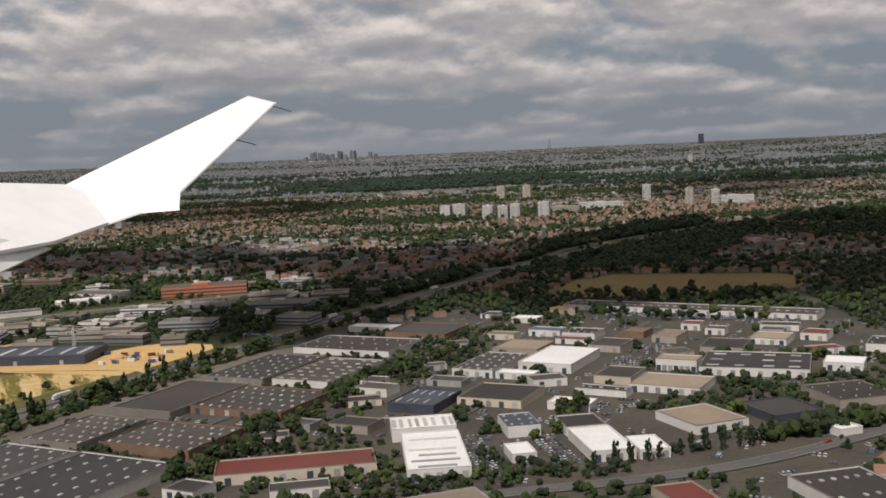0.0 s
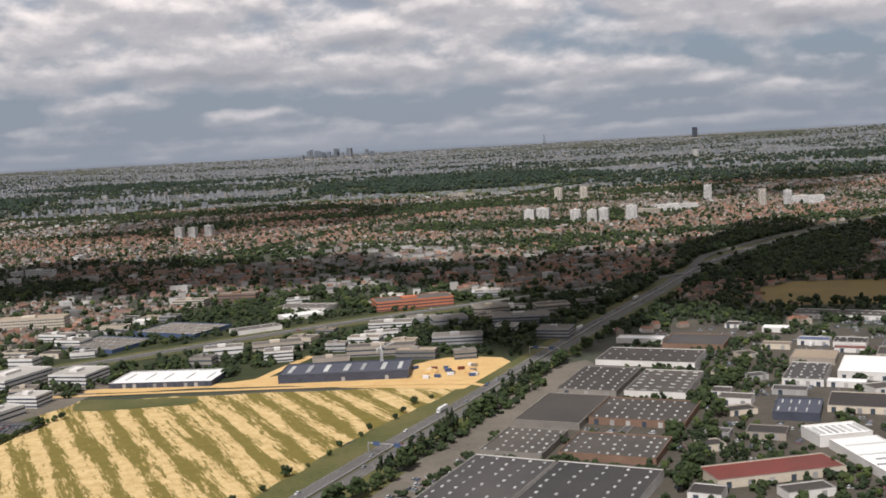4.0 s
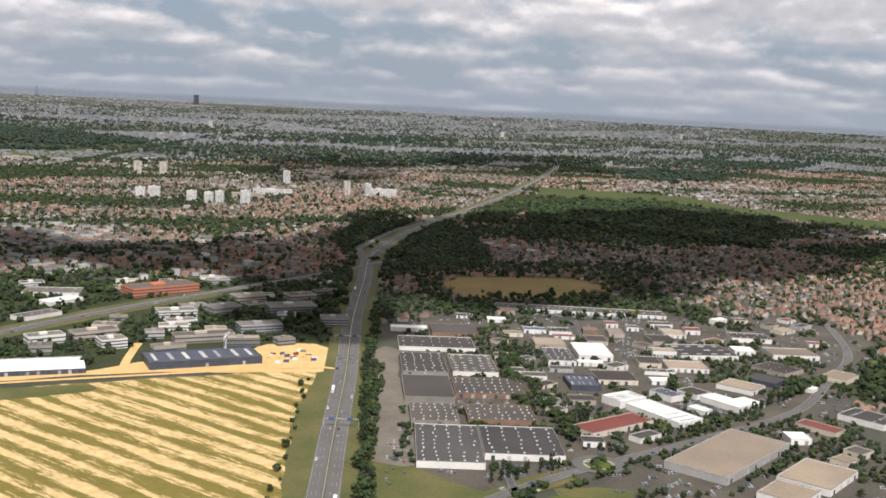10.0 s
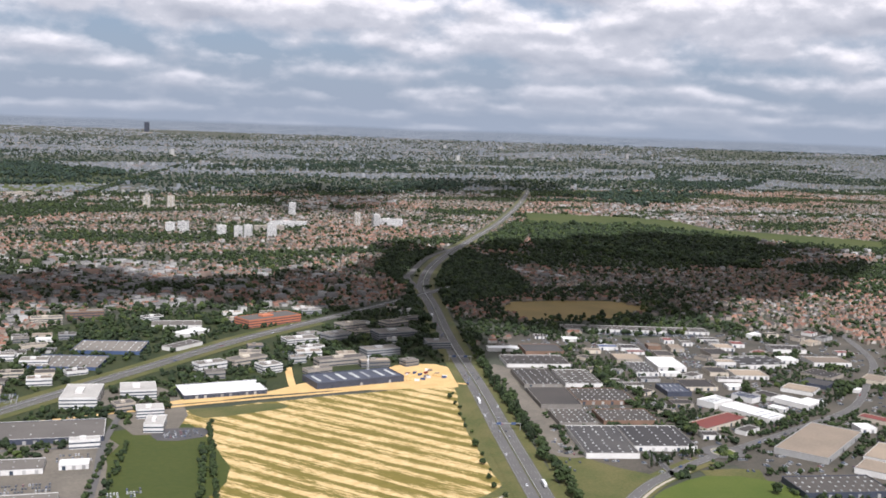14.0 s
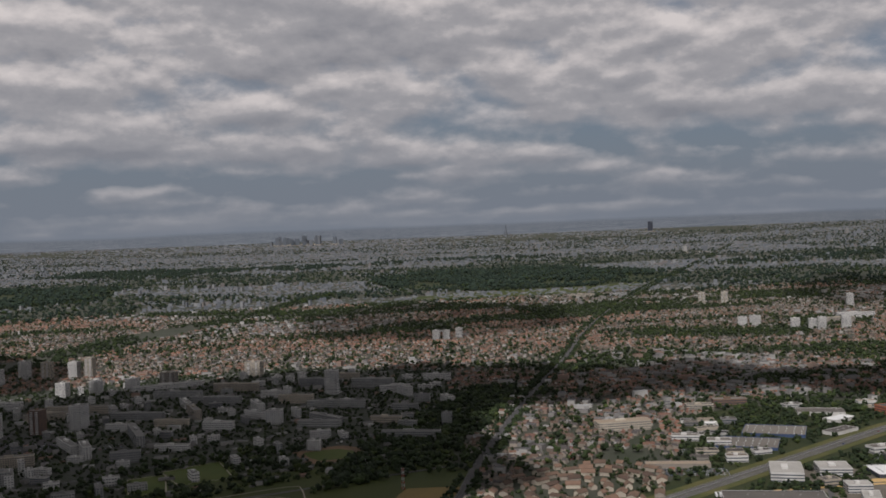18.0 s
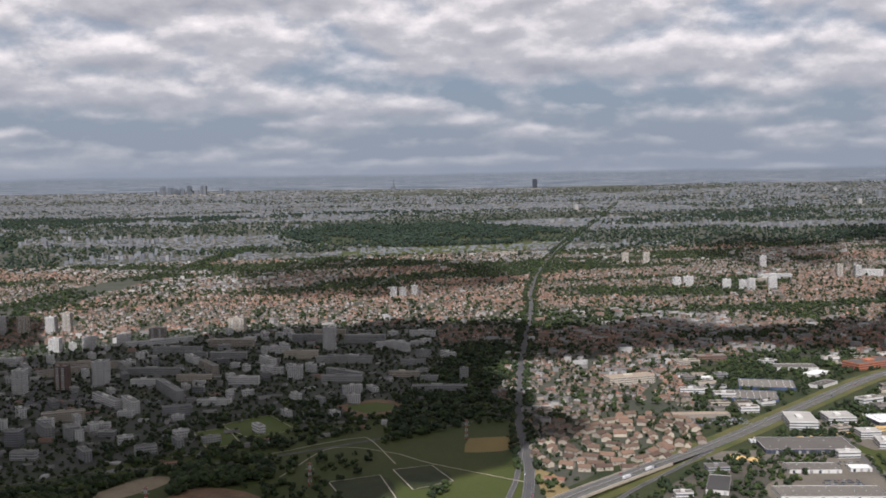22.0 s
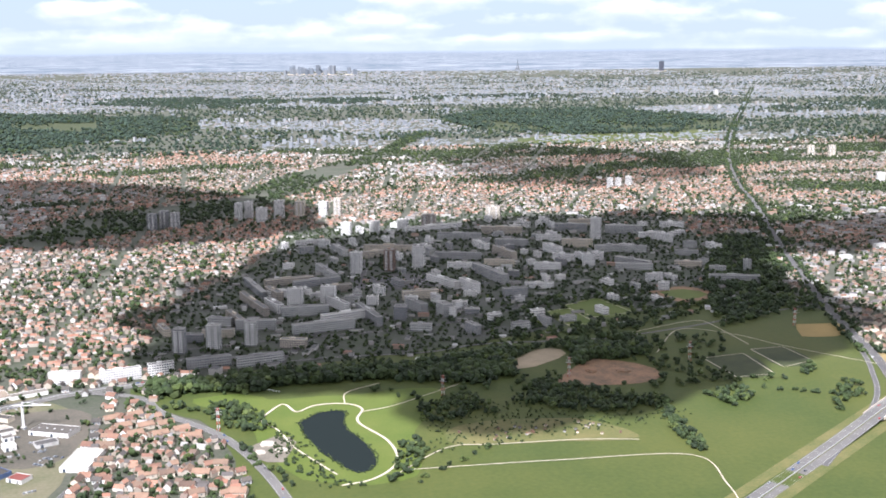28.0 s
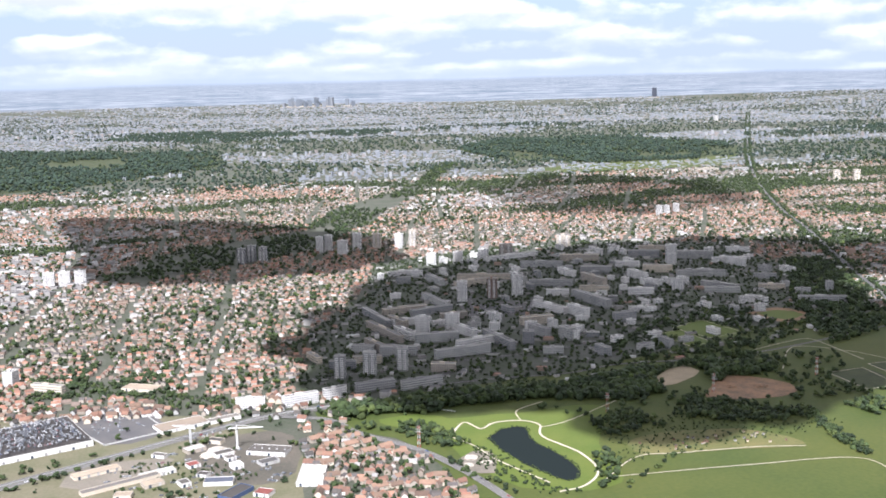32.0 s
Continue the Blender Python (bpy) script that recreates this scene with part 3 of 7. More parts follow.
patch("dark_pitch", [(-479, 286), (-456, 290), (-456, 256), (-476, 254)], DARK_GRASS, 0.1631, "dark all-weather sports pitch", "sports pitch")
patch("sports_lawn", [(-519, 404), (-492, 420), (-482, 382), (-507, 374)], LAWN, 0.1642, "green football pitch", "sports pitch")
patch("running_oval", [(-455, 430), (-428, 441), (-414, 413), (-443, 400)], RED_EARTH, 0.1553, "reddish running track", "sports pitch")
patch("oval_lawn", [(-449, 427), (-430, 434), (-421, 415), (-441, 407)], LAWN, 0.1864, "grass inside a running track", "sports pitch")
patch("sand_pit", [(-574, 299), (-557, 316), (-544, 315), (-549, 299), (-573, 286)], PALE_EARTH, 0.1675, "pale bare earth patch", "bare earth")
patch("red_pit", [(-534, 295), (-514, 285), (-509, 262), (-533, 253), (-560, 261), (-544, 286)], RED_EARTH, 0.1686, "reddish bare earth workings", "bare earth")
patch("shed_yard", [(-111, 176), (-101, 170), (-84, 205), (-62, 258), (-44, 294), (-52, 298), (-72, 264), (-92, 219)], PALE_YARD, 0.0873, "pale concrete aprons beside warehouses", "yard")
patch("lane_meadow", [(-128, 86), (-100, 92), (-66, 104), (-40, 84), (10, 76), (45, 40), (40, -30), (-60, -30), (-130, -10)], ROUGH_GRASS, 0.0716, "rough green meadow with a worn track", "meadow")
patch("works_yard", [(-812, 262), (-772, 262), (-766, 222), (-775, 200), (-800, 205), (-816, 235)], CONCRETE, 0.0912, "dusty yard of a demolition site", "yard")
patch("mall_ground", MALL_LAND, DRY_GROUND, 0.0797, "pale yards and verges beside a highway")
patch("truck_yard_ground", [(-408, 168), (-384, 199), (-358, 223), (-339, 243), (-303, 265), (-296, 240), (-319, 215), (-372, 150), (-420, 140)], CONCRETE, 0.1108, "concrete apron of a lorry park")
patch("junction_verge", [(-412, 205), (-398, 240), (-392, 285), (-384, 268), (-388, 235), (-404, 205)], STRAW_VERGE, 0.1519, "dry straw-coloured verge between slip roads")
patch("estate_plaza", [(-640, 510), (-582, 512), (-574, 478), (-628, 470)], ASPHALT, 0.1330, "large car park among towers", "car park")
patch("round_pitch", [(-449, 296), (-431, 298), (-428, 272), (-447, 265)], DARK_GRASS, 0.171, "dark grass sports ground", "sports pitch")
patch("grey_yard", [(-536, 320), (-513, 325), (-499, 315), (-507, 307)], CONCRETE, 0.172, "bare grey gravel yard", "yard")
patch("demolition_ground", [(-700, 205), (-690, 216), (-682, 207), (-688, 188), (-697, 192)], PALE_YARD, 0.173, "pale rubble-strewn clearing", "bare earth")
patch("dry_plot", [(-402, 338), (-378, 335), (-387, 314), (-411, 314)], DRY_FIELD, 0.1743, "straw-coloured plot beside a road", "field")
patch("second_pitch", [(-533, 392), (-516, 398), (-511, 363), (-527, 358)], LAWN, 0.1754, "dark green football pitch", "sports pitch")
patch("dirt_lot", [(-865, 215), (-861, 235), (-824, 241), (-823, 229), (-845, 208)], PALE_YARD, 0.0967, "bare dirt lot beside a highway", "yard")
patch("car_park", [(-877, 304), (-847, 324), (-827, 277), (-852, 264)], ASPHALT, 0.1341, "large empty asphalt car park", "car park")

patch("east_scrub_ground", [(10, -30), (360, -20), (350, 160), (120, 205), (75, 150), (22, 84)], DARK_GRASS, 0.0571, "rough scrubland beyond the sheds", "scrub")
patch("hill_forest_floor", HILL_FOREST, DARK_GRASS, 0.051, "dark forest floor", "forest")
patch("west_forest_floor", WEST_FOREST, DARK_GRASS, 0.052, "dark forest floor", "forest")
patch("hill_meadow", [(-301, 1570), (-191, 1437), (22, 1507), (162, 1720), (20, 1660), (-160, 1650)], GRASS, 0.053, "green meadow in front of a forest", "meadow")
SITE = [(-205, 288), (-150, 285), (-109, 272), (-80, 268), (-68, 296), (-70, 314), (-92, 323), (-136, 336), (-153, 318), (-163, 304), (-205, 304)]
BARE = [SITE, [(-576, 300), (-557, 318), (-542, 317), (-541, 292), (-549, 279), (-577, 276)], [(-534, 295), (-514, 285), (-509, 262), (-533, 253), (-560, 261), (-544, 286)], [(-479, 286), (-456, 290), (-456, 256), (-476, 254)], [(-449, 296), (-431, 298), (-428, 272), (-447, 265)],
        [(-519, 404), (-492, 420), (-482, 382), (-507, 374)], [(-455, 430), (-428, 441), (-414, 413), (-443, 400)], [(-533, 392), (-516, 398), (-511, 363), (-527, 358)], [(-536, 320), (-513, 325), (-499, 315), (-507, 307)]]
patch("pond", [(-681, 229), (-671, 241), (-660, 239), (-662, 223), (-656, 205), (-652, 184), (-656, 174), (-664, 176), (-676, 205)], WATER, 0.2352, "dark still pond with curved banks", "pond")


def road(name, points, half, label, mat=ASPHALT, lanes=(), edges=True, median=None, step=6.0, z=0.22):
    line = smooth_line(points, step)
    ob = tagged(new(name, ribbon(name, line, -half, half, z, mat)), label, "road", kind="structure")
    if edges:
        for side in (-half + 0.35, half - 0.35):
            part("edge_line", ribbon("edge_line", line, side - 0.05, side + 0.05, z + 0.05, PAINT_WHITE), ob)
    fine = smooth_line(points, 2.2)
    for off in lanes:
        part("lane_line", ribbon("lane_line", fine, off - 0.045, off + 0.045, z + 0.05, PAINT_WHITE, (1, 2)), ob)
    if median:
        part("central_reserve", ribbon("central_reserve", line, -median, median, z + 0.06, ROUGH_GRASS), ob)
        part("guard_rail", ribbon_wall(line, 0.0, 0.12, z, z + 0.45, STEEL), ob)
    return ob


def ribbon_wall(line, off, thick, z0, z1, mat):
    """A long low wall along a line."""
    V, F = [], []
    for i, p in enumerate(line):
        d = line[min(i + 1, len(line) - 1)] - line[max(i - 1, 0)]
        n = Vector((d.y, -d.x, 0)).normalized()
        for o, z in ((off - thick, z0), (off + thick, z0), (off + thick, z1), (off - thick, z1)):
            V.append(p + n * o + Vector((0, 0, z)))
    for i in range(len(line) - 1):
        for k in range(4):
            F.append((4 * i + k, 4 * i + (k + 1) % 4, 4 * i + 4 + (k + 1) % 4, 4 * i + 4 + k))
    return mesh_from("wall_strip", V, F, mat)


road("motorway", MOTORWAY_LINE, 4.3, "straight grey motorway with two carriageways", MOTORWAY, (-3.0, -1.8, 1.8, 3.0), True, 0.45)
for line, near, far, words in ((MOTORWAY_LINE, 4.35, 8.2, "green and straw-coloured motorway verge"), (CURVE_LINE[:6], 2.05, 4.6, "green verge of a bending road"), (HIGHWAY_LINE[1:9], 4.05, 8.6, "dry grass verge of a highway")):
    for side in (-1, 1):
        a, b = sorted((side * near, side * far))
        tagged(new("verge", ribbon("verge", smooth_line([p[:2] for p in line], 6.0), a, b, 0.195 + 0.004 * side + 0.0007 * near, ROUGH_GRASS)), words, "verge", kind="structure")
road("motorway_branch", BRANCH_LINE, 2.4, "motorway slip road curving through woods", MOTORWAY, (0.0,), z=0.26)
road("highway", HIGHWAY_LINE, 4.0, "highway with two carriageways on a low bank", MOTORWAY, (-2.6, -1.5, 1.5, 2.6), True, 0.4, z=0.3)
road("avenue", AVENUE_LINE, 2.5, "long straight avenue lined with trees", ASPHALT, (-1.2, 1.2))
road("bend_road", CURVE_LINE, 2.0, "road curving round a meadow to a roundabout", MOTORWAY, (0.0,))
road("west_highway", WEST_LINE, 3.6, "highway passing a shopping centre", MOTORWAY, (-1.6, 1.6), True, 0.3)
road("park_road", PARK_ROAD_LINE, 2.0, "road between houses and a park", MOTORWAY, (0.0,), z=0.28)
road("slip_road", [(-490, 148), (-433, 209), (-408, 253), (-393, 289), (-378, 330)], 1.3, "slip road beside a highway", ASPHALT, z=0.24)
road("slip_loop", [(-440, 120), (-433, 142), (-408, 187), (-369, 231), (-334, 258), (-300, 284)], 1.3, "curved slip road", ASPHALT, z=0.24)
road("meadow_lane", [(-130, 66), (-100, 88), (-62, 100), (-30, 92), (4, 70)], 0.35, "worn track across a meadow", PALE_PATH, edges=False)
road("bend_shoulder", [(-150, 92), (-131, 117), (-103, 134), (-80, 141)], 0.5, "dirt shoulder beside a road", PALE_PATH, edges=False, z=0.215)
road("field_track", [(-240, 100), (-208, 122), (-174, 139), (-148, 152)], 0.5, "pale farm track across fields", PALE_PATH, edges=False)
road("site_track", [(-260, 292), (-205, 291), (-150, 286), (-92, 279), (-80, 272)], 1.2, "sandy track along a field", SAND, edges=False)
road("site_road", [(-154, 292), (-147, 312), (-138, 334)], 1.6, "sandy haul road into a building site", SAND, edges=False, z=0.13)
road("estate_street", [(-88, 140), (-75, 168), (-40, 235), (-5, 300), (20, 350)], 1.3, "street between warehouses", ASPHALT)
road("estate_lane", [(-5, 160), (0, 205), (30, 262), (62, 318)], 1.2, "street through an industrial estate", ASPHALT)
road("estate_boulevard", [(-690, 315), (-655, 400), (-640, 455), (-625, 560), (-640, 640)], 2.0, "street between apartment blocks", ASPHALT)
road("estate_crescent", [(-760, 345), (-690, 360), (-600, 375), (-520, 420), (-400, 470)], 1.5, "street through a housing estate", ASPHALT)
road("campus_road", [(-216, 300), (-224, 294), (-231, 281), (-244, 252), (-253, 225), (-264, 195)], 1.2, "pale road through a business park", MOTORWAY, edges=False, z=0.25)
road("depot_road", [(-310, 273), (-274, 262), (-243, 253)], 1.0, "service road along a depot", MOTORWAY, edges=False, z=0.23)
road("motorway_south", [(-560, -726), (-395, -383), (-230, -40)], 4.3, "motorway running on across open land", MOTORWAY, (-3.0, -1.8, 1.8, 3.0), True, 0.45)
road("highway_south", [(-1600, -643), (-1150, -321), (-700, 0)], 4.0, "highway running on across open land", MOTORWAY, (-2.6, 2.6), True, 0.4, z=0.3)
road("avenue_south", [(-700, -770), (-575, -340), (-455, 90)], 3.0, "avenue running on across open land", ASPHALT, (0.0,))
road("south_lane", [(-770, 150), (-757, 195), (-740, 240)], 1.0, "lane between sheds and houses", ASPHALT)
for name, pts, half in (("pond_path", [(-697, 236), (-687, 254), (-681, 243), (-673, 250), (-660, 250), (-653, 242), (-656, 226), (-646, 202), (-645, 180), (-655, 166), (-667, 162)], 0.55),
                        ("wood_path", [(-660, 250), (-658, 265), (-642, 276)], 0.3), ("meadow_path", [(-654, 238), (-640, 243), (-622, 256), (-606, 268)], 0.3),
                        ("allotment_path", [(-647, 168), (-624, 191), (-604, 191), (-570, 190), (-548, 186)], 0.28),
                        ("pond_west_path", [(-697, 236), (-689, 222), (-682, 200), (-668, 172)], 0.4), ("upper_path", [(-498, 300), (-470, 340), (-445, 325), (-430, 300), (-400, 262)], 0.3)):
    road(name, pts, half, "pale gravel park path", PALE_PATH, edges=False, step=2.5, z=0.27)

road("park_edge_road", [(-690, 318), (-655, 322), (-614, 322), (-580, 332), (-522, 330), (-468, 343), (-404, 367), (-366, 380)], 1.2, "road between a park and a housing estate", ASPHALT, z=0.25)
for name, pts, half in (("pitch_path", [(-500, 338), (-471, 351), (-454, 356), (-449, 349), (-446, 305)], 0.3), ("meadow_track", [(-640, 172), (-584, 171), (-534, 167), (-532, 139), (-536, 115)], 0.25)):
    road(name, pts, half, "narrow pale path through grass", PALE_PATH, edges=False, step=2.5, z=0.28)
for pts in BARE[3:5] + BARE[5:6] + BARE[7:8]:
    line = [Vector((*p, 0)) for p in pts + pts[:1]]
    tagged(new("pitch_margin", ribbon("pitch_margin", line, -0.3, 0.3, 0.3, PALE_PATH)), "pale worn margin round a sports pitch", "path", kind="structure")

# the highway's bridge over the avenue
bridge = tagged(new("highway_bridge", None), "concrete bridge carrying a highway over a road", "bridge", kind="structure")
deck_line = smooth_line(HIGHWAY_LINE, 6.0)
deck_line = [p for p in deck_line if -450 < p.x < -330]
part("deck", ribbon_wall(deck_line, 0.0, 4.2, -0.5, 0.26, WALL_GREY), bridge)
for side in (-4.3, 4.3):
    part("parapet", ribbon_wall(deck_line, side, 0.12, -0.4, 0.85, WALL_CREAM), bridge)
part("bank", ribbon_wall([p for p in deck_line if p.x > -404], 0.0, 4.0, -3.2, -0.1, ROUGH_GRASS), bridge)
part("bank", ribbon_wall([p for p in deck_line if p.x < -424], 0.0, 4.0, -3.2, -0.1, ROUGH_GRASS), bridge)

# roundabout
V, F = [], []
for i in range(32):
    a = i * math.tau / 32
    for r in (4.2, 7.6):
        V.append((-53 + r * math.cos(a), 151 + r * math.sin(a), 0.3))
for i in range(32):
    j = (i + 1) % 32
    F.append((2 * i, 2 * i + 1, 2 * j + 1, 2 * j))
V2, F2 = [], []
for i in range(32):
    a = i * math.tau / 32
    for r in (3.9, 4.5):
        V2.append((-53 + r * math.cos(a), 151 + r * math.sin(a), 0.36))
for i in range(32):
    j = (i + 1) % 32
    F2.append((2 * i, 2 * i + 1, 2 * j + 1, 2 * j))
roundabout = tagged(new("roundabout", mesh_from("roundabout", V, F, MOTORWAY)), "roundabout with a planted island", "roundabout", kind="structure")
part("kerb", mesh_from("kerb", V2, F2, PALE_PATH), roundabout)
part("island", mesh_from("island", [(-53 + 4.0 * math.cos(i * math.tau / 24), 151 + 4.0 * math.sin(i * math.tau / 24), 0.33) for i in range(24)], [range(24)], LAWN), roundabout)


# ---- buildings ----
FOOT = []                                             # footprints of what stands already


def clear(x, y, margin):
    """Which points lie off every footprint."""
    ok = np.ones(np.shape(x), bool)
    for fx, fy, a, b, t in FOOT:
        c, s = math.cos(t), math.sin(t)
        u, v = (x - fx) * c + (y - fy) * s, (y - fy) * c - (x - fx) * s
        ok &= (np.abs(u) > a + margin) | (np.abs(v) > b + margin)
    return ok


UNIT = boxes("skylight", SKYLIGHT, (-0.5, -0.5, 0, 0.5, 0.5, 1))


def ring(name, mat, a, b, z0, z1, t):
    """A hollow rectangular wall as one piece."""
    V, F = [], []
    for z in (z0, z1):
        for p, q in ((a, b), (a - t, b - t)):
            V += [(-p, -q, z), (p, -q, z), (p, q, z), (-p, q, z)]
    for i in range(4):
        j = (i + 1) % 4
        F += [(i, j, 8 + j, 8 + i), (4 + j, 4 + i, 12 + i, 12 + j), (8 + i, 8 + j, 12 + j, 12 + i), (j, i, 4 + i, 4 + j)]
    return mesh_from(name, V, F, mat)


def shed(x, y, wide, deep, turn, high, roof, wall, label, grid=None, band=None, doors=0, sky=(0.7, 1.15)):
    high *= 0.70
    FOOT.append((x, y, wide / 2, deep / 2, radians(turn)))
    ob = tagged(new("warehouse"), label, "warehouse", "sheds of the industrial estate")
    ob.matrix_world = pose(x, y, 0, 0, 0, turn)
    a, b = wide / 2, deep / 2
    t = 0.12
    part("wall", ring("wall", wall, a, b, 0, high, t), ob)
    part("roof", boxes("roof", roof, (-a + t, -b + t, high - 0.6, a - t, b - t, high - 0.2)), ob)
    part("coping", ring("coping", (WALL_DULL if wall in (WALL_WHITE, WALL_CREAM) and roof is not WHITE_ROOF else wall) if band is None else band, a + 0.05, b + 0.05, high, high + 0.08, t + 0.05), ob)
    if grid:
        nx, ny = grid
        for i in range(nx):
            for j in range(ny):
                if random.random() < 0.1:
                    continue
                px = -a + wide * (i + 0.5) / nx + random.uniform(-0.4, 0.4)
                py = -b + deep * (j + 0.5) / ny
                part("skylight", UNIT, ob, m=Matrix.LocRotScale((px, py, high - 0.2), None, (sky[0] * random.uniform(0.6, 0.85), sky[1] * 0.75, 0.2)))
    for i in range(doors):
        px = -a + wide * (i + 0.5) / doors
        part("loading_door", boxes("loading_door", WALL_GREY if i % 3 else GLASS, (px - 0.55, -b - 0.06, 0, px + 0.55, -b, 1.4)), ob)
    return ob


def block(name, x, y, wide, deep, turn, high, wall, label, group, storey=1.06, category="apartment block", roof=None):
    """A building with flat roof and a band of windows and balconies to each storey."""
    roof = roof or (LIGHT_ROOF if category == "office building" else FLATS_ROOF)
    ob = tagged(new(name), label, category, group)
    FOOT.append((x, y, wide / 2, deep / 2, radians(turn)))
    ob.matrix_world = pose(x, y, 0, 0, 0, turn)
    a, b = wide / 2, deep / 2
    part("body", boxes("body", wall, (-a, -b, 0, a, b, high)), ob)
    part("roof", boxes("roof", roof, (-a + 0.15, -b + 0.15, high, a - 0.15, b - 0.15, high + 0.12)), ob)
    part("parapet", ring("parapet", wall, a, b, high, high + 0.3, 0.14), ob)
    part("plant_room", boxes("plant_room", wall, (-a * 0.3, -b * 0.35, high + 0.12, a * 0.1, b * 0.3, high + 1.0)), ob)
    n = max(1, int(high / storey))
    # one storey's windows: runs of glass with piers between
    V = []
    for s in (-1, 1):
        run, gap = 0.76, 0.40
        k = max(1, int(wide / (run + gap)))
        for i in range(k):
            c = -a + wide * (i + 0.5) / k
            V.append((c - run / 2, min(s * b, s * (b + 0.05)), 0.28, c + run / 2, max(s * b, s * (b + 0.05)), 0.80))
        k = max(1, int(deep / (run + gap)))
        for i in range(k):
            c = -b + deep * (i + 0.5) / k
            V.append((min(s * a, s * (a + 0.05)), c - run / 2, 0.28, max(s * a, s * (a + 0.05)), c + run / 2, 0.80))
    if category == "office building":
        for i in range(n):
            part("window_band", ring("window_band", GLASS, a + 0.04, b + 0.04, i * high / n + 0.35, i * high / n + 0.85, 0.3), ob)
        return ob
    V = [(v[0], v[1], v[2] + i * high / n, v[3], v[4], v[5] + i * high / n) for i in range(n) for v in V]
    tagged(part("glazing", boxes("glazing", GLASS, *V), ob), kind="stuff")
    if high > 10:
        for i in range(1, n):
            for f in (0.25, 0.75):
                part("balcony", BALCONY, ob, m=Matrix.Translation((-a + wide * f, -b, i * high / n)))
    return ob


BALCONY = boxes("balcony", WALL_WHITE, (-0.9, -0.45, 0.0, 0.9, 0.0, 0.42))
S = "sheds of the industrial estate"
# along the motorway
shed(-86.1, 178.9, 19, 34, -27, 2.9, BITUMEN, WALL_WHITE, "large warehouse with a dark roof dotted with skylights", (5, 10), doors=0)
shed(-65, 173, 23, 26, -27, 2.9, BITUMEN, WALL_WHITE, "warehouse with a dark skylit roof and white walls", (5, 7), doors=5)
shed(-62, 236, 17, 29, -25, 2.6, GREY_ROOF, WALL_DULL, "warehouse with a plain grey roof")
shed(-42, 229, 24, 21, -25, 2.6, GREY_ROOF, WALL_BROWN, "warehouse with a skylit roof and brown loading front", (9, 5), doors=6, sky=(0.7, 1.1))
shed(-75, 208, 15, 20, -25, 2.6, GREY_ROOF, WALL_DULL, "low warehouse with rows of skylights", (6, 6), sky=(0.7, 1.0))
shed(-55, 200, 22, 17, -25, 2.6, GREY_ROOF, WALL_BROWN, "low warehouse with a skylit grey roof", (9, 5), sky=(0.7, 1.0))
shed(-47, 267, 17, 30, -25, 2.6, GREY_ROOF, WALL_DULL, "warehouse with a skylit roof and a grey wall", (5, 8), doors=3)
shed(-30, 259, 17, 27, -25, 2.6, GREY_ROOF, WALL_WHITE, "warehouse with narrow roof lights", (5, 7), sky=(1.8, 0.5))
shed(-26, 295, 31, 20, -25, 2.6, GREY_ROOF, WALL_WHITE, "long warehouse with a grey roof", (8, 3), sky=(0.8, 0.8))
shed(-6, 315, 20, 18, -25, 2.8, BITUMEN, WALL_BROWN, "warehouse with a dark brown roof")
shed(-23, 325, 16, 6, -25, 2.6, WHITE_ROOF, WALL_WHITE, "low shed with a white roof")
shed(79, 337, 84, 12, -31, 2.6, GREY_ROOF, WALL_WHITE, "very long low warehouse with a pale front", (30, 1), doors=24, sky=(1.4, 0.8))
# the middle of the estate, north part
shed(29, 262, 14, 22, -27, 3.4, WHITE_ROOF, WALL_WHITE, "shed with a bright white roof", doors=4)
shed(17, 247, 10, 4, -27, 2.4, WHITE_ROOF, WALL_WHITE, "low white annexe beside a shed", doors=3)
shed(11, 260, 11, 22, -27, 2.9, BITUMEN, WALL_WHITE, "shed with a dark skylit roof", (4, 6), doors=4, sky=(0.8, 1.2))
shed(21, 281, 13, 13, -27, 2.8, TAN_ROOF, WALL_CREAM, "shed with a pinkish tan roof")
shed(-5, 223, 11, 15, -24, 3.0, NAVY_METAL, NAVY_METAL, "shed with dark ribbed roof lights", (5, 2), sky=(0.5, 4.0))
shed(12, 226, 15, 15, -25, 2.6, GREY_ROOF, WALL_CREAM, "low workshop with a grey roof", doors=5)
shed(41, 241, 9, 12, -28, 2.8, GREY_ROOF, WALL_CREAM, "cream-walled factory with a dark roof")
shed(51, 230, 16, 13, -29, 2.6, TAN_ROOF, WALL_WHITE, "factory with a brownish flat roof", doors=6)
shed(57, 250, 10, 6.5, -27, 4.2, TAN_ROOF, WALL_WHITE, "office block with a fluted white front", doors=7)
shed(35, 227, 12, 4.5, -29, 2.2, GREY_ROOF, WALL_WHITE, "low glazed hall with a grey roof", (6, 1), sky=(0.9, 0.6))
shed(75, 247, 25, 20, -20, 3.0, BITUMEN, WALL_WHITE, "factory with a dark roof crossed by white strips", (4, 3), doors=8, sky=(3.6, 0.9))
shed(74, 271, 11, 14, -24, 2.8, GREY_ROOF, WALL_CREAM, "workshop with a flat dark roof")
shed(95, 243, 9, 8, -26, 3.0, WHITE_ROOF, WALL_WHITE, "plain shed with a pale roof", doors=3)
shed(63, 289, 7, 11, -30, 2.8, TAN_ROOF, WALL_CREAM, "cream shed with a pale roof", doors=2)
shed(55, 297, 7, 8, -30, 2.8, TAN_ROOF, WALL_BROWN, "small workshop with ochre walls")
shed(89, 280, 10, 11, -30, 2.6, TAN_ROOF, WALL_WHITE, "low shed with a brown roof", doors=4)
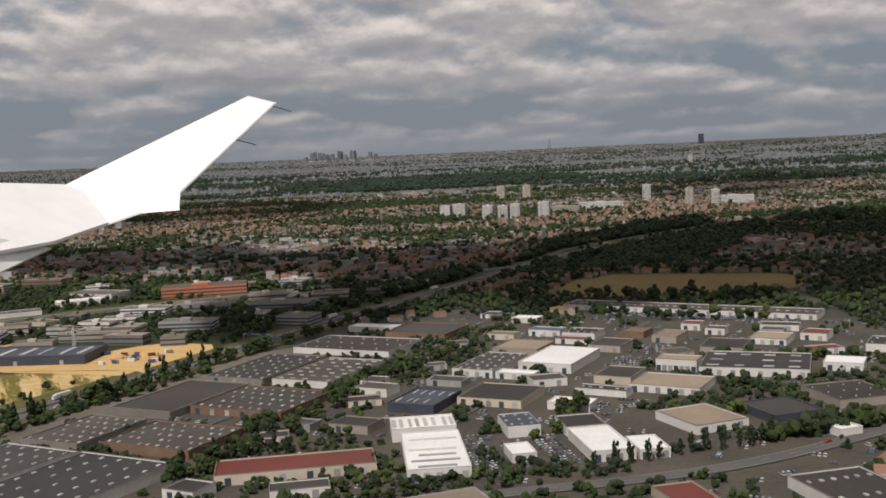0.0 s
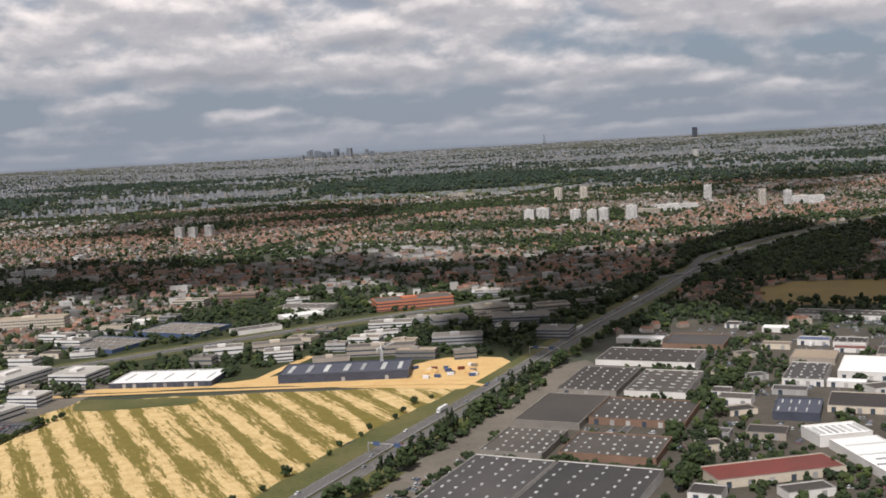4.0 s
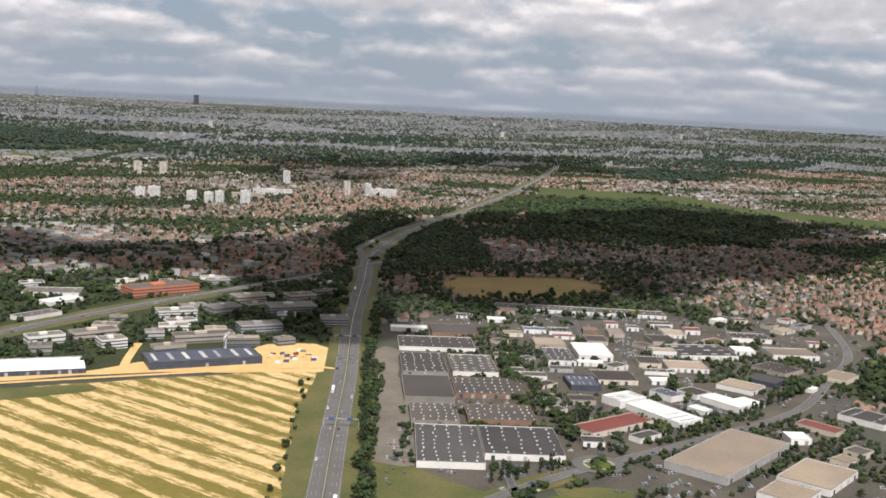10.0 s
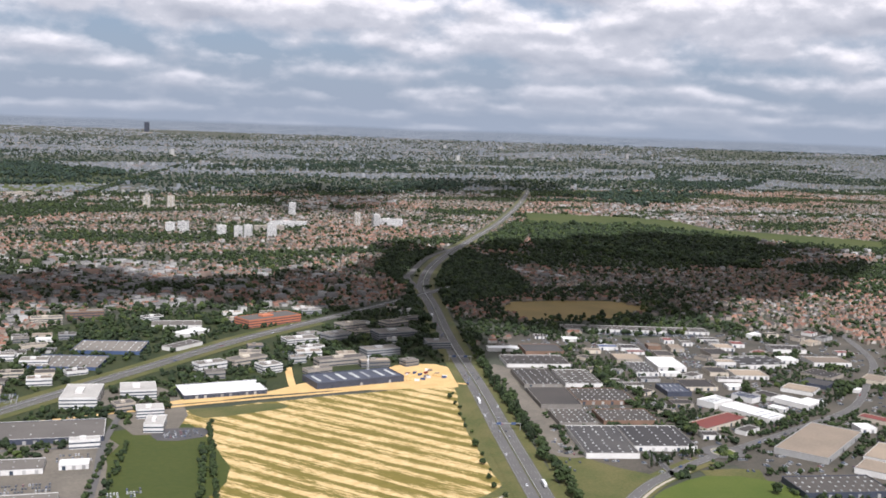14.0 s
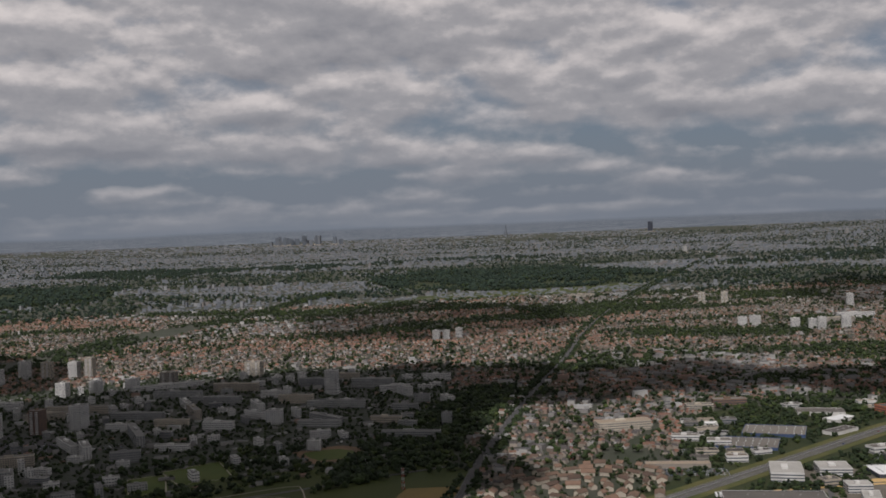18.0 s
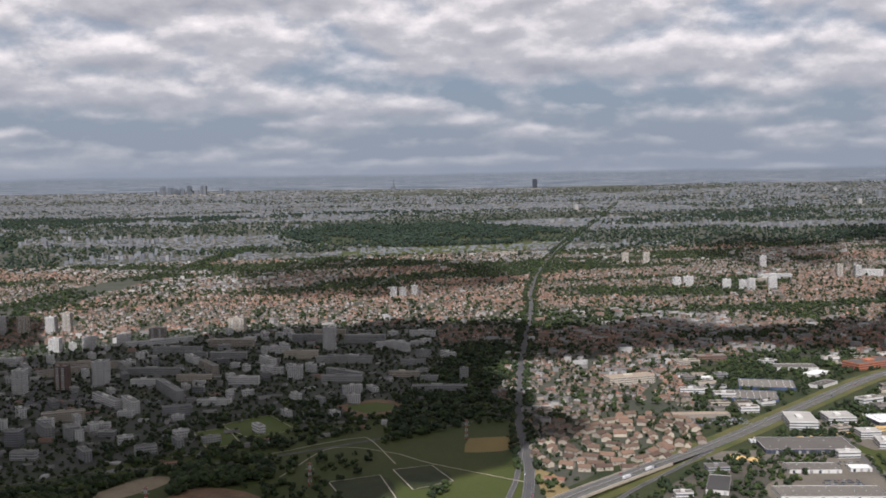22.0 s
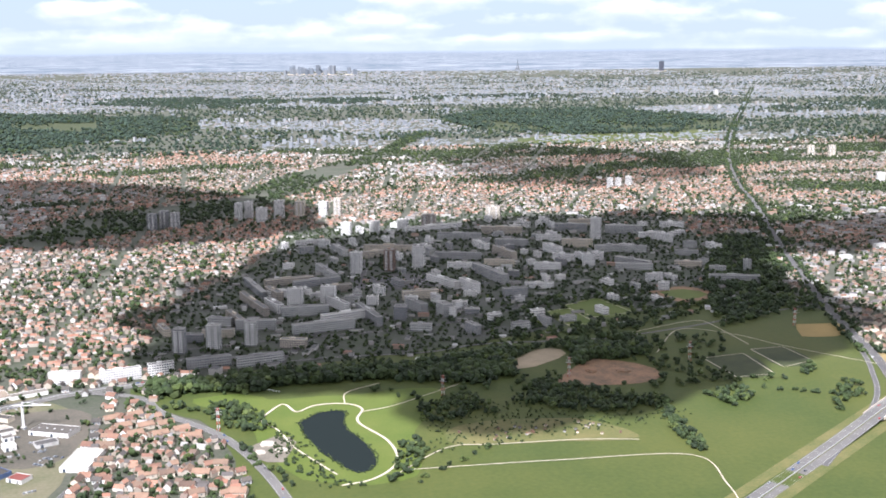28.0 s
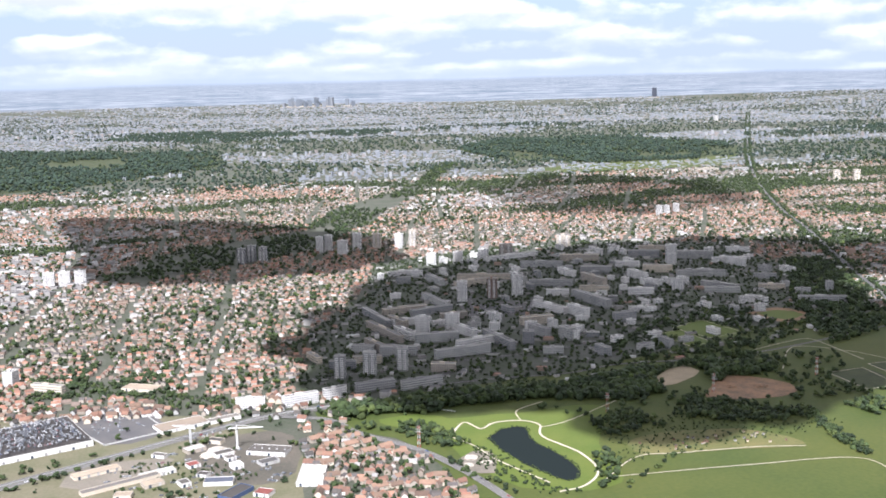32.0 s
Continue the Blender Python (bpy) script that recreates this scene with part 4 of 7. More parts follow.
shed(102, 282, 7, 8, -32, 3.0, RED_ROOF, WALL_WHITE, "white workshop with a red roof", doors=2)
shed(40, 300, 10, 9, -28, 2.6, GREY_ROOF, WALL_WHITE, "grey workshop with roof lights", (4, 2))
shed(30, 305, 10, 6, -28, 2.8, BLUE_METAL, WALL_WHITE, "shed with a blue metal roof", doors=3)
shed(45, 280, 9, 12, -28, 2.6, GREY_ROOF, WALL_CREAM, "narrow workshop with a grey roof", doors=3)
shed(118, 262, 18, 12, -30, 3.0, GREY_ROOF, WALL_WHITE, "plain workshop with a grey roof", (6, 2))
shed(112, 232, 20, 14, -26, 3.0, TAN_ROOF, WALL_WHITE, "factory with a pale brown roof", doors=4)
# the middle of the estate, beside the bend road
shed(85, 214, 14, 15, 12, 2.6, GREY_ROOF, WALL_CREAM, "plain warehouse with a mossy roof", (4, 3), sky=(0.4, 0.4))
shed(67, 203, 11.5, 12.5, 18, 2.6, BITUMEN, NAVY_METAL, "dark workshop with a flat roof")
shed(50, 199, 12, 14, 22, 2.6, TAN_ROOF, WALL_WHITE, "factory with a brown roof and white gables", doors=3)
shed(74, 187, 5, 3, 22, 2.2, WHITE_ROOF, WALL_WHITE, "small white depot beside trees")
shed(28, 184, 8, 16, 9, 3.0, WHITE_ROOF, WALL_WHITE, "showroom with a white roof", doors=4)
shed(36, 181, 5.5, 9, 7, 2.6, WHITE_ROOF, WALL_WHITE, "showroom annexe with a framed white roof", doors=3)
shed(26, 198, 8, 9, 9, 2.8, GREY_ROOF, WALL_WHITE, "hall with a grey roof and white gable")
shed(14, 199, 6.5, 10, 9, 3.4, NAVY_METAL, WALL_WHITE, "white workshop with blue bands", (3, 3), band=BLUE_METAL, sky=(0.7, 0.7))
shed(13, 181, 4.5, 7, 10, 2.4, WHITE_ROOF, WALL_WHITE, "small garage with a white roof", doors=2)
shed(-5, 199, 12.5, 9, 6, 3.8, WHITE_ROOF, WALL_WHITE, "white shed with a wavy roof", (8, 1), sky=(0.9, 7.5))
shed(-2.5, 181.5, 11, 24, 5, 3.0, WHITE_ROOF, WALL_WHITE, "white sawtooth-roofed factory with small front windows", (1, 7), doors=5, sky=(10.5, 0.9))
shed(-27, 177.5, 28, 9.5, 9, 2.8, RED_ROOF, WALL_CREAM, "low building with a dark red metal roof", doors=6)
shed(100, 196, 14, 10, 20, 2.8, TAN_ROOF, WALL_CREAM, "small workshop with a brown roof")
# south of the bend
shed(-13, 141, 44, 19, 21, 3.4, TAN_ROOF, WALL_GREY, "large warehouse with a tan gravel roof", doors=8)
shed(-2, 118, 22, 15, 21, 3.0, TAN_ROOF, WALL_WHITE, "warehouse with a tan roof beside its twin", doors=4)
shed(-21, 111, 14, 12, 21, 3.0, TAN_ROOF, WALL_WHITE, "square warehouse with a tan roof", doors=3)
shed(37, 151, 7, 14, 14, 2.4, RED_ROOF, WALL_CREAM, "long low building with a red roof")
shed(-50, 106, 30, 16, -24, 3.0, GREY_ROOF, NAVY_METAL, "warehouse with a dark green front and skylights", (10, 4), doors=9)
shed(62, 152, 13, 16, 14, 3.0, GREY_ROOF, WALL_WHITE, "plain warehouse with a grey roof", (6, 2))
shed(-14, 94, 12, 8, -24, 2.6, NAVY_METAL, WALL_GREY, "small workshop with a dark roof", (3, 1))
shed(8, 88, 13, 8, 20, 2.4, GREY_ROOF, WALL_CREAM, "low workshop with striped roof lights", (6, 1), sky=(0.6, 6.0))
# west of the motorway
shed(-123, 299, 41, 17, -4, 3.9, NAVY_METAL, NAVY_METAL, "new grey warehouse with white roof stripes", (7, 1), sky=(2.0, 13.0), doors=3)
shed(-181, 306, 34, 18, -8, 2.6, WHITE_ROOF, NAVY_METAL, "long shed with a white roof and dark base", (5, 1), band=WALL_WHITE, doors=10, sky=(0.4, 12.0))
shed(-258, 275, 41, 22, -17, 3.0, LIGHT_ROOF, NAVY_METAL, "dark distribution depot with a grey roof", (6, 2), band=WALL_WHITE, sky=(0.6, 0.6), doors=12)
shed(-290, 209, 42, 14, -17, 2.8, LIGHT_ROOF, WALL_WHITE, "depot with a grey roof and pale front", (9, 3), sky=(0.5, 0.5), doors=9)
shed(-276, 242, 22, 11, -17, 2.6, LIGHT_ROOF, WALL_WHITE, "workshop with a grey roof and white front", (6, 2), sky=(0.5, 0.5), doors=6)
shed(-257, 236, 9, 6, -17, 2.4, WHITE_ROOF, WALL_WHITE, "white office annexe of a workshop", doors=3)
shed(-371, 191, 9.5, 66, -40, 2.8, GREY_ROOF, WALL_GREY, "very long lorry depot with a dark roof", doors=4)
shed(-326, 232, 9, 22, -32, 2.8, BITUMEN, WALL_WHITE, "depot with a dark roof and white edges", doors=3)
shed(-274, 345, 30, 7, -14, 2.8, TAN_ROOF, WALL_CREAM, "long low cream-roofed shed")
shed(-224, 380, 30, 24, -28, 2.1, LIGHT_ROOF, BLUE_METAL, "large shed with grey skylit roof and blue walls", (8, 4), sky=(0.6, 3.6))
shed(-199, 404, 32, 24, -28, 2.4, LIGHT_ROOF, BLUE_METAL, "large blue-walled shed with grey roof", (8, 4), sky=(0.6, 3.6))
shed(-152, 446, 26, 14, -20, 3.0, LIGHT_ROOF, WALL_WHITE, "office shed with a pale roof", (4, 2), doors=5)
shed(-167, 394, 20, 8, 28, 2.8, LIGHT_ROOF, WALL_WHITE, "low office shed with grey roof", (4, 1))
shed(-152, 424, 18, 9, 28, 2.6, WHITE_ROOF, WALL_WHITE, "low shed with a white edge")

block("orange_office", -103, 437, 35, 14, 12, 4.2, ORANGE, "long orange-clad office building with flat roof", "", 1.3, "office building")
for x, y, wd, dp, tn, hh, wall in ((-235, 314, 14, 22, -22, 4.0, WALL_WHITE), (-213, 314, 14, 14, -16, 3.6, WALL_WHITE), (-221, 267, 7, 13, -24, 2.8, WALL_WHITE), (-218, 283, 10, 8, -14, 3.4, WALL_WHITE), (-171, 346, 14, 7, 8, 3.2, WALL_WHITE),
                                   (-152, 349, 18, 7, 12, 3.2, WALL_CREAM), (-113, 331, 24, 7, -3, 3.2, WALL_CREAM), (-86, 341, 18, 9, -3, 3.6, WALL_GREY), (-60, 372, 22, 12, -6, 4.5, WALL_GREY), (-111, 379, 17, 9, -4, 3.4, WALL_WHITE),
                                   (-149, 331, 10, 8, 6, 3.6, WALL_WHITE), (-88, 384, 14, 9, 10, 3.2, WALL_GREY), (-50, 345, 12, 10, -20, 3.4, WALL_GREY), (-70, 402, 15, 9, 6, 4.0, WALL_CREAM), (-45, 398, 14, 9, 6, 4.0, WALL_CREAM),
                                   (-249, 255, 10, 4, -14, 3.0, WALL_WHITE), (-212, 480, 16, 8, -10, 3.4, WALL_CREAM), (-190, 488, 20, 8, -10, 4.2, WALL_BROWN), (-238, 384, 12, 8, -20, 2.8, WALL_WHITE), (-250, 400, 14, 6, -20, 2.8, WALL_WHITE)):
    block("office_building", x, y, wd, dp, tn, hh, wall, "low flat-roofed office building with window bands", "offices in the business park", 1.1, "office building", PALE_ROOF if x < -200 and y < 330 else None)
block("hotel", -273, 436, 30, 9, 2, 5.2, WALL_CREAM, "long cream residence with rows of windows", "", 1.05, "apartment block", TAN_ROOF)

# ---- apartment towers and slabs of the estate ----
T = "towers of the housing estate"
for x, y, wd, dp, tn, hh, wall in ((-430, 622, 9, 7, -18, 17, WALL_WHITE), (-633, 524, 7, 8, -18, 15, WALL_WHITE), (-609, 530, 7, 8, -18, 15, WALL_BROWN), (-587, 540, 8, 10, -18, 15, WALL_WHITE),
                                   (-677, 436, 9, 5, -18, 11, WALL_WHITE), (-657, 438, 9, 5, -18, 11, WALL_WHITE), (-467, 519, 9, 7, -18, 8.5, WALL_WHITE), (-491, 738, 13, 9, -18, 12, WALL_CREAM),
                                   (-366, 478, 5, 6, -20, 8, WALL_GREY), (-629, 681, 8, 7, -18, 10.5, WALL_WHITE), (-605, 682, 8, 7, -18, 10.5, WALL_WHITE), (-580, 691, 9, 7, -18, 10, WALL_WHITE), (-555, 708, 12, 8, -18, 11, WALL_CREAM),
                                   (-738, 345, 6, 5, -14, 13, WALL_GREY), (-721, 349, 7, 5, -14, 13, WALL_GREY), (-702, 353, 6, 5, -14, 13, WALL_GREY), (-618, 392, 7, 7, -16, 8, WALL_GREY), (-592, 396, 9, 6, -70, 7.5, WALL_GREY),
                                   (-721, 778, 6, 7, -14, 16, WALL_WHITE), (-712, 786, 7, 7, -14, 16, WALL_WHITE), (-700, 766, 9, 7, -18, 13, WALL_WHITE), (-684, 788, 8, 7, -18, 16, WALL_WHITE), (-665, 785, 8, 7, -18, 15, WALL_CREAM),
                                   (-643, 785, 8, 7, -18, 14, WALL_WHITE), (-630, 784, 7, 7, -14, 17, WALL_CREAM), (-794, 741, 7, 7, -14, 14, WALL_GREY), (-785, 750, 7, 7, -14, 15, WALL_GREY), (-775, 744, 7, 7, -14, 14, WALL_GREY),
                                   (-950, 676, 9, 7, 4, 12, WALL_WHITE), (-938, 678, 9, 7, 4, 12, WALL_WHITE), (-926, 682, 9, 7, 4, 12, WALL_WHITE), (-976, 395, 7, 7, 0, 9, WALL_WHITE), (-918, 380, 6, 7, -20, 8, WALL_WHITE),
                                   (-294, 935, 7, 6, -16, 11, WALL_WHITE), (-308, 930, 7, 6, -16, 10, WALL_WHITE), (-319, 925, 7, 6, -16, 11, WALL_WHITE),
                                   (35, 865, 9, 7, -20, 11, WALL_WHITE), (47, 852, 8, 7, -20, 11, WALL_WHITE), (57, 852, 8, 7, -20, 12, WALL_WHITE), (80, 848, 9, 7, -20, 13, WALL_WHITE), (0, 912, 9, 8, -20, 10, WALL_WHITE),
                                   (12, 908, 11, 8, -20, 11, WALL_WHITE), (63, 1190, 9, 8, -18, 16, WALL_CREAM), (92, 1185, 9, 8, -18, 16, WALL_CREAM), (207, 1076, 8, 8, -18, 15, WALL_WHITE), (216, 925, 7, 7, -18, 16, WALL_CREAM), (238, 921, 7, 8, -18, 14, WALL_WHITE)):
    block("apartment_tower", x, y, wd, dp, tn, hh, wall, "pale concrete apartment tower with rows of windows" if wall is not WALL_BROWN else "reddish brick apartment tower", T)
B = "slab blocks of the housing estate"
EXTRA_SLABS = [(-702, 436, 58, 5, -72, 5, WALL_CREAM), (-690, 428, 25, 6, -69, 5.5, WALL_WHITE), (-648, 396, 38, 5, 20, 5, WALL_WHITE), (-580, 476, 38, 6, -64, 5, WALL_WHITE), (-590, 399, 20, 6, -74, 6, WALL_WHITE),
               (-720, 396, 16, 5, -20, 5, WALL_GREY), (-662, 490, 38, 6, 20, 4.5, WALL_GREY), (-702, 481, 56, 5, -76, 4.5, WALL_GREY), (-684, 461, 23, 5, 5, 4.5, WALL_WHITE), (-614, 579, 37, 6, 18, 5, WALL_CREAM),
               (-652, 425, 30, 5, -67, 5.5, WALL_WHITE), (-386, 611, 25, 6, -5, 5.5, WALL_WHITE), (-436, 566, 27, 6, -6, 5, WALL_GREY), (-480, 540, 20, 6, -49, 5, WALL_WHITE), (-436, 514, 34, 6, -54, 4.5, WALL_GREY),
               (-350, 660, 24, 6, -18, 5, WALL_WHITE), (-420, 690, 30, 6, -18, 5, WALL_CREAM), (-560, 525, 20, 6, -14, 4.5, WALL_WHITE), (-735, 365, 18, 5, -14, 4.5, WALL_GREY), (-750, 385, 18, 5, -70, 4, WALL_CREAM),
               (-530, 530, 26, 5, -18, 4.5, WALL_CREAM), (-470, 620, 24, 6, -18, 5, WALL_WHITE), (-530, 600, 26, 6, -74, 5, WALL_WHITE), (-355, 560, 16, 6, -70, 4.5, WALL_WHITE), (-385, 540, 20, 5, -18, 4, WALL_GREY)]
for x, y, wd, dp, tn, hh, wall in ((-787, 303, 17, 4.5, -7, 5.5, WALL_WHITE), (-762, 303, 22, 4.5, 18, 5.5, WALL_WHITE), (-744, 309, 14, 5, 18, 5.8, WALL_WHITE), (-722, 318, 25, 4.5, 12, 5, WALL_GREY), (-697, 317, 27, 4.5, 15, 5, WALL_GREY),
                                   (-541, 433, 18, 8, 6, 6, WALL_GREY), (-390, 446, 38, 9, -18, 5, WALL_GREY), (-553, 692, 62, 8, 18, 4, WALL_WHITE), (-672, 412, 32, 6, 2, 5.5, WALL_GREY), (-663, 374, 41, 6, 14, 5.5, WALL_GREY),
                                   (-636, 396, 44, 5, -76, 5.5, WALL_GREY), (-545, 491, 52, 8, -74, 6.5, WALL_GREY), (-680, 497, 38, 10, 14, 4.5, WALL_CREAM), (-654, 520, 50, 5, -76, 5, WALL_GREY), (-700, 385, 26, 5, -10, 5.5, WALL_GREY),
                                   (-712, 400, 28, 5, -70, 5.5, WALL_CREAM), (-690, 460, 26, 6, -70, 5.5, WALL_CREAM), (-720, 372, 20, 5, -8, 4.5, WALL_CREAM), (-566, 455, 24, 8, -72, 7, WALL_WHITE), (-600, 440, 26, 8, 8, 5.5, WALL_CREAM),
                                   (-606, 410, 22, 7, -70, 6, WALL_GREY), (-555, 560, 40, 6, -16, 5, WALL_GREY), (-520, 560, 36, 6, -74, 6.5, WALL_CREAM), (-505, 600, 30, 6, -18, 6, WALL_GREY), (-480, 570, 26, 7, -74, 6, WALL_WHITE),
                                   (-455, 590, 28, 7, -18, 6, WALL_CREAM), (-420, 560, 24, 7, -18, 5, WALL_GREY), (-440, 660, 32, 7, -18, 6.5, WALL_GREY), (-400, 640, 36, 7, -18, 7, WALL_GREY), (-380, 600, 20, 8, -70, 6.5, WALL_WHITE),
                                   (-540, 640, 42, 7, -18, 5.5, WALL_GREY), (-600, 600, 50, 6, -14, 5, WALL_CREAM), (-640, 600, 34, 6, -76, 5, WALL_GREY), (-575, 585, 24, 7, -74, 5.5, WALL_GREY), (-500, 660, 40, 7, -18, 6, WALL_CREAM),
                                   (-660, 640, 30, 7, 10, 4, WALL_WHITE), (-650, 470, 22, 6, 10, 4.5, WALL_CREAM), (-500, 510, 22, 8, -18, 5, WALL_WHITE), (-610, 365, 14, 7, -18, 4, WALL_GREY), (-680, 345, 16, 7, -18, 4.5, WALL_CREAM),
                                   (-520, 455, 22, 9, -14, 3.6, WALL_WHITE), (-440, 500, 30, 7, -18, 4, WALL_GREY), (-400, 500, 22, 7, -20, 4, WALL_CREAM), (-895, 361, 23, 5, -28, 4, WALL_CREAM), (-940, 392, 26, 5, 6, 4.5, WALL_CREAM),
                                   (255, 925, 40, 8, -16, 8, WALL_WHITE), (140, 940, 46, 7, -16, 6, WALL_WHITE), (100, 900, 36, 7, -18, 6, WALL_CREAM), (-42, 1404, 44, 9, -10, 6, WALL_CREAM), (10, 1390, 30, 9, -10, 6, WALL_GREY)):
    block("slab_block", x, y, wd * 0.86, min(dp * 0.72, 4.6), tn, hh, wall, "long grey and white slab block of flats", B)

for x, y, wd, dp, tn, hh, wall in EXTRA_SLABS:
    block("slab_block", x, y, wd * 0.86, min(dp * 0.72, 4.6), tn, hh, wall, "long pale slab block of flats among trees", B)

# shopping centre with roof parking
shed(-889, 275, 48, 44, 24, 4.2, GREY_ROOF, WALL_WHITE, "shopping centre with rooftop parking and pale walls", doors=8)
shed(-820, 283, 24, 12, 26, 2.4, TAN_ROOF, WALL_WHITE, "low store with a pale frame round its roof", doors=5)
shed(-800, 287, 16, 5, 24, 2.4, LIGHT_ROOF, WALL_WHITE, "small shop with a white roof")
shed(-762, 201, 11, 19, -10, 3.0, PALE_ROOF, WALL_WHITE, "white-roofed shed beside a lane", doors=3)
shed(-779, 236, 18, 9, -22, 2.8, GREY_ROOF, WALL_WHITE, "grey-roofed garage with pale walls", (5, 1), doors=6)
shed(-800, 204, 12, 6, -8, 2.6, NAVY_METAL, WALL_WHITE, "small workshop with a dark roof")
shed(-793, 190, 7, 14, -40, 2.6, GREY_ROOF, BLUE_METAL, "narrow grey-roofed shed with blue walls")
shed(-840, 211, 33, 4, 27, 2.4, LIGHT_ROOF, WALL_CREAM, "long narrow shed with pale roof")


# ---- smaller buildings that fill the yards and business parks ----
def fill(poly, count, turns, make, seed, size=(6, 14), deep=(5, 9)):
    pick = random.Random(seed)
    xs, ys = [p[0] for p in poly], [p[1] for p in poly]
    done = 0
    for _ in range(4000):
        if done >= count:
            break
        x, y, wide, dp, turn = pick.uniform(min(xs), max(xs)), pick.uniform(min(ys), max(ys)), pick.uniform(*size), pick.uniform(*deep), pick.choice(turns)
        c, s = math.cos(radians(turn)), math.sin(radians(turn))
        px = np.array([x + u * c * wide / 2 - v * s * dp / 2 for u in (-1.15, 0, 1.15) for v in (-1.2, 0, 1.2)])
        py = np.array([y + u * s * wide / 2 + v * c * dp / 2 for u in (-1.15, 0, 1.15) for v in (-1.2, 0, 1.2)])
        if not inside(px, py, poly).all() or not clear(px, py, 1.2).all():
            continue
        if any(near_line(px, py, [p[:2] for p in line], reach).any() for line, reach in FILL_ROADS):
            continue
        make(pick, x, y, wide, dp, turn)
        done += 1


FILL_ROADS = ((MOTORWAY_LINE, 8.0), (BRANCH_LINE, 4.0), (HIGHWAY_LINE, 9.5), (AVENUE_LINE, 4.5), (CURVE_LINE, 3.5), (WEST_LINE, 5.0), (PARK_ROAD_LINE, 3.5))


def small_shed(pick, x, y, wide, dp, turn):
    roof, wall, words = pick.choice(((GREY_ROOF, WALL_WHITE, "small workshop with a grey roof and white walls"), (TAN_ROOF, WALL_CREAM, "small workshop with a tan roof"), (BITUMEN, WALL_GREY, "low workshop with a dark roof"),
                                     (WHITE_ROOF, WALL_WHITE, "small workshop with a white roof"), (GREY_ROOF, WALL_CREAM, "cream-walled workshop with a grey roof"), (RED_ROOF, WALL_WHITE, "small workshop with a red roof")))
    shed(x, y, wide, dp, turn, pick.uniform(2.0, 3.0), roof, wall, words, doors=2)


def small_office(pick, x, y, wide, dp, turn):
    block("office_building", x, y, wide, dp, turn, pick.uniform(1.8, 3.2), pick.choice((WALL_WHITE, WALL_GREY, WALL_CREAM, WALL_DULL)), "low pale office building with a flat roof", "offices in the business park", 1.1, "office building", pick.choice((LIGHT_ROOF, TAN_ROOF, GREY_ROOF)))


patch("campus_yard", [(-310, 285), (-240, 262), (-246, 240), (-262, 200), (-310, 200)], PALE_YARD, 0.0934, "pale yards between depots", "yard")
patch("office_court", [(-238, 325), (-204, 328), (-200, 298), (-214, 262), (-230, 262), (-232, 290)], PALE_YARD, 0.0941, "paved courts between offices", "yard")
patch("field_headland", [(-203, 285), (-173, 281), (-165, 274), (-177, 270), (-201, 272)], ROUGH_GRASS, 0.0992, "green headland of a stubble field", "field")
fill(INDUSTRY, 34, (-27, -25, 10), small_shed, 5, (5, 11), (4, 7))
fill(OFFICES, 34, (-14, -10, 4, -24), small_office, 6, (7, 14), (4.5, 7))
fill([(-262, 345), (-230, 340), (-215, 450), (-240, 455)], 6, (-14, -24), small_shed, 8, (7, 14), (5, 9))
fill([(-855, 150), (-772, 140), (-768, 230), (-800, 262), (-850, 235)], 26, (-8, 26, -30), small_shed, 9, (4, 9), (3, 6))


def flats(pick, x, y, wide, dp, turn):
    block("slab_block", x, y, wide, dp, turn, pick.choice((3.2, 4.2, 5.3)), pick.choice((WALL_WHITE, WALL_GREY, WALL_WHITE)), "short pale block of flats among trees", B)


fill([(-690, 350), (-560, 345), (-400, 420), (-370, 480), (-340, 690), (-470, 760), (-600, 720), (-690, 640)], 80, (-18, -74, 12, -70), flats, 12, (5, 12), (3.0, 4.2))
shed(-845, 352, 20, 9, -25, 2.4, TAN_ROOF, WALL_CREAM, "low pale hall beside a highway", doors=3)

# ---- trees ----
ICO_V, ICO_F = [], []
_p = (1 + 5 ** 0.5) / 2
for a, b in ((-1, _p), (1, _p), (-1, -_p), (1, -_p)):
    ICO_V.append((a, b, 0))
for a, b in ((-1, _p), (1, _p), (-1, -_p), (1, -_p)):
    ICO_V.append((0, a, b))
for a, b in ((_p, -1), (_p, 1), (-_p, -1), (-_p, 1)):
    ICO_V.append((a, 0, b))
ICO_V = np.array(ICO_V) / (1 + _p * _p) ** 0.5
ICO_F = np.array([(0, 11, 5), (0, 5, 1), (0, 1, 7), (0, 7, 10), (0, 10, 11), (1, 5, 9), (5, 11, 4), (11, 10, 2), (10, 7, 6), (7, 1, 8),
                  (3, 9, 4), (3, 4, 2), (3, 2, 6), (3, 6, 8), (3, 8, 9), (4, 9, 5), (2, 4, 11), (6, 2, 10), (8, 6, 7), (9, 8, 1)])


def clumps(name, centres, sizes, mats, slots=None):
    """Many uneven leaf clumps in one mesh."""
    n = len(centres)
    v = ICO_V[None] * (1 + rng.uniform(-0.38, 0.38, (n, 12, 1)))
    turn = rng.uniform(0, math.tau, n)
    c, s = np.cos(turn)[:, None], np.sin(turn)[:, None]
    v = np.stack((v[..., 0] * c - v[..., 1] * s, v[..., 0] * s + v[..., 1] * c, v[..., 2]), -1)
    v = v * sizes[:, None, :] + centres[:, None, :]
    loops = (ICO_F[None] + (np.arange(n) * 12)[:, None, None]).reshape(-1)
    slot = np.zeros(n, int) if slots is None else slots
    return big_mesh(name, v.reshape(-1, 3), np.full(n * 20, 3), loops, mats, np.repeat(slot, 20))


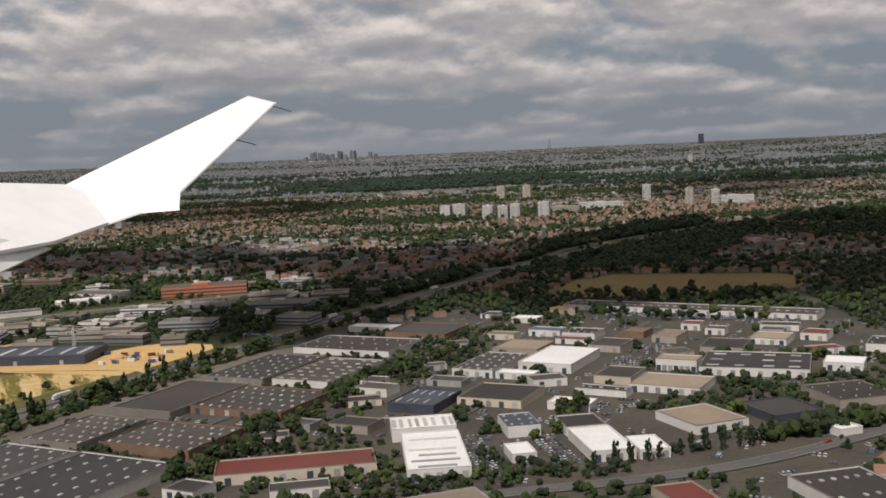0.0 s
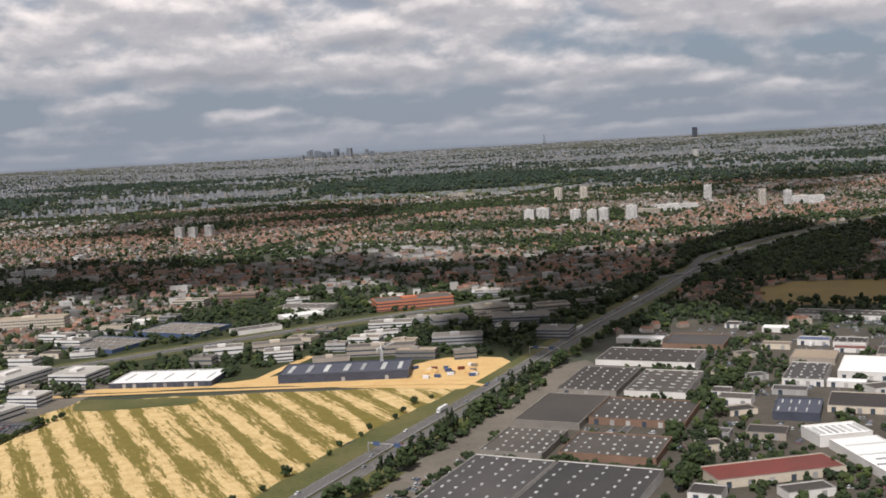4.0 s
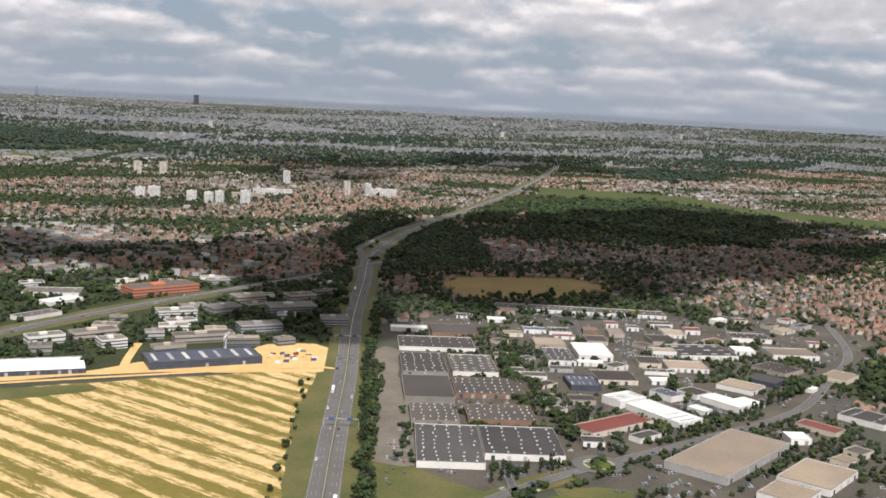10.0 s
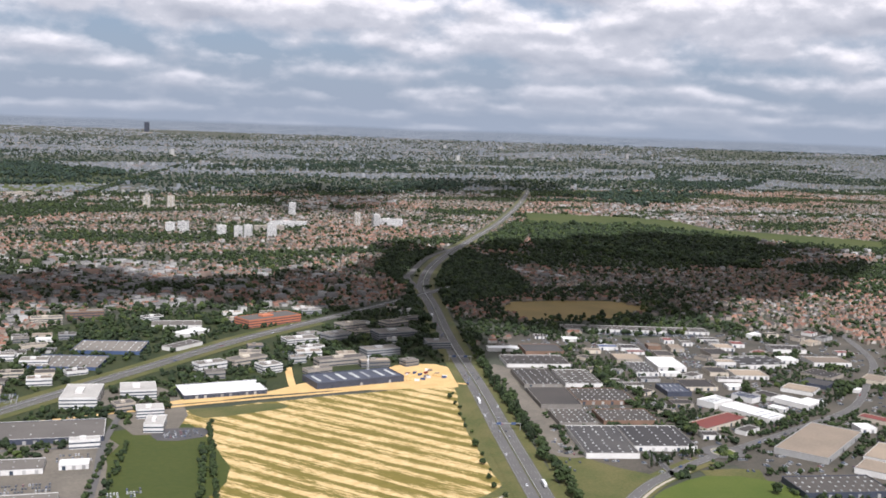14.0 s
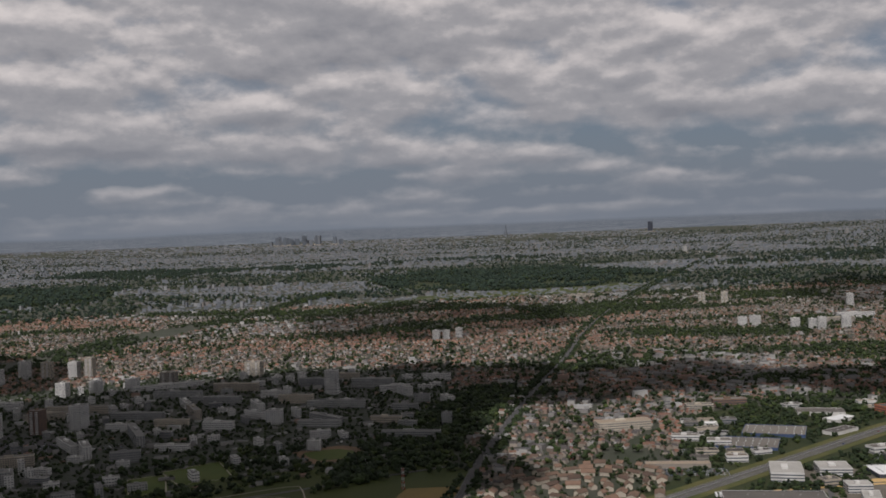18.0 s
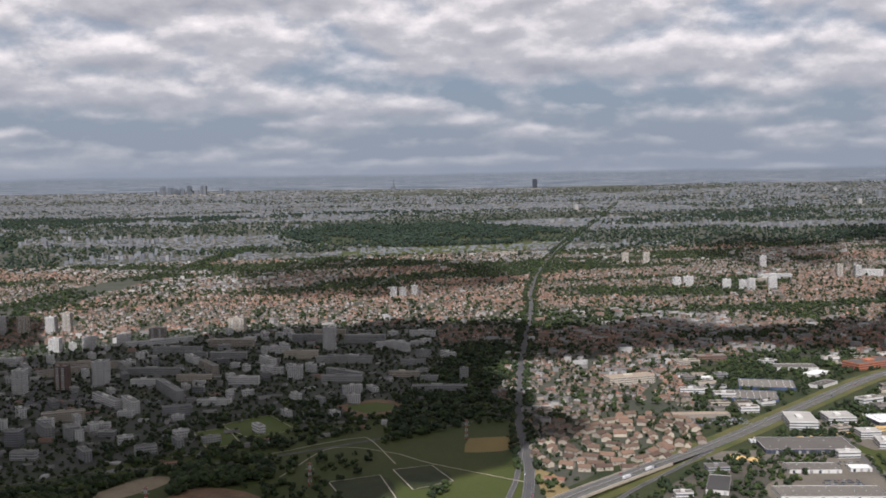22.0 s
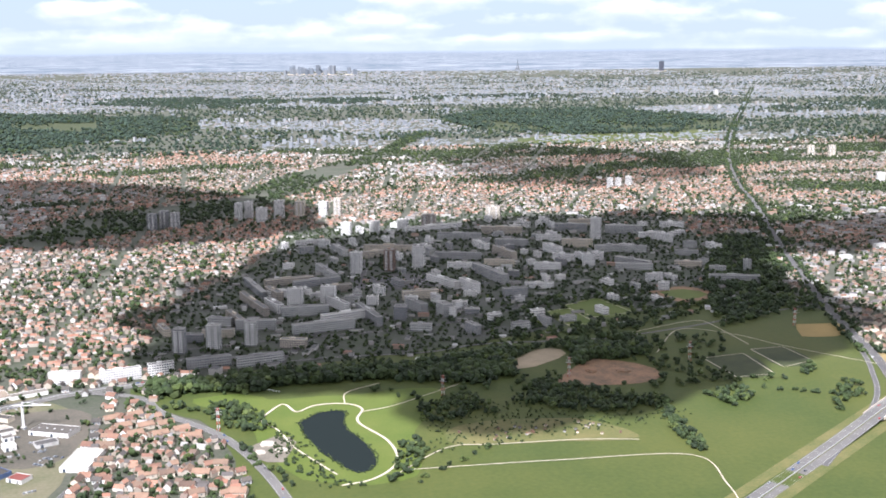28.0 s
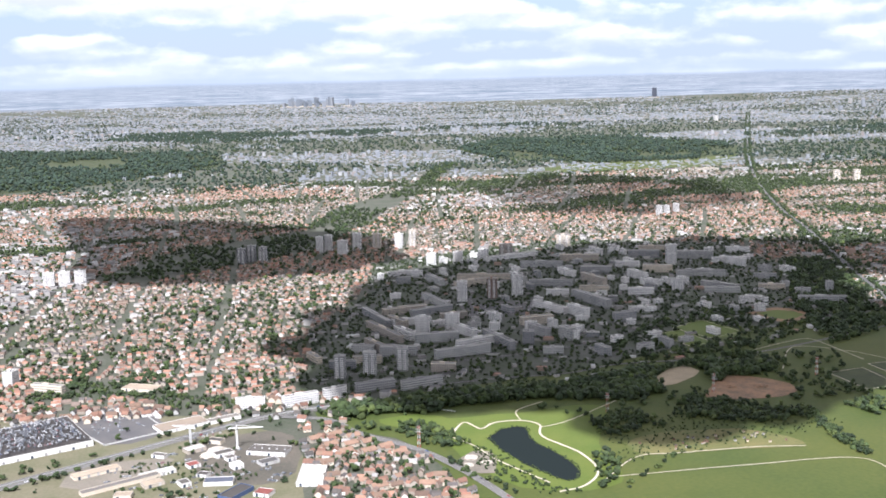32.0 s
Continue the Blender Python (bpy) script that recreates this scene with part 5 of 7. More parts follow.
def crown(name, high, wide, count, mat, columnar=False):
    """A crown of many small clumps with gaps, over a bare stem."""
    c, s = [], []
    while len(c) < count:
        p = rng.normal(0, 0.45, 3)
        r = np.linalg.norm(p)
        if 0.25 < r < 1.0:
            c.append(p * (wide * 0.5, wide * 0.5, high * (0.46 if columnar else 0.40)) + (0, 0, high * (0.55 if columnar else 0.62)))
            k = rng.uniform(0.10, 0.19) * wide
            s.append((k, k, k * rng.uniform(0.7, 1.0) * (1.8 if columnar else 1.0)))
    return clumps(name, np.array(c), np.array(s), [mat])


def stem(name, high, r):
    """A tapered trunk with four limbs."""
    V, F = [], []

    def limb(a, b, r0, r1):
        a, b = Vector(a), Vector(b)
        q = (b - a).to_track_quat("Z", "Y")
        k = len(V)
        for p, rad in ((a, r0), (b, r1)):
            for i in range(6):
                V.append(p + q @ Vector((rad * math.cos(i * math.tau / 6), rad * math.sin(i * math.tau / 6), 0)))
        for i in range(6):
            j = (i + 1) % 6
            F.append((k + i, k + j, k + 6 + j, k + 6 + i))
    limb((0, 0, -0.05), (0, 0, high * 0.75), r, r * 0.35)
    for i in range(4):
        a = i * 1.7
        limb((0, 0, high * (0.3 + 0.08 * i)), (high * 0.18 * math.cos(a), high * 0.18 * math.sin(a), high * (0.52 + 0.07 * i)), r * 0.5, r * 0.15)
    return mesh_from(name, V, F, TRUNK)


BROAD = [(stem("trunk", h, 0.12), crown("crown", h, wd, 46, m)) for h, wd, m in ((4.4, 4.6, LEAF), (3.6, 4.2, LEAF), (5.2, 5.0, LEAF), (3.0, 3.2, LEAF_LIGHT), (4.0, 3.8, LEAF_DARK))]
POPLAR = [(stem("trunk", h, 0.12), crown("crown", h, wd, 40, LEAF_DARK, True)) for h, wd in ((6.4, 2.0), (5.4, 1.8), (7.0, 2.3))]


SPARE, PLANTED = [], []


def tree(x, y, kind, scale=1.0):
    px, py = np.array([x]), np.array([y])
    if not clear(px, py, 0.5)[0] or near_line(px, py, [p[:2] for p in HIGHWAY_LINE], 13.0)[0] or near_line(px, py, MOTORWAY_LINE, 6.0)[0] or inside(px, py, SITE)[0]:
        return
    scale *= 0.82
    if len(PLANTED) >= 300:
        SPARE.append((x, y, 3.0 * scale))
        return
    PLANTED.append((x, y))
    trunk, leaves = random.choice(kind)
    ob = tagged(new("tree", trunk), "tall slim dark green poplar" if kind is POPLAR else "broad leafy deciduous tree", "tree", "poplars" if kind is POPLAR else "trees")
    ob.matrix_world = Matrix.LocRotScale((x, y, 0), Euler((0, 0, random.uniform(0, 6.3))), (scale, scale, scale * random.uniform(0.85, 1.15)))
    part("crown", leaves, ob)


def row(a, b, gap, kind, jitter=1.0, scale=1.0):
    a, b = Vector(a), Vector(b)
    n = max(1, int((b - a).length / gap))
    for i in range(n + 1):
        p = a.lerp(b, i / n)
        tree(p.x + random.uniform(-jitter, jitter), p.y + random.uniform(-jitter, jitter), kind, scale * random.uniform(0.75, 1.2))


# rows beside the motorway and between the sheds
row((-152, 93), (-118, 168), 3.6, BROAD, 2.0)
row((-118, 168), (-72, 262), 3.4, BROAD, 1.6)
row((-108, 190), (-62, 285), 5.0, POPLAR, 0.8)
row((-72, 262), (-26, 352), 4.0, BROAD, 2.0)
row((-152, 150), (-96, 262), 8.0, BROAD, 1.6, 0.55)
row((-90, 150), (-66, 152), 3.4, POPLAR, 0.8, 0.9)
row((-89, 201.5), (-47, 180), 1.5, BROAD, 0.4, 0.55)
row((-46, 172), (-36, 196), 3.4, BROAD, 1.2)
row((-44, 178), (-20, 240), 4.0, BROAD, 2.2)
row((-20, 240), (0, 285), 4.0, BROAD, 2.2)
row((-42, 182), (-30, 186), 2.2, POPLAR, 0.6, 1.0)
row((-24, 158), (10, 164), 4.0, BROAD, 0.8, 0.7)
row((26, 172), (60, 184), 2.6, POPLAR, 1.2, 0.9)
row((18, 190), (30, 215), 4.0, BROAD, 2.5)
row((-58, 127), (0, 106), 4.5, BROAD, 2.0, 0.6)
row((-70, 112), (-56, 96), 4.0, BROAD, 1.5, 0.7)
row((-110, 92), (-66, 100), 4.5, BROAD, 3.0, 0.7)
row((-228, 188), (-216, 223), 1.7, BROAD, 0.5, 0.6)
row((-216, 223), (-202, 263), 1.7, BROAD, 0.5, 0.6)
row((-232, 190), (-213, 240), 1.7, BROAD, 0.5, 0.5)
row((-262, 205), (-241, 252), 2.6, BROAD, 0.6, 0.45)
row((-257, 203), (-236, 252), 2.6, BROAD, 0.6, 0.45)
row((-214, 353), (-160, 370), 2.2, POPLAR, 0.8, 0.9)
row((-90, 138), (-60, 142), 4.0, BROAD, 1.5, 0.7)
row((-56, 149), (-50, 153), 2.0, BROAD, 1.0, 0.6)
row((-44, 200), (-12, 268), 2.2, BROAD, 1.6, 0.8)
row((0, 206), (40, 288), 3.2, BROAD, 1.4, 0.6)
row((-98, 205), (-64, 270), 3.0, BROAD, 1.5, 0.6)
row((40, 212), (78, 196), 3.2, POPLAR, 1.0, 0.7)
row((58, 184), (90, 196), 2.4, POPLAR, 0.8, 0.9)
row((-2, 168), (24, 172), 2.2, BROAD, 0.5, 0.45)
row((-185, 372), (-130, 398), 3.2, POPLAR, 1.0)
row((-225, 352), (-150, 395), 3.4, POPLAR, 1.4, 0.8)
row((-205, 330), (-150, 334), 6.0, BROAD, 2.0, 0.7)
row((-200, 430), (-70, 455), 5.0, BROAD, 5.0)
row((-310, 330), (-215, 395), 6.0, BROAD, 4.0, 0.8)
row((-120, 350), (-40, 360), 4.0, BROAD, 4.0)
row((-100, 365), (-30, 385), 4.0, BROAD, 4.0)
row((60, 262), (120, 250), 6.0, BROAD, 3.0)
row((80, 210), (140, 240), 4.0, BROAD, 3.0)
row((-752, 205), (-735, 246), 6.0, BROAD, 3.0, 0.6)
row((-840, 205), (-800, 190), 3.0, BROAD, 3.0, 0.6)
row((-818, 250), (-796, 262), 3.0, POPLAR, 0.4, 0.7)
row((-870, 226), (-840, 244), 5.0, BROAD, 1.0, 0.5)
row((-705, 205), (-685, 165), 4.5, BROAD, 3.0, 0.8)
row((-735, 258), (-700, 238), 3.0, BROAD, 2.5, 0.9)
row((-646, 268), (-610, 235), 4.5, BROAD, 4.0, 0.7)
row((-520, 250), (-455, 250), 4.5, BROAD, 3.5, 0.7)
row((-640, 160), (-600, 195), 6.0, BROAD, 2.0, 0.5)
row((-470, 235), (-440, 222), 5.0, BROAD, 2.0, 0.6)
row((-395, 215), (-375, 236), 3.0, BROAD, 2.0, 0.8)
row((-745, 285), (-690, 296), 3.0, BROAD, 2.5, 1.1)


def value_noise(x, y, scale, seed):
    """Smooth noise over the plan, 0 to 1."""
    table = np.random.default_rng(seed).random((64, 64))
    u, v = x / scale, y / scale
    i, j = np.floor(u).astype(int), np.floor(v).astype(int)
    f, g = u - i, v - j
    f, g = f * f * (3 - 2 * f), g * g * (3 - 2 * g)
    q = lambda k, m: table[(i + k) % 64, (j + m) % 64]
    return (q(0, 0) * (1 - f) + q(1, 0) * f) * (1 - g) + (q(0, 1) * (1 - f) + q(1, 1) * f) * g


def scatter(poly, gap, seed_keep=1.0):
    """Jittered points over an area."""
    xs, ys = [p[0] for p in poly], [p[1] for p in poly]
    gx, gy = np.meshgrid(np.arange(min(xs), max(xs), gap), np.arange(min(ys), max(ys), gap))
    x = gx.ravel() + rng.uniform(-0.48, 0.48, gx.size) * gap
    y = gy.ravel() + rng.uniform(-0.48, 0.48, gx.size) * gap
    keep = inside(x, y, poly) & (rng.random(x.size) < seed_keep)
    return x[keep], y[keep]


ALL_ROADS = ((MOTORWAY_LINE, 8.5), (BRANCH_LINE, 5.0), (HIGHWAY_LINE[:9], 14.5), (HIGHWAY_LINE[8:], 7.0), (AVENUE_LINE, 3.4), (CURVE_LINE, 2.8), (WEST_LINE, 4.4), (PARK_ROAD_LINE, 2.8))


def off_roads(x, y):
    ok = clear(x, y, 0.9)
    for poly in BARE:
        ok &= ~inside(x, y, poly)
    for line, reach in ALL_ROADS:
        ok &= ~near_line(x, y, [p[:2] for p in line], reach)
    return ok


def wood(name, label, x, y, size, per=5, mats=(LEAF, LEAF_DARK, LEAF_LIGHT), mix=(0.6, 0.3, 0.1)):
    """A wood: every tree a handful of clumps over one another."""
    n = x.size
    s = size * rng.uniform(0.7, 1.25, n)
    s = np.broadcast_to(s, (n,))
    base = rise(x, y)
    c = np.stack((x, y, s * 0.75), -1)[:, None, :] + rng.normal(0, 0.36, (n, per, 3)) * (s[:, None, None] * np.array((1, 1, 0.8)))
    c[..., 2] = np.maximum(c[..., 2], 0.25 * s[:, None]) + base[:, None]
    k = s[:, None] * rng.uniform(0.32, 0.58, (n, per))
    sizes = np.stack((k, k, k * 0.9), -1)
    slot = np.repeat(rng.choice(len(mats), n, p=mix), per)
    return tagged(new(name, clumps(name, c.reshape(-1, 3), sizes.reshape(-1, 3), list(mats), slot)), label, "trees", kind="stuff")


def wooded(name, label, poly, gap, size, per=5, keep=1.0, ragged=0.0, **more):
    x, y = scatter(poly, gap, keep)
    ok = off_roads(x, y)
    if ragged:
        ok &= value_noise(x, y, gap * 11, 21) * 0.6 + value_noise(x, y, gap * 3, 22) * 0.4 > ragged
    return wood(name, label, x[ok], y[ok], size, per, **more)


DARKER = dict(mats=(LEAF, LEAF_DARK, LEAF_LIGHT), mix=(0.45, 0.5, 0.05))
sp = np.array(SPARE)
wood("verge_trees", "leafy trees in rows along roads and yards", sp[:, 0], sp[:, 1], 2.9 * sp[:, 2] / 3.0, 8)

wooded("corridor_wood", "dense dark wood round a motorway junction", CORRIDOR, 3.4, 2.4, 6, **DARKER)
wooded("junction_wood", "dark wood beside the motorway", [(-22, 395), (8, 440), (36, 500), (20, 500), (-20, 440)], 3.4, 3.0, 6, **DARKER)
wooded("plot_wood", "dark trees behind warehouses", BROWN_PLOT, 3.6, 1.8, 6, 0.7, **DARKER)
wooded("field_edge_wood", "dark tree belt behind a golden field", [(30, 385), (50, 432), (72, 450), (140, 432), (155, 396), (240, 430), (200, 470), (120, 480), (50, 466), (20, 400)], 4.6, 2.2, 5, **DARKER)
wooded("east_wood", "broad belt of dark woodland", EAST_WOOD, 5.5, 3.8, 4, **DARKER)
wooded("north_verge_wood", "trees along the motorway", [(220, 690), (300, 780), (420, 910), (450, 905), (330, 770), (250, 680)], 5, 4, 4)
wooded("park_wood", "dense leafy wood at the edge of a park", PARK_WOOD, 3.0, 3.2, 7)
wooded("avenue_wood", "trees lining an avenue", AVENUE_WOOD, 3.6, 2.6, 6, 0.6, **DARKER)
wooded("park_scrub", "bushes and small trees in rough parkland", [(-640, 290), (-560, 300), (-500, 330), (-450, 330), (-480, 250), (-600, 250)], 5.5, 2.0, 5, 0.55)
wooded("upper_scrub", "dark tree belts round sports pitches", [(-560, 330), (-480, 345), (-420, 400), (-400, 440), (-470, 450), (-540, 410), (-590, 350)], 5.0, 2.3, 5, 0.4, **DARKER)
wooded("allotment_bushes", "garden bushes and fruit trees", [(-630, 240), (-520, 240), (-515, 205), (-630, 185)], 2.8, 0.65, 4, 0.6)
for pts, gap, keep in (([(-590, 241), (-570, 266), (-547, 251), (-519, 230), (-540, 215), (-570, 227)], 3.2, 0.75), ([(-502, 234), (-483, 242), (-478, 227), (-495, 215)], 3.0, 0.8), ([(-449, 251), (-430, 270), (-434, 252)], 3.0, 0.8),
                       ([(-633, 237), (-607, 255), (-594, 226), (-622, 219)], 3.4, 0.8), ([(-526, 232), (-521, 230), (-525, 196), (-526, 170), (-531, 170), (-530, 196)], 2.4, 0.8), ([(-640, 205), (-628, 195), (-645, 160), (-652, 158)], 3.0, 0.6),
                       ([(-470, 160), (-440, 205), (-425, 235), (-432, 240), (-450, 212), (-480, 168)], 3.2, 0.6), ([(-715, 262), (-700, 250), (-690, 225), (-705, 222), (-722, 248)], 3.0, 0.7)):
    wooded("park_copse", "dense clump of park trees", pts, gap, 1.9, 6, keep)
bank = smooth_line([(-681, 229), (-671, 241), (-660, 239), (-662, 223), (-656, 205), (-652, 184), (-656, 174), (-664, 176), (-676, 205), (-681, 229)], 1.2)
spot = np.array([(p.x, p.y) for p in bank]) + rng.normal(0, 0.5, (len(bank), 2))
wood("pond_reeds", "reeds and low bushes along a pond's bank", spot[:, 0], spot[:, 1], 0.55, 4, mats=(LEAF, LEAF_DARK, LEAF_LIGHT), mix=(0.4, 0.2, 0.4))
wooded("pond_shrubs", "dense shrubs beside a pond", [(-690, 222), (-682, 214), (-668, 170), (-658, 160), (-672, 158), (-694, 200)], 2.2, 0.9, 5, 0.6)
wooded("estate_trees", "trees in the courts of a housing estate", ESTATE, 4.2, 1.4, 5, 0.60, **DARKER)
wooded("office_trees", "trees between offices", OFFICES, 3.8, 1.7, 6, 0.68, **DARKER)
wooded("industry_trees", "scattered trees among sheds", INDUSTRY, 3.0, 1.25, 6, 0.75, ragged=0.50, **DARKER)
wooded("east_scrub", "scrub and trees beyond the sheds", [(15, 10), (330, 10), (330, 150), (110, 190), (70, 150), (24, 80)], 4.6, 1.9, 5, 0.7)
wooded("terrace_trees", "small trees among terraces", TAN_ESTATE, 4.5, 1.2, 5, 0.6, **DARKER)
for name, points, reach, keep in (("avenue_trees", AVENUE_LINE[3:], 4.4, 0.95), ("avenue_trees", AVENUE_LINE[4:], 6.6, 0.4), ("highway_trees", HIGHWAY_LINE[5:], 9.6, 0.35), ("west_road_trees", WEST_LINE, 7.0, 0.35)):
    line = smooth_line(points, 3.5)
    side = [(p, (b - p).normalized()) for p, b in zip(line, line[1:])]
    spot = np.array([(p.x + d.y * s * reach, p.y - d.x * s * reach) for p, d in side for s in ((-1,) if name == "highway_trees" else (-1, 1))])
    spot += rng.uniform(-1.5, 1.5, spot.shape)
    spot = spot[(rng.random(len(spot)) < keep) & clear(spot[:, 0], spot[:, 1], 0.8)]
    wood(name, "dark rows of trees beside a road", spot[:, 0], spot[:, 1], 1.9, 5, **DARKER)
wooded("town_copse", "dark trees beside apartment blocks", [(-913, 375), (-885, 356), (-872, 362), (-880, 399)], 4.0, 2.2, 6, 0.8, **DARKER)
wooded("town_copse", "dark trees beside a hall", [(-866, 358), (-853, 392), (-832, 372), (-826, 352), (-842, 360)], 4.0, 2.0, 6, 0.7, **DARKER)
wooded("town_edge_trees", "belt of trees between a car park and houses", TOWN_EDGE, 3.4, 1.6, 6, 0.7)
wooded("yard_trees", "rows of small trees in a yard", [(-835, 236), (-790, 222), (-784, 208), (-800, 200), (-845, 222)], 3.0, 0.9, 5, 0.75)
wooded("lane_trees", "garden trees among houses and lanes", [(-765, 140), (-690, 145), (-720, 215), (-740, 250), (-765, 250)], 4.2, 1.2, 5, 0.7, **DARKER)
wooded("mall_trees", "scattered trees beside a highway", MALL, 12, 1.5, 5, 0.3)
wooded("scrub_bushes", "thick scrub on rough ground", [(-90, 70), (-72, 98), (-62, 120), (-30, 100), (-14, 80), (24, 78), (20, 20), (-40, 30)], 2.4, 1.15, 5, 0.85, **DARKER)
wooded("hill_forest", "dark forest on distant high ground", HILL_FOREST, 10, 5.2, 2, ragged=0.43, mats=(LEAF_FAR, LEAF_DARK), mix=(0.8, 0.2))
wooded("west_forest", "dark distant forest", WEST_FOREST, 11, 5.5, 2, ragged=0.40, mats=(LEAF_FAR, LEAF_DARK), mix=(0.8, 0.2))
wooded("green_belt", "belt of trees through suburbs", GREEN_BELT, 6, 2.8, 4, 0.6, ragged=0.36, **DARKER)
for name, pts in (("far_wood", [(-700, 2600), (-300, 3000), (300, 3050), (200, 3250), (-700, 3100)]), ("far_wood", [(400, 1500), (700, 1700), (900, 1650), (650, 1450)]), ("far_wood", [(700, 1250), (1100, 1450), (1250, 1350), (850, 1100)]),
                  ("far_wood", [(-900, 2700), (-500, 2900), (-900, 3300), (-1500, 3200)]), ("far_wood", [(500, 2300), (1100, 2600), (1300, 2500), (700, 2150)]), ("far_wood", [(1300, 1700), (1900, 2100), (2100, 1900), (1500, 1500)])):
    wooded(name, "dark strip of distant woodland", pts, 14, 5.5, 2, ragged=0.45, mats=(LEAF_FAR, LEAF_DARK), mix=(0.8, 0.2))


# ---- houses ----
def gables(name, x, y, wd, dp, high, rise, turn, mats):
    """Many small pitched-roof houses in one mesh."""
    n = x.size
    a, b = wd / 2, dp / 2
    z = np.zeros(n)
    loc = np.stack([np.stack(q, -1) for q in ((-a, -b, z), (a, -b, z), (a, b, z), (-a, b, z), (-a, -b, high), (a, -b, high), (a, b, high), (-a, b, high), (-a, z, high + rise), (a, z, high + rise))], 1)
    c, s = np.cos(turn)[:, None], np.sin(turn)[:, None]
    v = np.stack((loc[..., 0] * c - loc[..., 1] * s + x[:, None], loc[..., 0] * s + loc[..., 1] * c + y[:, None], loc[..., 2]), -1)
    loop = np.array([0, 1, 5, 4, 2, 3, 7, 6, 1, 2, 6, 9, 5, 3, 0, 4, 8, 7, 4, 5, 9, 8, 6, 7, 8, 9])
    size = np.array([4, 4, 5, 5, 4, 4])
    return big_mesh(name, v.reshape(-1, 3), np.tile(size, n), (loop[None] + (np.arange(n) * 10)[:, None]).ravel(), mats, np.tile([0, 0, 0, 0, 1, 1], n))


def cubes(name, x, y, wd, dp, high, turn, mats):
    """Many flat-roofed blocks in one mesh."""
    n = x.size
    a, b, z = wd / 2, dp / 2, np.zeros(n)
    loc = np.stack([np.stack(q, -1) for q in ((-a, -b, z), (a, -b, z), (a, b, z), (-a, b, z), (-a, -b, high), (a, -b, high), (a, b, high), (-a, b, high))], 1)
    c, s = np.cos(turn)[:, None], np.sin(turn)[:, None]
    v = np.stack((loc[..., 0] * c - loc[..., 1] * s + x[:, None], loc[..., 0] * s + loc[..., 1] * c + y[:, None], loc[..., 2] + rise(x, y)[:, None]), -1)
    loop = np.array([0, 1, 5, 4, 1, 2, 6, 5, 2, 3, 7, 6, 3, 0, 4, 7, 4, 5, 6, 7])
    return big_mesh(name, v.reshape(-1, 3), np.full(n * 5, 4), (loop[None] + (np.arange(n) * 8)[:, None]).ravel(), mats, np.tile([0, 0, 0, 0, 1], n))


def suburb(x0, x1, y0, y1, gap, turn):
    """House plots on a street grid turned by some degrees."""
    mx, my = (x0 + x1) / 2, (y0 + y1) / 2
    r = math.hypot(x1 - x0, y1 - y0) / 2
    u, v = np.meshgrid(np.arange(-r, r, gap), np.arange(-r, r, gap * 0.8))
    street = (np.round(v / (gap * 0.8)).astype(int) % 4 == 0) | (np.round(u / gap).astype(int) % 13 == 0)
    u, v = u[~street] + rng.uniform(-0.42, 0.42, (~street).sum()) * gap, v[~street] + rng.uniform(-0.32, 0.32, (~street).sum()) * gap
    v = v + 9 * np.sin(u / 47 + x0) + 5 * np.sin(u / 19 + y0)
    c, s = math.cos(radians(turn)), math.sin(radians(turn))
    x, y = mx + u * c - v * s, my + u * s + v * c
    ok = (x > x0) & (x < x1) & (y > y0) & (y < y1) & (y > 120) & (x < 260 + (y - 150) * 2.6) & (x > -900 - (y - 250) * 0.55)
    for poly in OPEN_AREAS:
        ok &= ~inside(x, y, poly)
    x, y = x[ok], y[ok]
    ok = off_roads(x, y)
    return x[ok], y[ok], radians(turn)


hx, hy, ht = [], [], []
for ix, x0 in enumerate(range(-1500, 2250, 250)):
    for iy, y0 in enumerate(range(-20, 1480, 250)):
        x, y, t = suburb(x0, x0 + 250, y0, y0 + 250, 4.5 + 0.0016 * y0, (ix * 37 + iy * 53) % 50 - 32)
        hx.append(x), hy.append(y), ht.append(np.full(x.size, t) + (rng.random(x.size) < 0.4) * math.pi / 2 + rng.normal(0, 0.2, x.size))
hx, hy, ht = np.concatenate(hx), np.concatenate(hy), np.concatenate(ht)
green = value_noise(hx / 2.3, hy, 48, 3) * 0.55 + value_noise(hx / 1.8, hy, 150, 4) * 0.45 + 0.07 * ((hx < -700) & (hy > 760) & (hy < 1050))
lot = rng.random(hx.size)
is_tree = lot < 0.15 + 5.5 * np.clip(green - 0.51, 0, 1) * np.where((hx < -690) & (hy < 760) | (hx > -365) & (hx < -215) & (hy > 360) & (hy < 520), 0.15, 1.0)
is_block = ~is_tree & ((value_noise(hx, hy, 140, 5) + 0.3 * rng.random(hx.size) > 0.84) & (lot > 0.66) | (hy > 450) & (hy < 640) & (hx > -330) & (hx < 20) & (lot > 0.86))
is_house = ~is_tree & ~is_block & (lot < 0.95)
near = is_house & (rng.random(hx.size) < 0.8) & (((hx < -742) & (hx > -930) & (hy < 372)) | ((hx > 90) & (hx < 205) & (hy < 330)))
NEAR_HOUSES = list(zip(hx[near].tolist(), hy[near].tolist(), ht[near].tolist()))[:122]
near &= np.cumsum(near) <= 122
is_house &= ~near
n = is_house.sum()
big_house = rng.random(n)
red_zone = value_noise(hx[is_house] / 1.6, hy[is_house], 120, 8) * 0.7 + rng.random(n) * 0.3 > 0.50
shape = (2.5 + 2.6 * big_house ** 3, 2.0 + 1.1 * rng.random(n), 1.0 + 0.9 * rng.random(n), 0.8 + 0.4 * rng.random(n), ht[is_house])
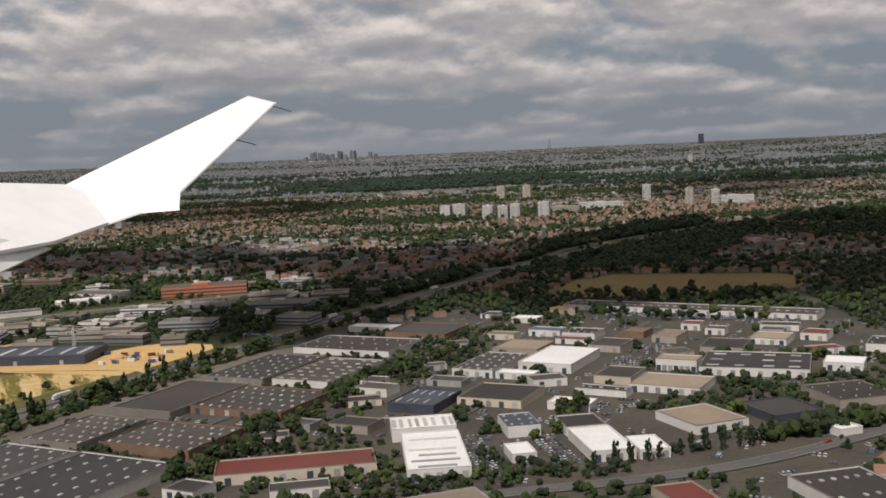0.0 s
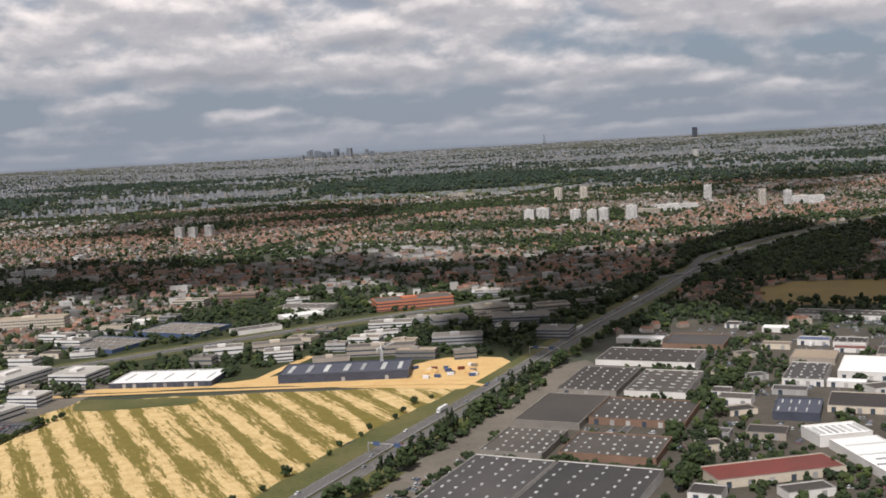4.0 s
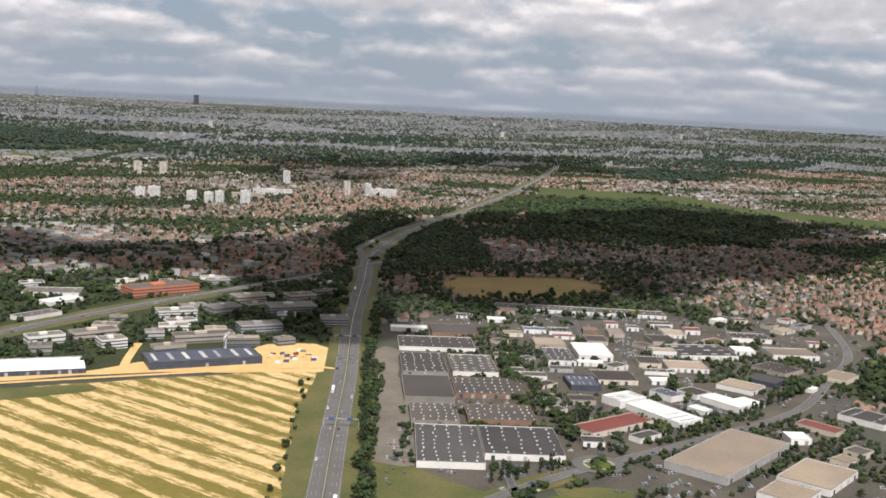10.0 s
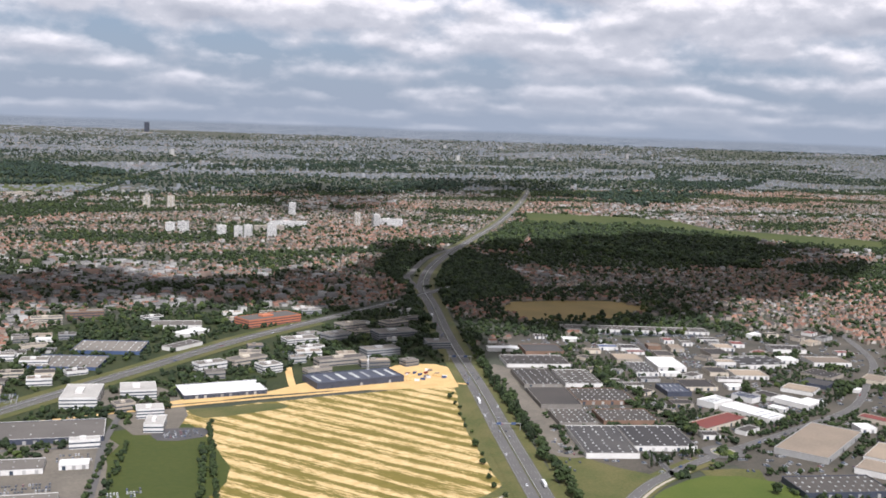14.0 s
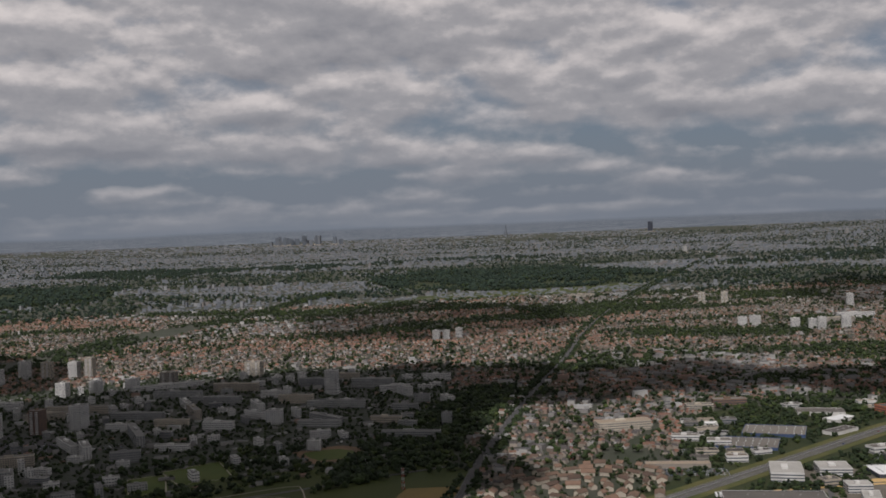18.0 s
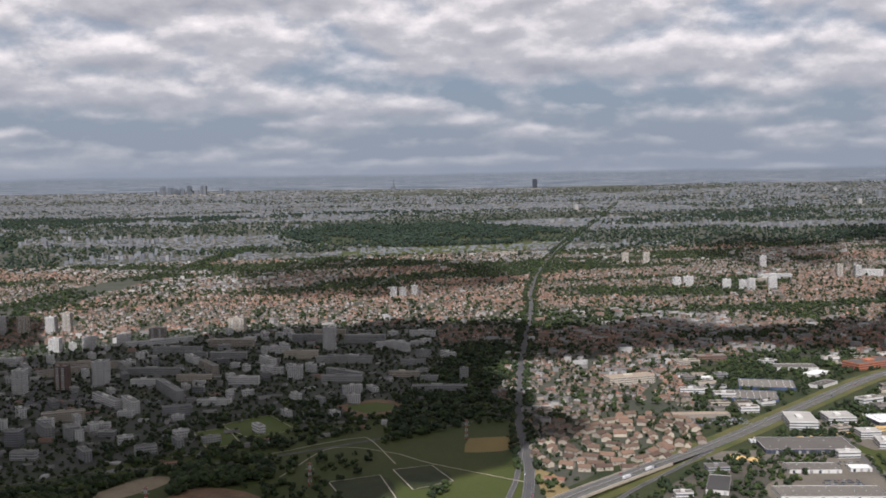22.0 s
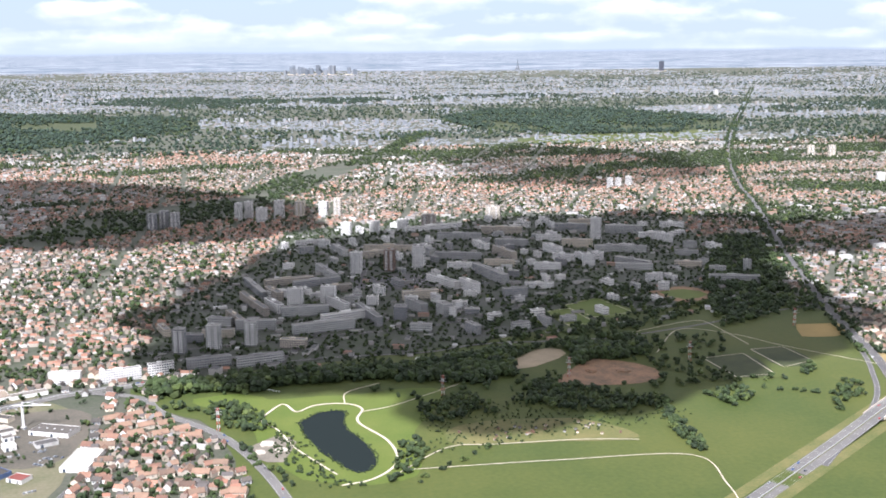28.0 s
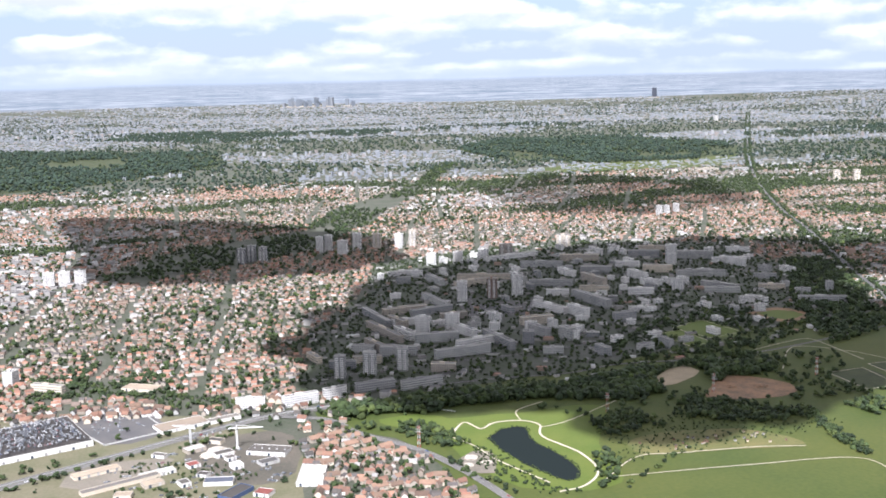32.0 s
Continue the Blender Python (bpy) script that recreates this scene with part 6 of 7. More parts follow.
for zone, roofs, words in ((red_zone, RED_ROOFS, "small rendered houses with clay tile roofs"), (~red_zone, DARK_ROOFS, "small houses with slate and brown roofs")):
    tagged(new("suburb_houses", gables("suburb_houses", hx[is_house][zone], hy[is_house][zone], *(q[zone] for q in shape), [HOUSE_WALL, roofs])), words, "houses", kind="stuff")
n = is_block.sum()
tagged(new("suburb_blocks", cubes("suburb_blocks", hx[is_block], hy[is_block], 3.6 + 6.5 * rng.random(n) ** 2, 3.2 + 2.4 * rng.random(n), 1.8 + 2.6 * rng.random(n) ** 3, ht[is_block], [BLOCK_WALL, BLOCK_ROOF])),
       "flat-roofed blocks and shops among houses", "buildings", kind="stuff")
wood("garden_trees", "garden and street trees among houses", hx[is_tree], hy[is_tree], 2.5, 3)
keep = is_house & (rng.random(hx.size) < np.where((hx < -690) & (hy < 760), 0.45, 0.8))
wood("garden_bushes", "hedges and small trees beside houses", hx[keep] + rng.uniform(-3, 3, keep.sum()), hy[keep] + rng.uniform(-3, 3, keep.sum()), 1.7, 2)

# garages, shops and low annexes in the courts of the estate
cx, cy = scatter(ESTATE, 12.0, 0.6)
ok = off_roads(cx, cy) & clear(cx, cy, 2.6)
cx, cy = cx[ok], cy[ok]
n = cx.size
tagged(new("low_annexes", cubes("low_annexes", cx, cy, 2.5 + 6.0 * rng.random(n) ** 2, 1.8 + 1.6 * rng.random(n), 0.8 + 1.8 * rng.random(n) ** 2, rng.choice([-0.3, 1.27, 0.2], n), [BLOCK_WALL, BLOCK_ROOF])),
       "low garages, shops and annexes between apartment blocks", "buildings", kind="stuff")

# ---- the far city ----
N = 120000
fy = 1450 + (4850 - 1450) * rng.random(N) ** 0.85
fx = rng.uniform(-0.62, 2.3, N) * fy - 200
ok = (fx < 4500)
for poly in (HILL_FOREST, WEST_FOREST, GREEN_BELT):
    ok &= ~inside(fx, fy, poly)
dense = value_noise(fx / 2.4, fy, 190, 11) * 0.65 + value_noise(fx / 1.5, fy, 70, 12) * 0.35
ok &= dense + rng.uniform(-0.12, 0.12, N) + np.interp(fy, (1450, 2900, 3500), (-0.06, -0.05, 0.10)) > 0.46
fx, fy = fx[ok], fy[ok]
n = fx.size
grow = 0.55 + fy / 5200
tall = rng.random(n)
tower = (tall > 0.90) & (value_noise(fx / 2.0, fy, 230, 17) > 0.66) & (fy < 3800)
high = (1.1 + 1.5 * rng.random(n)) * grow + tower * rng.uniform(3, 8, n)
wide = np.where(tower, 7, 3.4 + 10 * rng.random(n) ** 3) * grow
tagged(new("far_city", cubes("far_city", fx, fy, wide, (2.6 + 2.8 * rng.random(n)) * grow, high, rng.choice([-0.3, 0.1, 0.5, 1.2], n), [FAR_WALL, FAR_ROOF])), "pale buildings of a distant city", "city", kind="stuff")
N = 46000
gy = 1400 + 3000 * rng.random(N) ** 1.1
gx = rng.uniform(-0.62, 1.9, N) * gy - 200
ok = (gx < 4500) & (value_noise(gx / 2.4, gy, 190, 11) * 0.65 + value_noise(gx / 1.5, gy, 70, 12) * 0.35 < 0.58)
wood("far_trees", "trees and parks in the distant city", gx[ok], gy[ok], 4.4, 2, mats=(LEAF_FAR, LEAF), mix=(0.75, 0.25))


def skyscraper(name, x, y, wide, deep, high, turn, wall, label):
    ob = tagged(new(name), label, "tower")
    ob.matrix_world = pose(x, y, float(rise(x, y)), 0, 0, turn)
    a, b = wide / 2, deep / 2
    part("shaft", boxes("shaft", wall, (-a, -b, 0, a, b, high)), ob)
    part("crown_band", boxes("crown_band", wall, (-a * 0.9, -b * 0.9, high, a * 0.9, b * 0.9, high * 1.02)), ob)
    part("base", boxes("base", WALL_CREAM, (-a * 2.2, -b * 1.8, 0, a * 2.2, b * 1.8, high * 0.08)), ob)
    return ob


skyscraper("dark_office_tower", 1094, 4500, 22, 14, 46, -20, DARK_TOWER, "lone dark glass skyscraper over a distant city")
for i in range(26):
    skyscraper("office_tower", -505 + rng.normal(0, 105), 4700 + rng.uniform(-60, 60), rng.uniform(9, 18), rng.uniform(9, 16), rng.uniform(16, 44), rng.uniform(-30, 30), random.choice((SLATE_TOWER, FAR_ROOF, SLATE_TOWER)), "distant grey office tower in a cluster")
for i in range(34):
    a, d = rng.uniform(0.1, 0.75), rng.uniform(3000, 4300)
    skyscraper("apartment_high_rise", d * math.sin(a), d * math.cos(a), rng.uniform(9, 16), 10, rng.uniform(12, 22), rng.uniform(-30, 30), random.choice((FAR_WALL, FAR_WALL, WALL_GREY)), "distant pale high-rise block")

# lattice tower far away in the city
V, F = [], []
prof = [(0, 11), (7, 7.2), (14, 4.8), (26, 2.4), (38, 1.2), (50, 0.4)]
for z, r in prof:
    for sx, sy in ((-1, -1), (1, -1), (1, 1), (-1, 1)):
        V.append((sx * r, sy * r, z))
legs = []
for k in range(len(prof) - 1):
    for i in range(4):
        a, b = Vector(V[4 * k + i]), Vector(V[4 * k + 4 + i])
        legs.append((a, b, 1.0 - 0.16 * k))
LV, LF = [], []
for a, b, r in legs:
    q = (b - a).to_track_quat("Z", "Y")
    k = len(LV)
    for p in (a, b):
        LV += [p + q @ Vector((r * cx, r * cy, 0)) for cx, cy in ((-1, -1), (1, -1), (1, 1), (-1, 1))]
    LF += [(k + i, k + (i + 1) % 4, k + 4 + (i + 1) % 4, k + 4 + i) for i in range(4)]
lattice = tagged(new("lattice_tower"), "tall tapering iron lattice tower in the distance", "tower")
lattice.location = (468, 4737, float(rise(468, 4737)))
# legs take the haze-tinted colour of the far roofs
part("leg_frame", mesh_from("leg_frame", LV, LF, FAR_ROOF), lattice)
for z, r in ((7, 8), (14, 5.6), (38, 2)):
    part("platform", boxes("platform", GREY_ROOF, (-r, -r, z, r, r, z + 1.2)), lattice)

# ---- clouds overhead, whose shade lies on the town ----
LIFT = 650.0
SHADES = [
    [(-768, 400), (-700, 560), (-650, 640), (-512, 712), (-361, 720), (-262, 680), (-340, 520), (-366, 350), (-470, 268), (-520, 226), (-600, 226), (-650, 268), (-736, 330)],
    [(-999, 1131), (-807, 1008), (-660, 819), (-664, 730), (-779, 656), (-915, 700)],
    [(-360, 640), (-157, 660), (-73, 580), (48, 610), (157, 763), (330, 720), (500, 735), (600, 640), (510, 490), (300, 392), (40, 362), (-16, 366), (-36, 338), (-64, 345), (-66, 395), (-44, 470), (-120, 548), (-190, 540), (-340, 540)],
    [(-444, 1277), (-311, 1458), (-111, 1317), (-160, 1000), (-344, 940), (-447, 1003)],
    [(586, 1411), (885, 1867), (1178, 1733), (851, 1309), (666, 1264)],
    [(229, 1303), (507, 1695), (559, 1453), (321, 1054), (226, 1122)],
]
ball = bmesh.new()
bmesh.ops.create_icosphere(ball, subdivisions=2, radius=1.0)
BV = np.array([v.co[:] for v in ball.verts])
BF = np.array([[v.index for v in f.verts] for f in ball.faces])
ball.free()
for shade in SHADES:
    vapour = THIN_CLOUD if shade[0] in ((586, 1411), (229, 1303), (-444, 1277)) else VEIL_CLOUD if shade[0] == (-360, 640) else CLOUD
    gap = 27.0 if vapour is CLOUD else 34.0
    x, y = scatter(shade, gap)
    n = x.size
    r = rng.uniform(24, 36, n)
    v = BV[None] * (1 + rng.uniform(-0.12, 0.12, (n, len(BV), 1))) * np.stack((r, r, r * 0.55), -1)[:, None, :]
    lift = LIFT + rng.uniform(0, 25, n)
    c = np.stack((x + SUN.x / SUN.z * lift, y + SUN.y / SUN.z * lift, lift), -1)
    v = v + c[:, None, :]
    loops = (BF[None] + (np.arange(n) * len(BV))[:, None, None]).ravel()
    me = big_mesh("cloud", v.reshape(-1, 3), np.full(n * len(BF), 3), loops, [vapour], np.zeros(n * len(BF), int))
    tagged(new("cloud", me), "flat-based white cumulus cloud high over the town", "cloud", "cumulus clouds")


# ---- houses near the path ----
def house(wide, deep, high, rise, wall, roof, label):
    ob = tagged(new("house"), label, "house", "houses near the highway")
    a, b, o = wide / 2, deep / 2, 0.16
    V = [(-a, -b, 0), (a, -b, 0), (a, b, 0), (-a, b, 0), (-a, -b, high), (a, -b, high), (a, b, high), (-a, b, high), (-a, 0, high + rise), (a, 0, high + rise)]
    part("wall", mesh_from("wall", V, [(0, 1, 5, 4), (2, 3, 7, 6), (1, 2, 6, 9, 5), (3, 0, 4, 8, 7)], wall), ob)
    s = rise / b
    R = []
    for dz in (0.02, 0.16):
        R += [(-a - o, -b - o, high - o * s + dz), (a + o, -b - o, high - o * s + dz), (a + o, 0, high + rise + dz), (-a - o, 0, high + rise + dz), (a + o, b + o, high - o * s + dz), (-a - o, b + o, high - o * s + dz)]
    F = [(0, 3, 2, 1), (3, 5, 4, 2), (6, 7, 8, 9), (9, 8, 10, 11), (0, 1, 7, 6), (4, 5, 11, 10), (1, 2, 8, 7), (2, 4, 10, 8), (5, 3, 9, 11), (3, 0, 6, 9)]
    top = part("roof", mesh_from("roof", R, F, roof), ob)
    part("chimney", boxes("chimney", WALL_BROWN, (a * 0.4, -0.14, high + rise * 0.6, a * 0.4 + 0.28, 0.14, high + rise + 0.45)), top)
    for s in (-1,):
        for f in (-0.5, 0.5):
            part("window", boxes("window", GLASS, (a * f - 0.24, min(s * b, s * (b + 0.03)), high * 0.45, a * f + 0.24, max(s * b, s * (b + 0.03)), high * 0.45 + 0.5)), ob)
    part("door", boxes("door", WALL_BROWN, (-0.17, -b - 0.03, 0, 0.17, -b, 0.72)), ob)
    ob.location = (0, 0, -60)
    return ob


HOUSES = [house(3.6, 2.8, 1.4, 1.2, WALL_CREAM, TILE, "cream house with a clay tile roof"), house(4.6, 3.0, 1.7, 1.3, WALL_WHITE, TILE, "white house with an orange tile roof"),
          house(3.2, 2.8, 1.5, 1.1, WALL_CREAM, WALL_BROWN, "small house with a brown roof"), house(5.4, 3.2, 1.8, 1.2, WALL_CREAM, BROWN_ROOF, "long rendered house with tiled roof"),
          house(3.4, 2.6, 1.5, 1.1, WALL_GREY, GREY_ROOF, "pale house with a slate grey roof")]
VILLA = house(6.4, 4.6, 1.7, 1.2, WALL_CREAM, WALL_BROWN, "large villa with a broad brown roof")
TERRACE = house(7.4, 4.2, 1.7, 0.8, WALL_CREAM, BROWN_ROOF, "terrace house with a low brown roof")
spots = []
for x, y, t in NEAR_HOUSES:
    spots.append((random.choice(HOUSES), x, y, t + random.uniform(-0.2, 0.2)))
for i in range(34):                                   # houses between the park road and the lanes
    spots.append((random.choice(HOUSES[2:] + HOUSES[4:] + HOUSES[:1] + [VILLA]), -742 + (i % 7) * 6.6 + random.uniform(-2, 2), 152 + (i // 7) * 9.5 + random.uniform(-2.5, 2.5), random.choice((0.3, -0.2, 1.4))))
for x, y in ((-758, 246), (-749, 249), (-741, 245), (-752, 236), (-743, 235), (-735, 236), (-728, 228), (-746, 226), (-736, 224), (-723, 219)):
    spots.append((VILLA, x, y, 0.4))
for ring_r, count in ((0.95, 26), (0.78, 22), (0.60, 17), (0.40, 11), (0.18, 5)):   # curved rows of terraces
    for i in range(count):
        a = i * math.tau / count + ring_r
        x, y = -334 + 48 * ring_r * math.cos(a) + 12 * ring_r * math.sin(a), 312 + 46 * ring_r * math.sin(a) + 10 * ring_r * math.cos(a)
        if bool(inside(np.array([x]), np.array([y]), TAN_ESTATE)[0]):
            spots.append((random.choice((TERRACE, TERRACE, HOUSES[3], HOUSES[2], VILLA)), x + random.uniform(-2.2, 2.2), y + random.uniform(-2.2, 2.2), a + math.pi / 2 + random.uniform(-0.3, 0.3)))
used = set()
for kind, x, y, t in spots:
    ob = kind if kind not in used else copy_thing(kind, pose(0, 0, 0))
    used.add(kind)
    ob.matrix_world = pose(x, y, 0, 0, 0, math.degrees(t))


# ---- vehicles ----
def profile(name, mat, points, half):
    """A side outline drawn out to both sides."""
    n = len(points)
    V = [(x, s * half, z) for s in (-1, 1) for x, z in points]
    F = [tuple(range(n)), tuple(range(2 * n - 1, n - 1, -1))] + [(i, n + i, n + (i + 1) % n, (i + 1) % n) for i in range(n)]
    return mesh_from(name, V, F, mat)


def wheel_mesh(r, w):
    V = [(r * math.cos(i * math.tau / 10), s * w, r * math.sin(i * math.tau / 10)) for s in (-0.5, 0.5) for i in range(10)]
    F = [tuple(range(10)), tuple(range(19, 9, -1))] + [(i, 10 + i, 10 + (i + 1) % 10, (i + 1) % 10) for i in range(10)]
    return mesh_from("wheel", V, F, TYRE)


WHEEL = wheel_mesh(0.12, 0.09)


def car(paint, label):
    ob = tagged(new("car"), label, "car", "cars on the roads")
    part("body", profile("body", paint, [(-0.78, 0.1), (0.78, 0.1), (0.8, 0.26), (0.45, 0.32), (-0.7, 0.34), (-0.8, 0.28)], 0.31), ob)
    part("cabin", profile("cabin", GLASS, [(-0.66, 0.34), (0.4, 0.325), (0.18, 0.5), (-0.5, 0.51)], 0.27), ob)
    part("roof_panel", boxes("roof_panel", paint, (-0.48, -0.26, 0.505, 0.16, 0.26, 0.53)), ob)
    for x in (-0.5, 0.5):
        for y in (-0.27, 0.27):
            part("wheel", WHEEL, ob, m=Matrix.Translation((x, y, 0.12)))
    return ob


PAINTS = [material("white_car_paint", (0.65, 0.65, 0.65), None, 1, 8, 0.3), material("black_car_paint", (0.03, 0.03, 0.033), None, 1, 8, 0.3), material("silver_car_paint", (0.35, 0.36, 0.37), None, 1, 8, 0.3, 0.4),
          material("red_car_paint", (0.30, 0.03, 0.025), None, 1, 8, 0.3), material("blue_car_paint", (0.04, 0.08, 0.2), None, 1, 8, 0.3)]
CARS = [car(m, f"{c} hatchback driving on tarmac") for m, c in zip(PAINTS, ("white", "black", "silver grey", "dark red", "dark blue"))]


def lorry(label):
    ob = tagged(new("lorry"), label, "lorry", "lorries")
    part("trailer_box", boxes("trailer_box", TRAILER, (-2.6, -0.45, 0.4, 2.0, 0.45, 1.4)), ob)
    part("cab", profile("cab", TRAILER, [(2.1, 0.2), (2.9, 0.2), (2.9, 0.7), (2.75, 1.15), (2.1, 1.2)], 0.43), ob)
    part("windscreen", boxes("windscreen", GLASS, (2.80, -0.38, 0.72, 2.87, 0.38, 1.02)), ob)
    part("chassis", boxes("chassis", TYRE, (-2.5, -0.3, 0.25, 2.6, 0.3, 0.39)), ob)
    for x in (-2.0, -1.55, 1.3, 2.45):
        for y in (-0.36, 0.36):
            part("wheel", LORRY_WHEEL, ob, m=Matrix.Translation((x, y, 0.18)))
    return ob


def trailer(label):
    ob = tagged(new("trailer"), label, "trailer", "parked trailers")
    part("box", boxes("box", TRAILER, (-2.3, -0.45, 0.4, 2.3, 0.45, 1.42)), ob)
    part("chassis", boxes("chassis", TYRE, (-2.2, -0.3, 0.25, 2.2, 0.3, 0.39)), ob)
    for x in (-1.8, -1.35):
        for y in (-0.36, 0.36):
            part("wheel", LORRY_WHEEL, ob, m=Matrix.Translation((x, y, 0.18)))
    part("landing_leg", boxes("landing_leg", TYRE, (1.2, -0.25, 0, 1.3, 0.25, 0.3)), ob)
    return ob


LORRY_WHEEL = wheel_mesh(0.18, 0.12)
LORRY, TRAILER_THING = lorry("white articulated lorry on a highway"), trailer("white box trailer parked in a yard")
used = set()


def put(kind, x, y, z, turn):
    ob = kind if kind not in used else copy_thing(kind, pose(0, 0, 0))
    used.add(kind)
    ob.matrix_world = pose(x, y, z, 0, 0, turn)
    return ob


def drive(points, offs, count, kinds, z, span=(0.1, 0.9)):
    line = smooth_line(points, 2.0)
    for i in range(count):
        k = int(len(line) * random.uniform(*span))
        k = min(max(k, 1), len(line) - 2)
        d = (line[k + 1] - line[k - 1]).normalized()
        off = random.choice(offs)
        p = line[k] + Vector((d.y, -d.x, 0)) * off
        put(random.choice(kinds), p.x, p.y, p.z + z, math.degrees(math.atan2(d.y, d.x)) + (0 if off > 0 else 180))


drive(MOTORWAY_LINE, (-3.5, -2.4, -1.2, 1.2, 2.4, 3.5), 34, CARS, 0.24, (0.06, 0.36))
drive(HIGHWAY_LINE, (-3.0, -2.0, 2.0, 3.0), 22, CARS, 0.32, (0.15, 0.85))
drive(AVENUE_LINE, (-2.0, 2.0), 12, CARS, 0.24, (0.02, 0.25))
drive(CURVE_LINE, (-1.0, 1.0), 8, CARS, 0.24)
drive(WEST_LINE, (-2.2, 2.2), 12, CARS, 0.24)
drive(PARK_ROAD_LINE, (-1.0, 1.0), 8, CARS, 0.3)
drive(HIGHWAY_LINE, (2.6,), 4, [LORRY], 0.32, (0.35, 0.6))
drive(MOTORWAY_LINE, (3.2, -3.2), 4, [LORRY], 0.24, (0.1, 0.3))
for a, b, count in (((-362, 216), (-399, 172), 10), ((-353, 203), (-384, 165), 9), ((-346, 196), (-372, 163), 8)):   # lorry park
    for i in range(count):
        f = (i + random.uniform(-0.2, 0.2)) / count
        put(TRAILER_THING, a[0] + (b[0] - a[0]) * f, a[1] + (b[1] - a[1]) * f, 0.13, -42)
for i in range(20):                                      # trailers behind the depot
    put(TRAILER_THING, -277 + i * 1.55, 290 - i * 0.40, 0.12, 74)
for i in range(9):
    put(TRAILER_THING, -30 + i * 11.5, 343.5 - i * 0.1 - i * 6.9 * 0, 0.12, 60) if i < 2 else put(TRAILER_THING, 55 + i * 6.5, 351 - i * 4.0, 0.12, 60)


def parked(name, label, x, y, turn):
    """A car park's cars in one mesh: bodies with a narrower glazed top."""
    n = x.size
    body = np.array([(-0.78, -0.31, 0.08), (0.78, -0.31, 0.08), (0.78, 0.31, 0.08), (-0.78, 0.31, 0.08), (-0.78, -0.31, 0.33), (0.78, -0.31, 0.30), (0.78, 0.31, 0.30), (-0.78, 0.31, 0.33),
                     (-0.55, -0.25, 0.52), (0.25, -0.25, 0.52), (0.25, 0.25, 0.52), (-0.55, 0.25, 0.52)])
    c, s = np.cos(turn)[:, None], np.sin(turn)[:, None]
    v = np.stack((body[None, :, 0] * c - body[None, :, 1] * s + x[:, None], body[None, :, 0] * s + body[None, :, 1] * c + y[:, None], np.repeat(body[None, :, 2], n, 0)), -1)
    loop = np.array([0, 1, 5, 4, 1, 2, 6, 5, 2, 3, 7, 6, 3, 0, 4, 7, 4, 5, 9, 8, 5, 6, 10, 9, 6, 7, 11, 10, 7, 4, 8, 11, 8, 9, 10, 11])
    me = big_mesh(name, v.reshape(-1, 3), np.full(n * 9, 4), (loop[None] + (np.arange(n) * 12)[:, None]).ravel(), [CAR_PAINT, GLASS], np.tile([0, 0, 0, 0, 1, 1, 1, 1, 0], n))
    return tagged(new(name, me), label, "cars", kind="stuff")


def lot(cx, cy, wide, deep, turn, fill, z=0.0):
    """Bays of a car park."""
    u, v = np.meshgrid(np.arange(-wide / 2, wide / 2, 0.95), np.arange(-deep / 2, deep / 2, 2.9))
    u, v = u.ravel(), v.ravel()
    keep = rng.random(u.size) < fill
    u, v = u[keep], v[keep]
    c, s = math.cos(radians(turn)), math.sin(radians(turn))
    return cx + u * c - v * s, cy + u * s + v * c, np.full(u.size, radians(turn + 90))


lots = [lot(-270, 333, 30, 14, -14, 0.8), lot(5.5, 186, 4, 22, 10, 0.85), lot(19.5, 186, 4, 20, 10, 0.8), lot(12, 190, 5, 5, 10, 0.6), lot(30, 216, 8, 7, -27, 0.6), lot(45, 258, 8, 12, -27, 0.6), lot(85, 262, 12, 8, -25, 0.5), lot(80, 325, 60, 6, -31, 0.8), lot(-20, 282, 5, 18, -25, 0.4), lot(24, 240, 4, 14, -27, 0.5), lot(-120, 362, 14, 8, 0, 0.6), lot(-175, 335, 16, 6, 4, 0.6), lot(-240, 420, 18, 10, -14, 0.5), lot(-255, 370, 16, 12, -20, 0.5), lot(-800, 215, 10, 5, -8, 0.5), lot(-775, 205, 6, 9, -30, 0.5), lot(-608, 492, 40, 20, -14, 0.35), lot(-240, 288, 12, 6, -14, 0.5), lot(-70, 285, 8, 12, -25, 0.3),
        lot(-105, 175, 5, 36, -27, 0.2), lot(-45, 128, 12, 8, 21, 0.3), lot(-808, 268, 14, 5, 26, 0.5), lot(-660, 395, 20, 6, 14, 0.4), lot(-560, 475, 8, 22, -74, 0.4)]
lots += [lot(-275, 222, 16, 6, -14, 0.6), lot(-250, 205, 10, 6, -14, 0.5), lot(-255, 245, 12, 6, -14, 0.5)]
lots.append(lot(55, 275, 9, 9, -27, 0.45))
yx, yy = scatter(INDUSTRY, 6.5, 0.8)
free = clear(yx, yy, 1.6)
for line, reach in FILL_ROADS:
    free &= ~near_line(yx, yy, [p[:2] for p in line], reach)
for x, y in zip(yx[free], yy[free]):                     # short rows of cars beside the sheds
    lots.append(lot(x, y, random.choice((1.0, 2.0, 3.0)), 1.0, random.choice((-27, 63, 10)), 0.75))
yx, yy = scatter([(-855, 160), (-775, 150), (-770, 230), (-800, 258), (-850, 232)], 7.0, 0.7)
free = clear(yx, yy, 1.6)
for x, y in zip(yx[free], yy[free]):
    lots.append(lot(x, y, random.choice((2.0, 4.0)), 1.0, random.choice((-8, 26)), 0.75))
lots.append(lot(-214, 256, 14, 8, -14, 0.5))
lots.append(lot(-852, 294, 22, 22, 26, 0.12))
parked("parked_cars", "cars parked in rows in yards and car parks", *(np.concatenate(q) for q in zip(*lots)))
rx, ry, rt = lot(-889, 275, 42, 38, 24, 0.62)
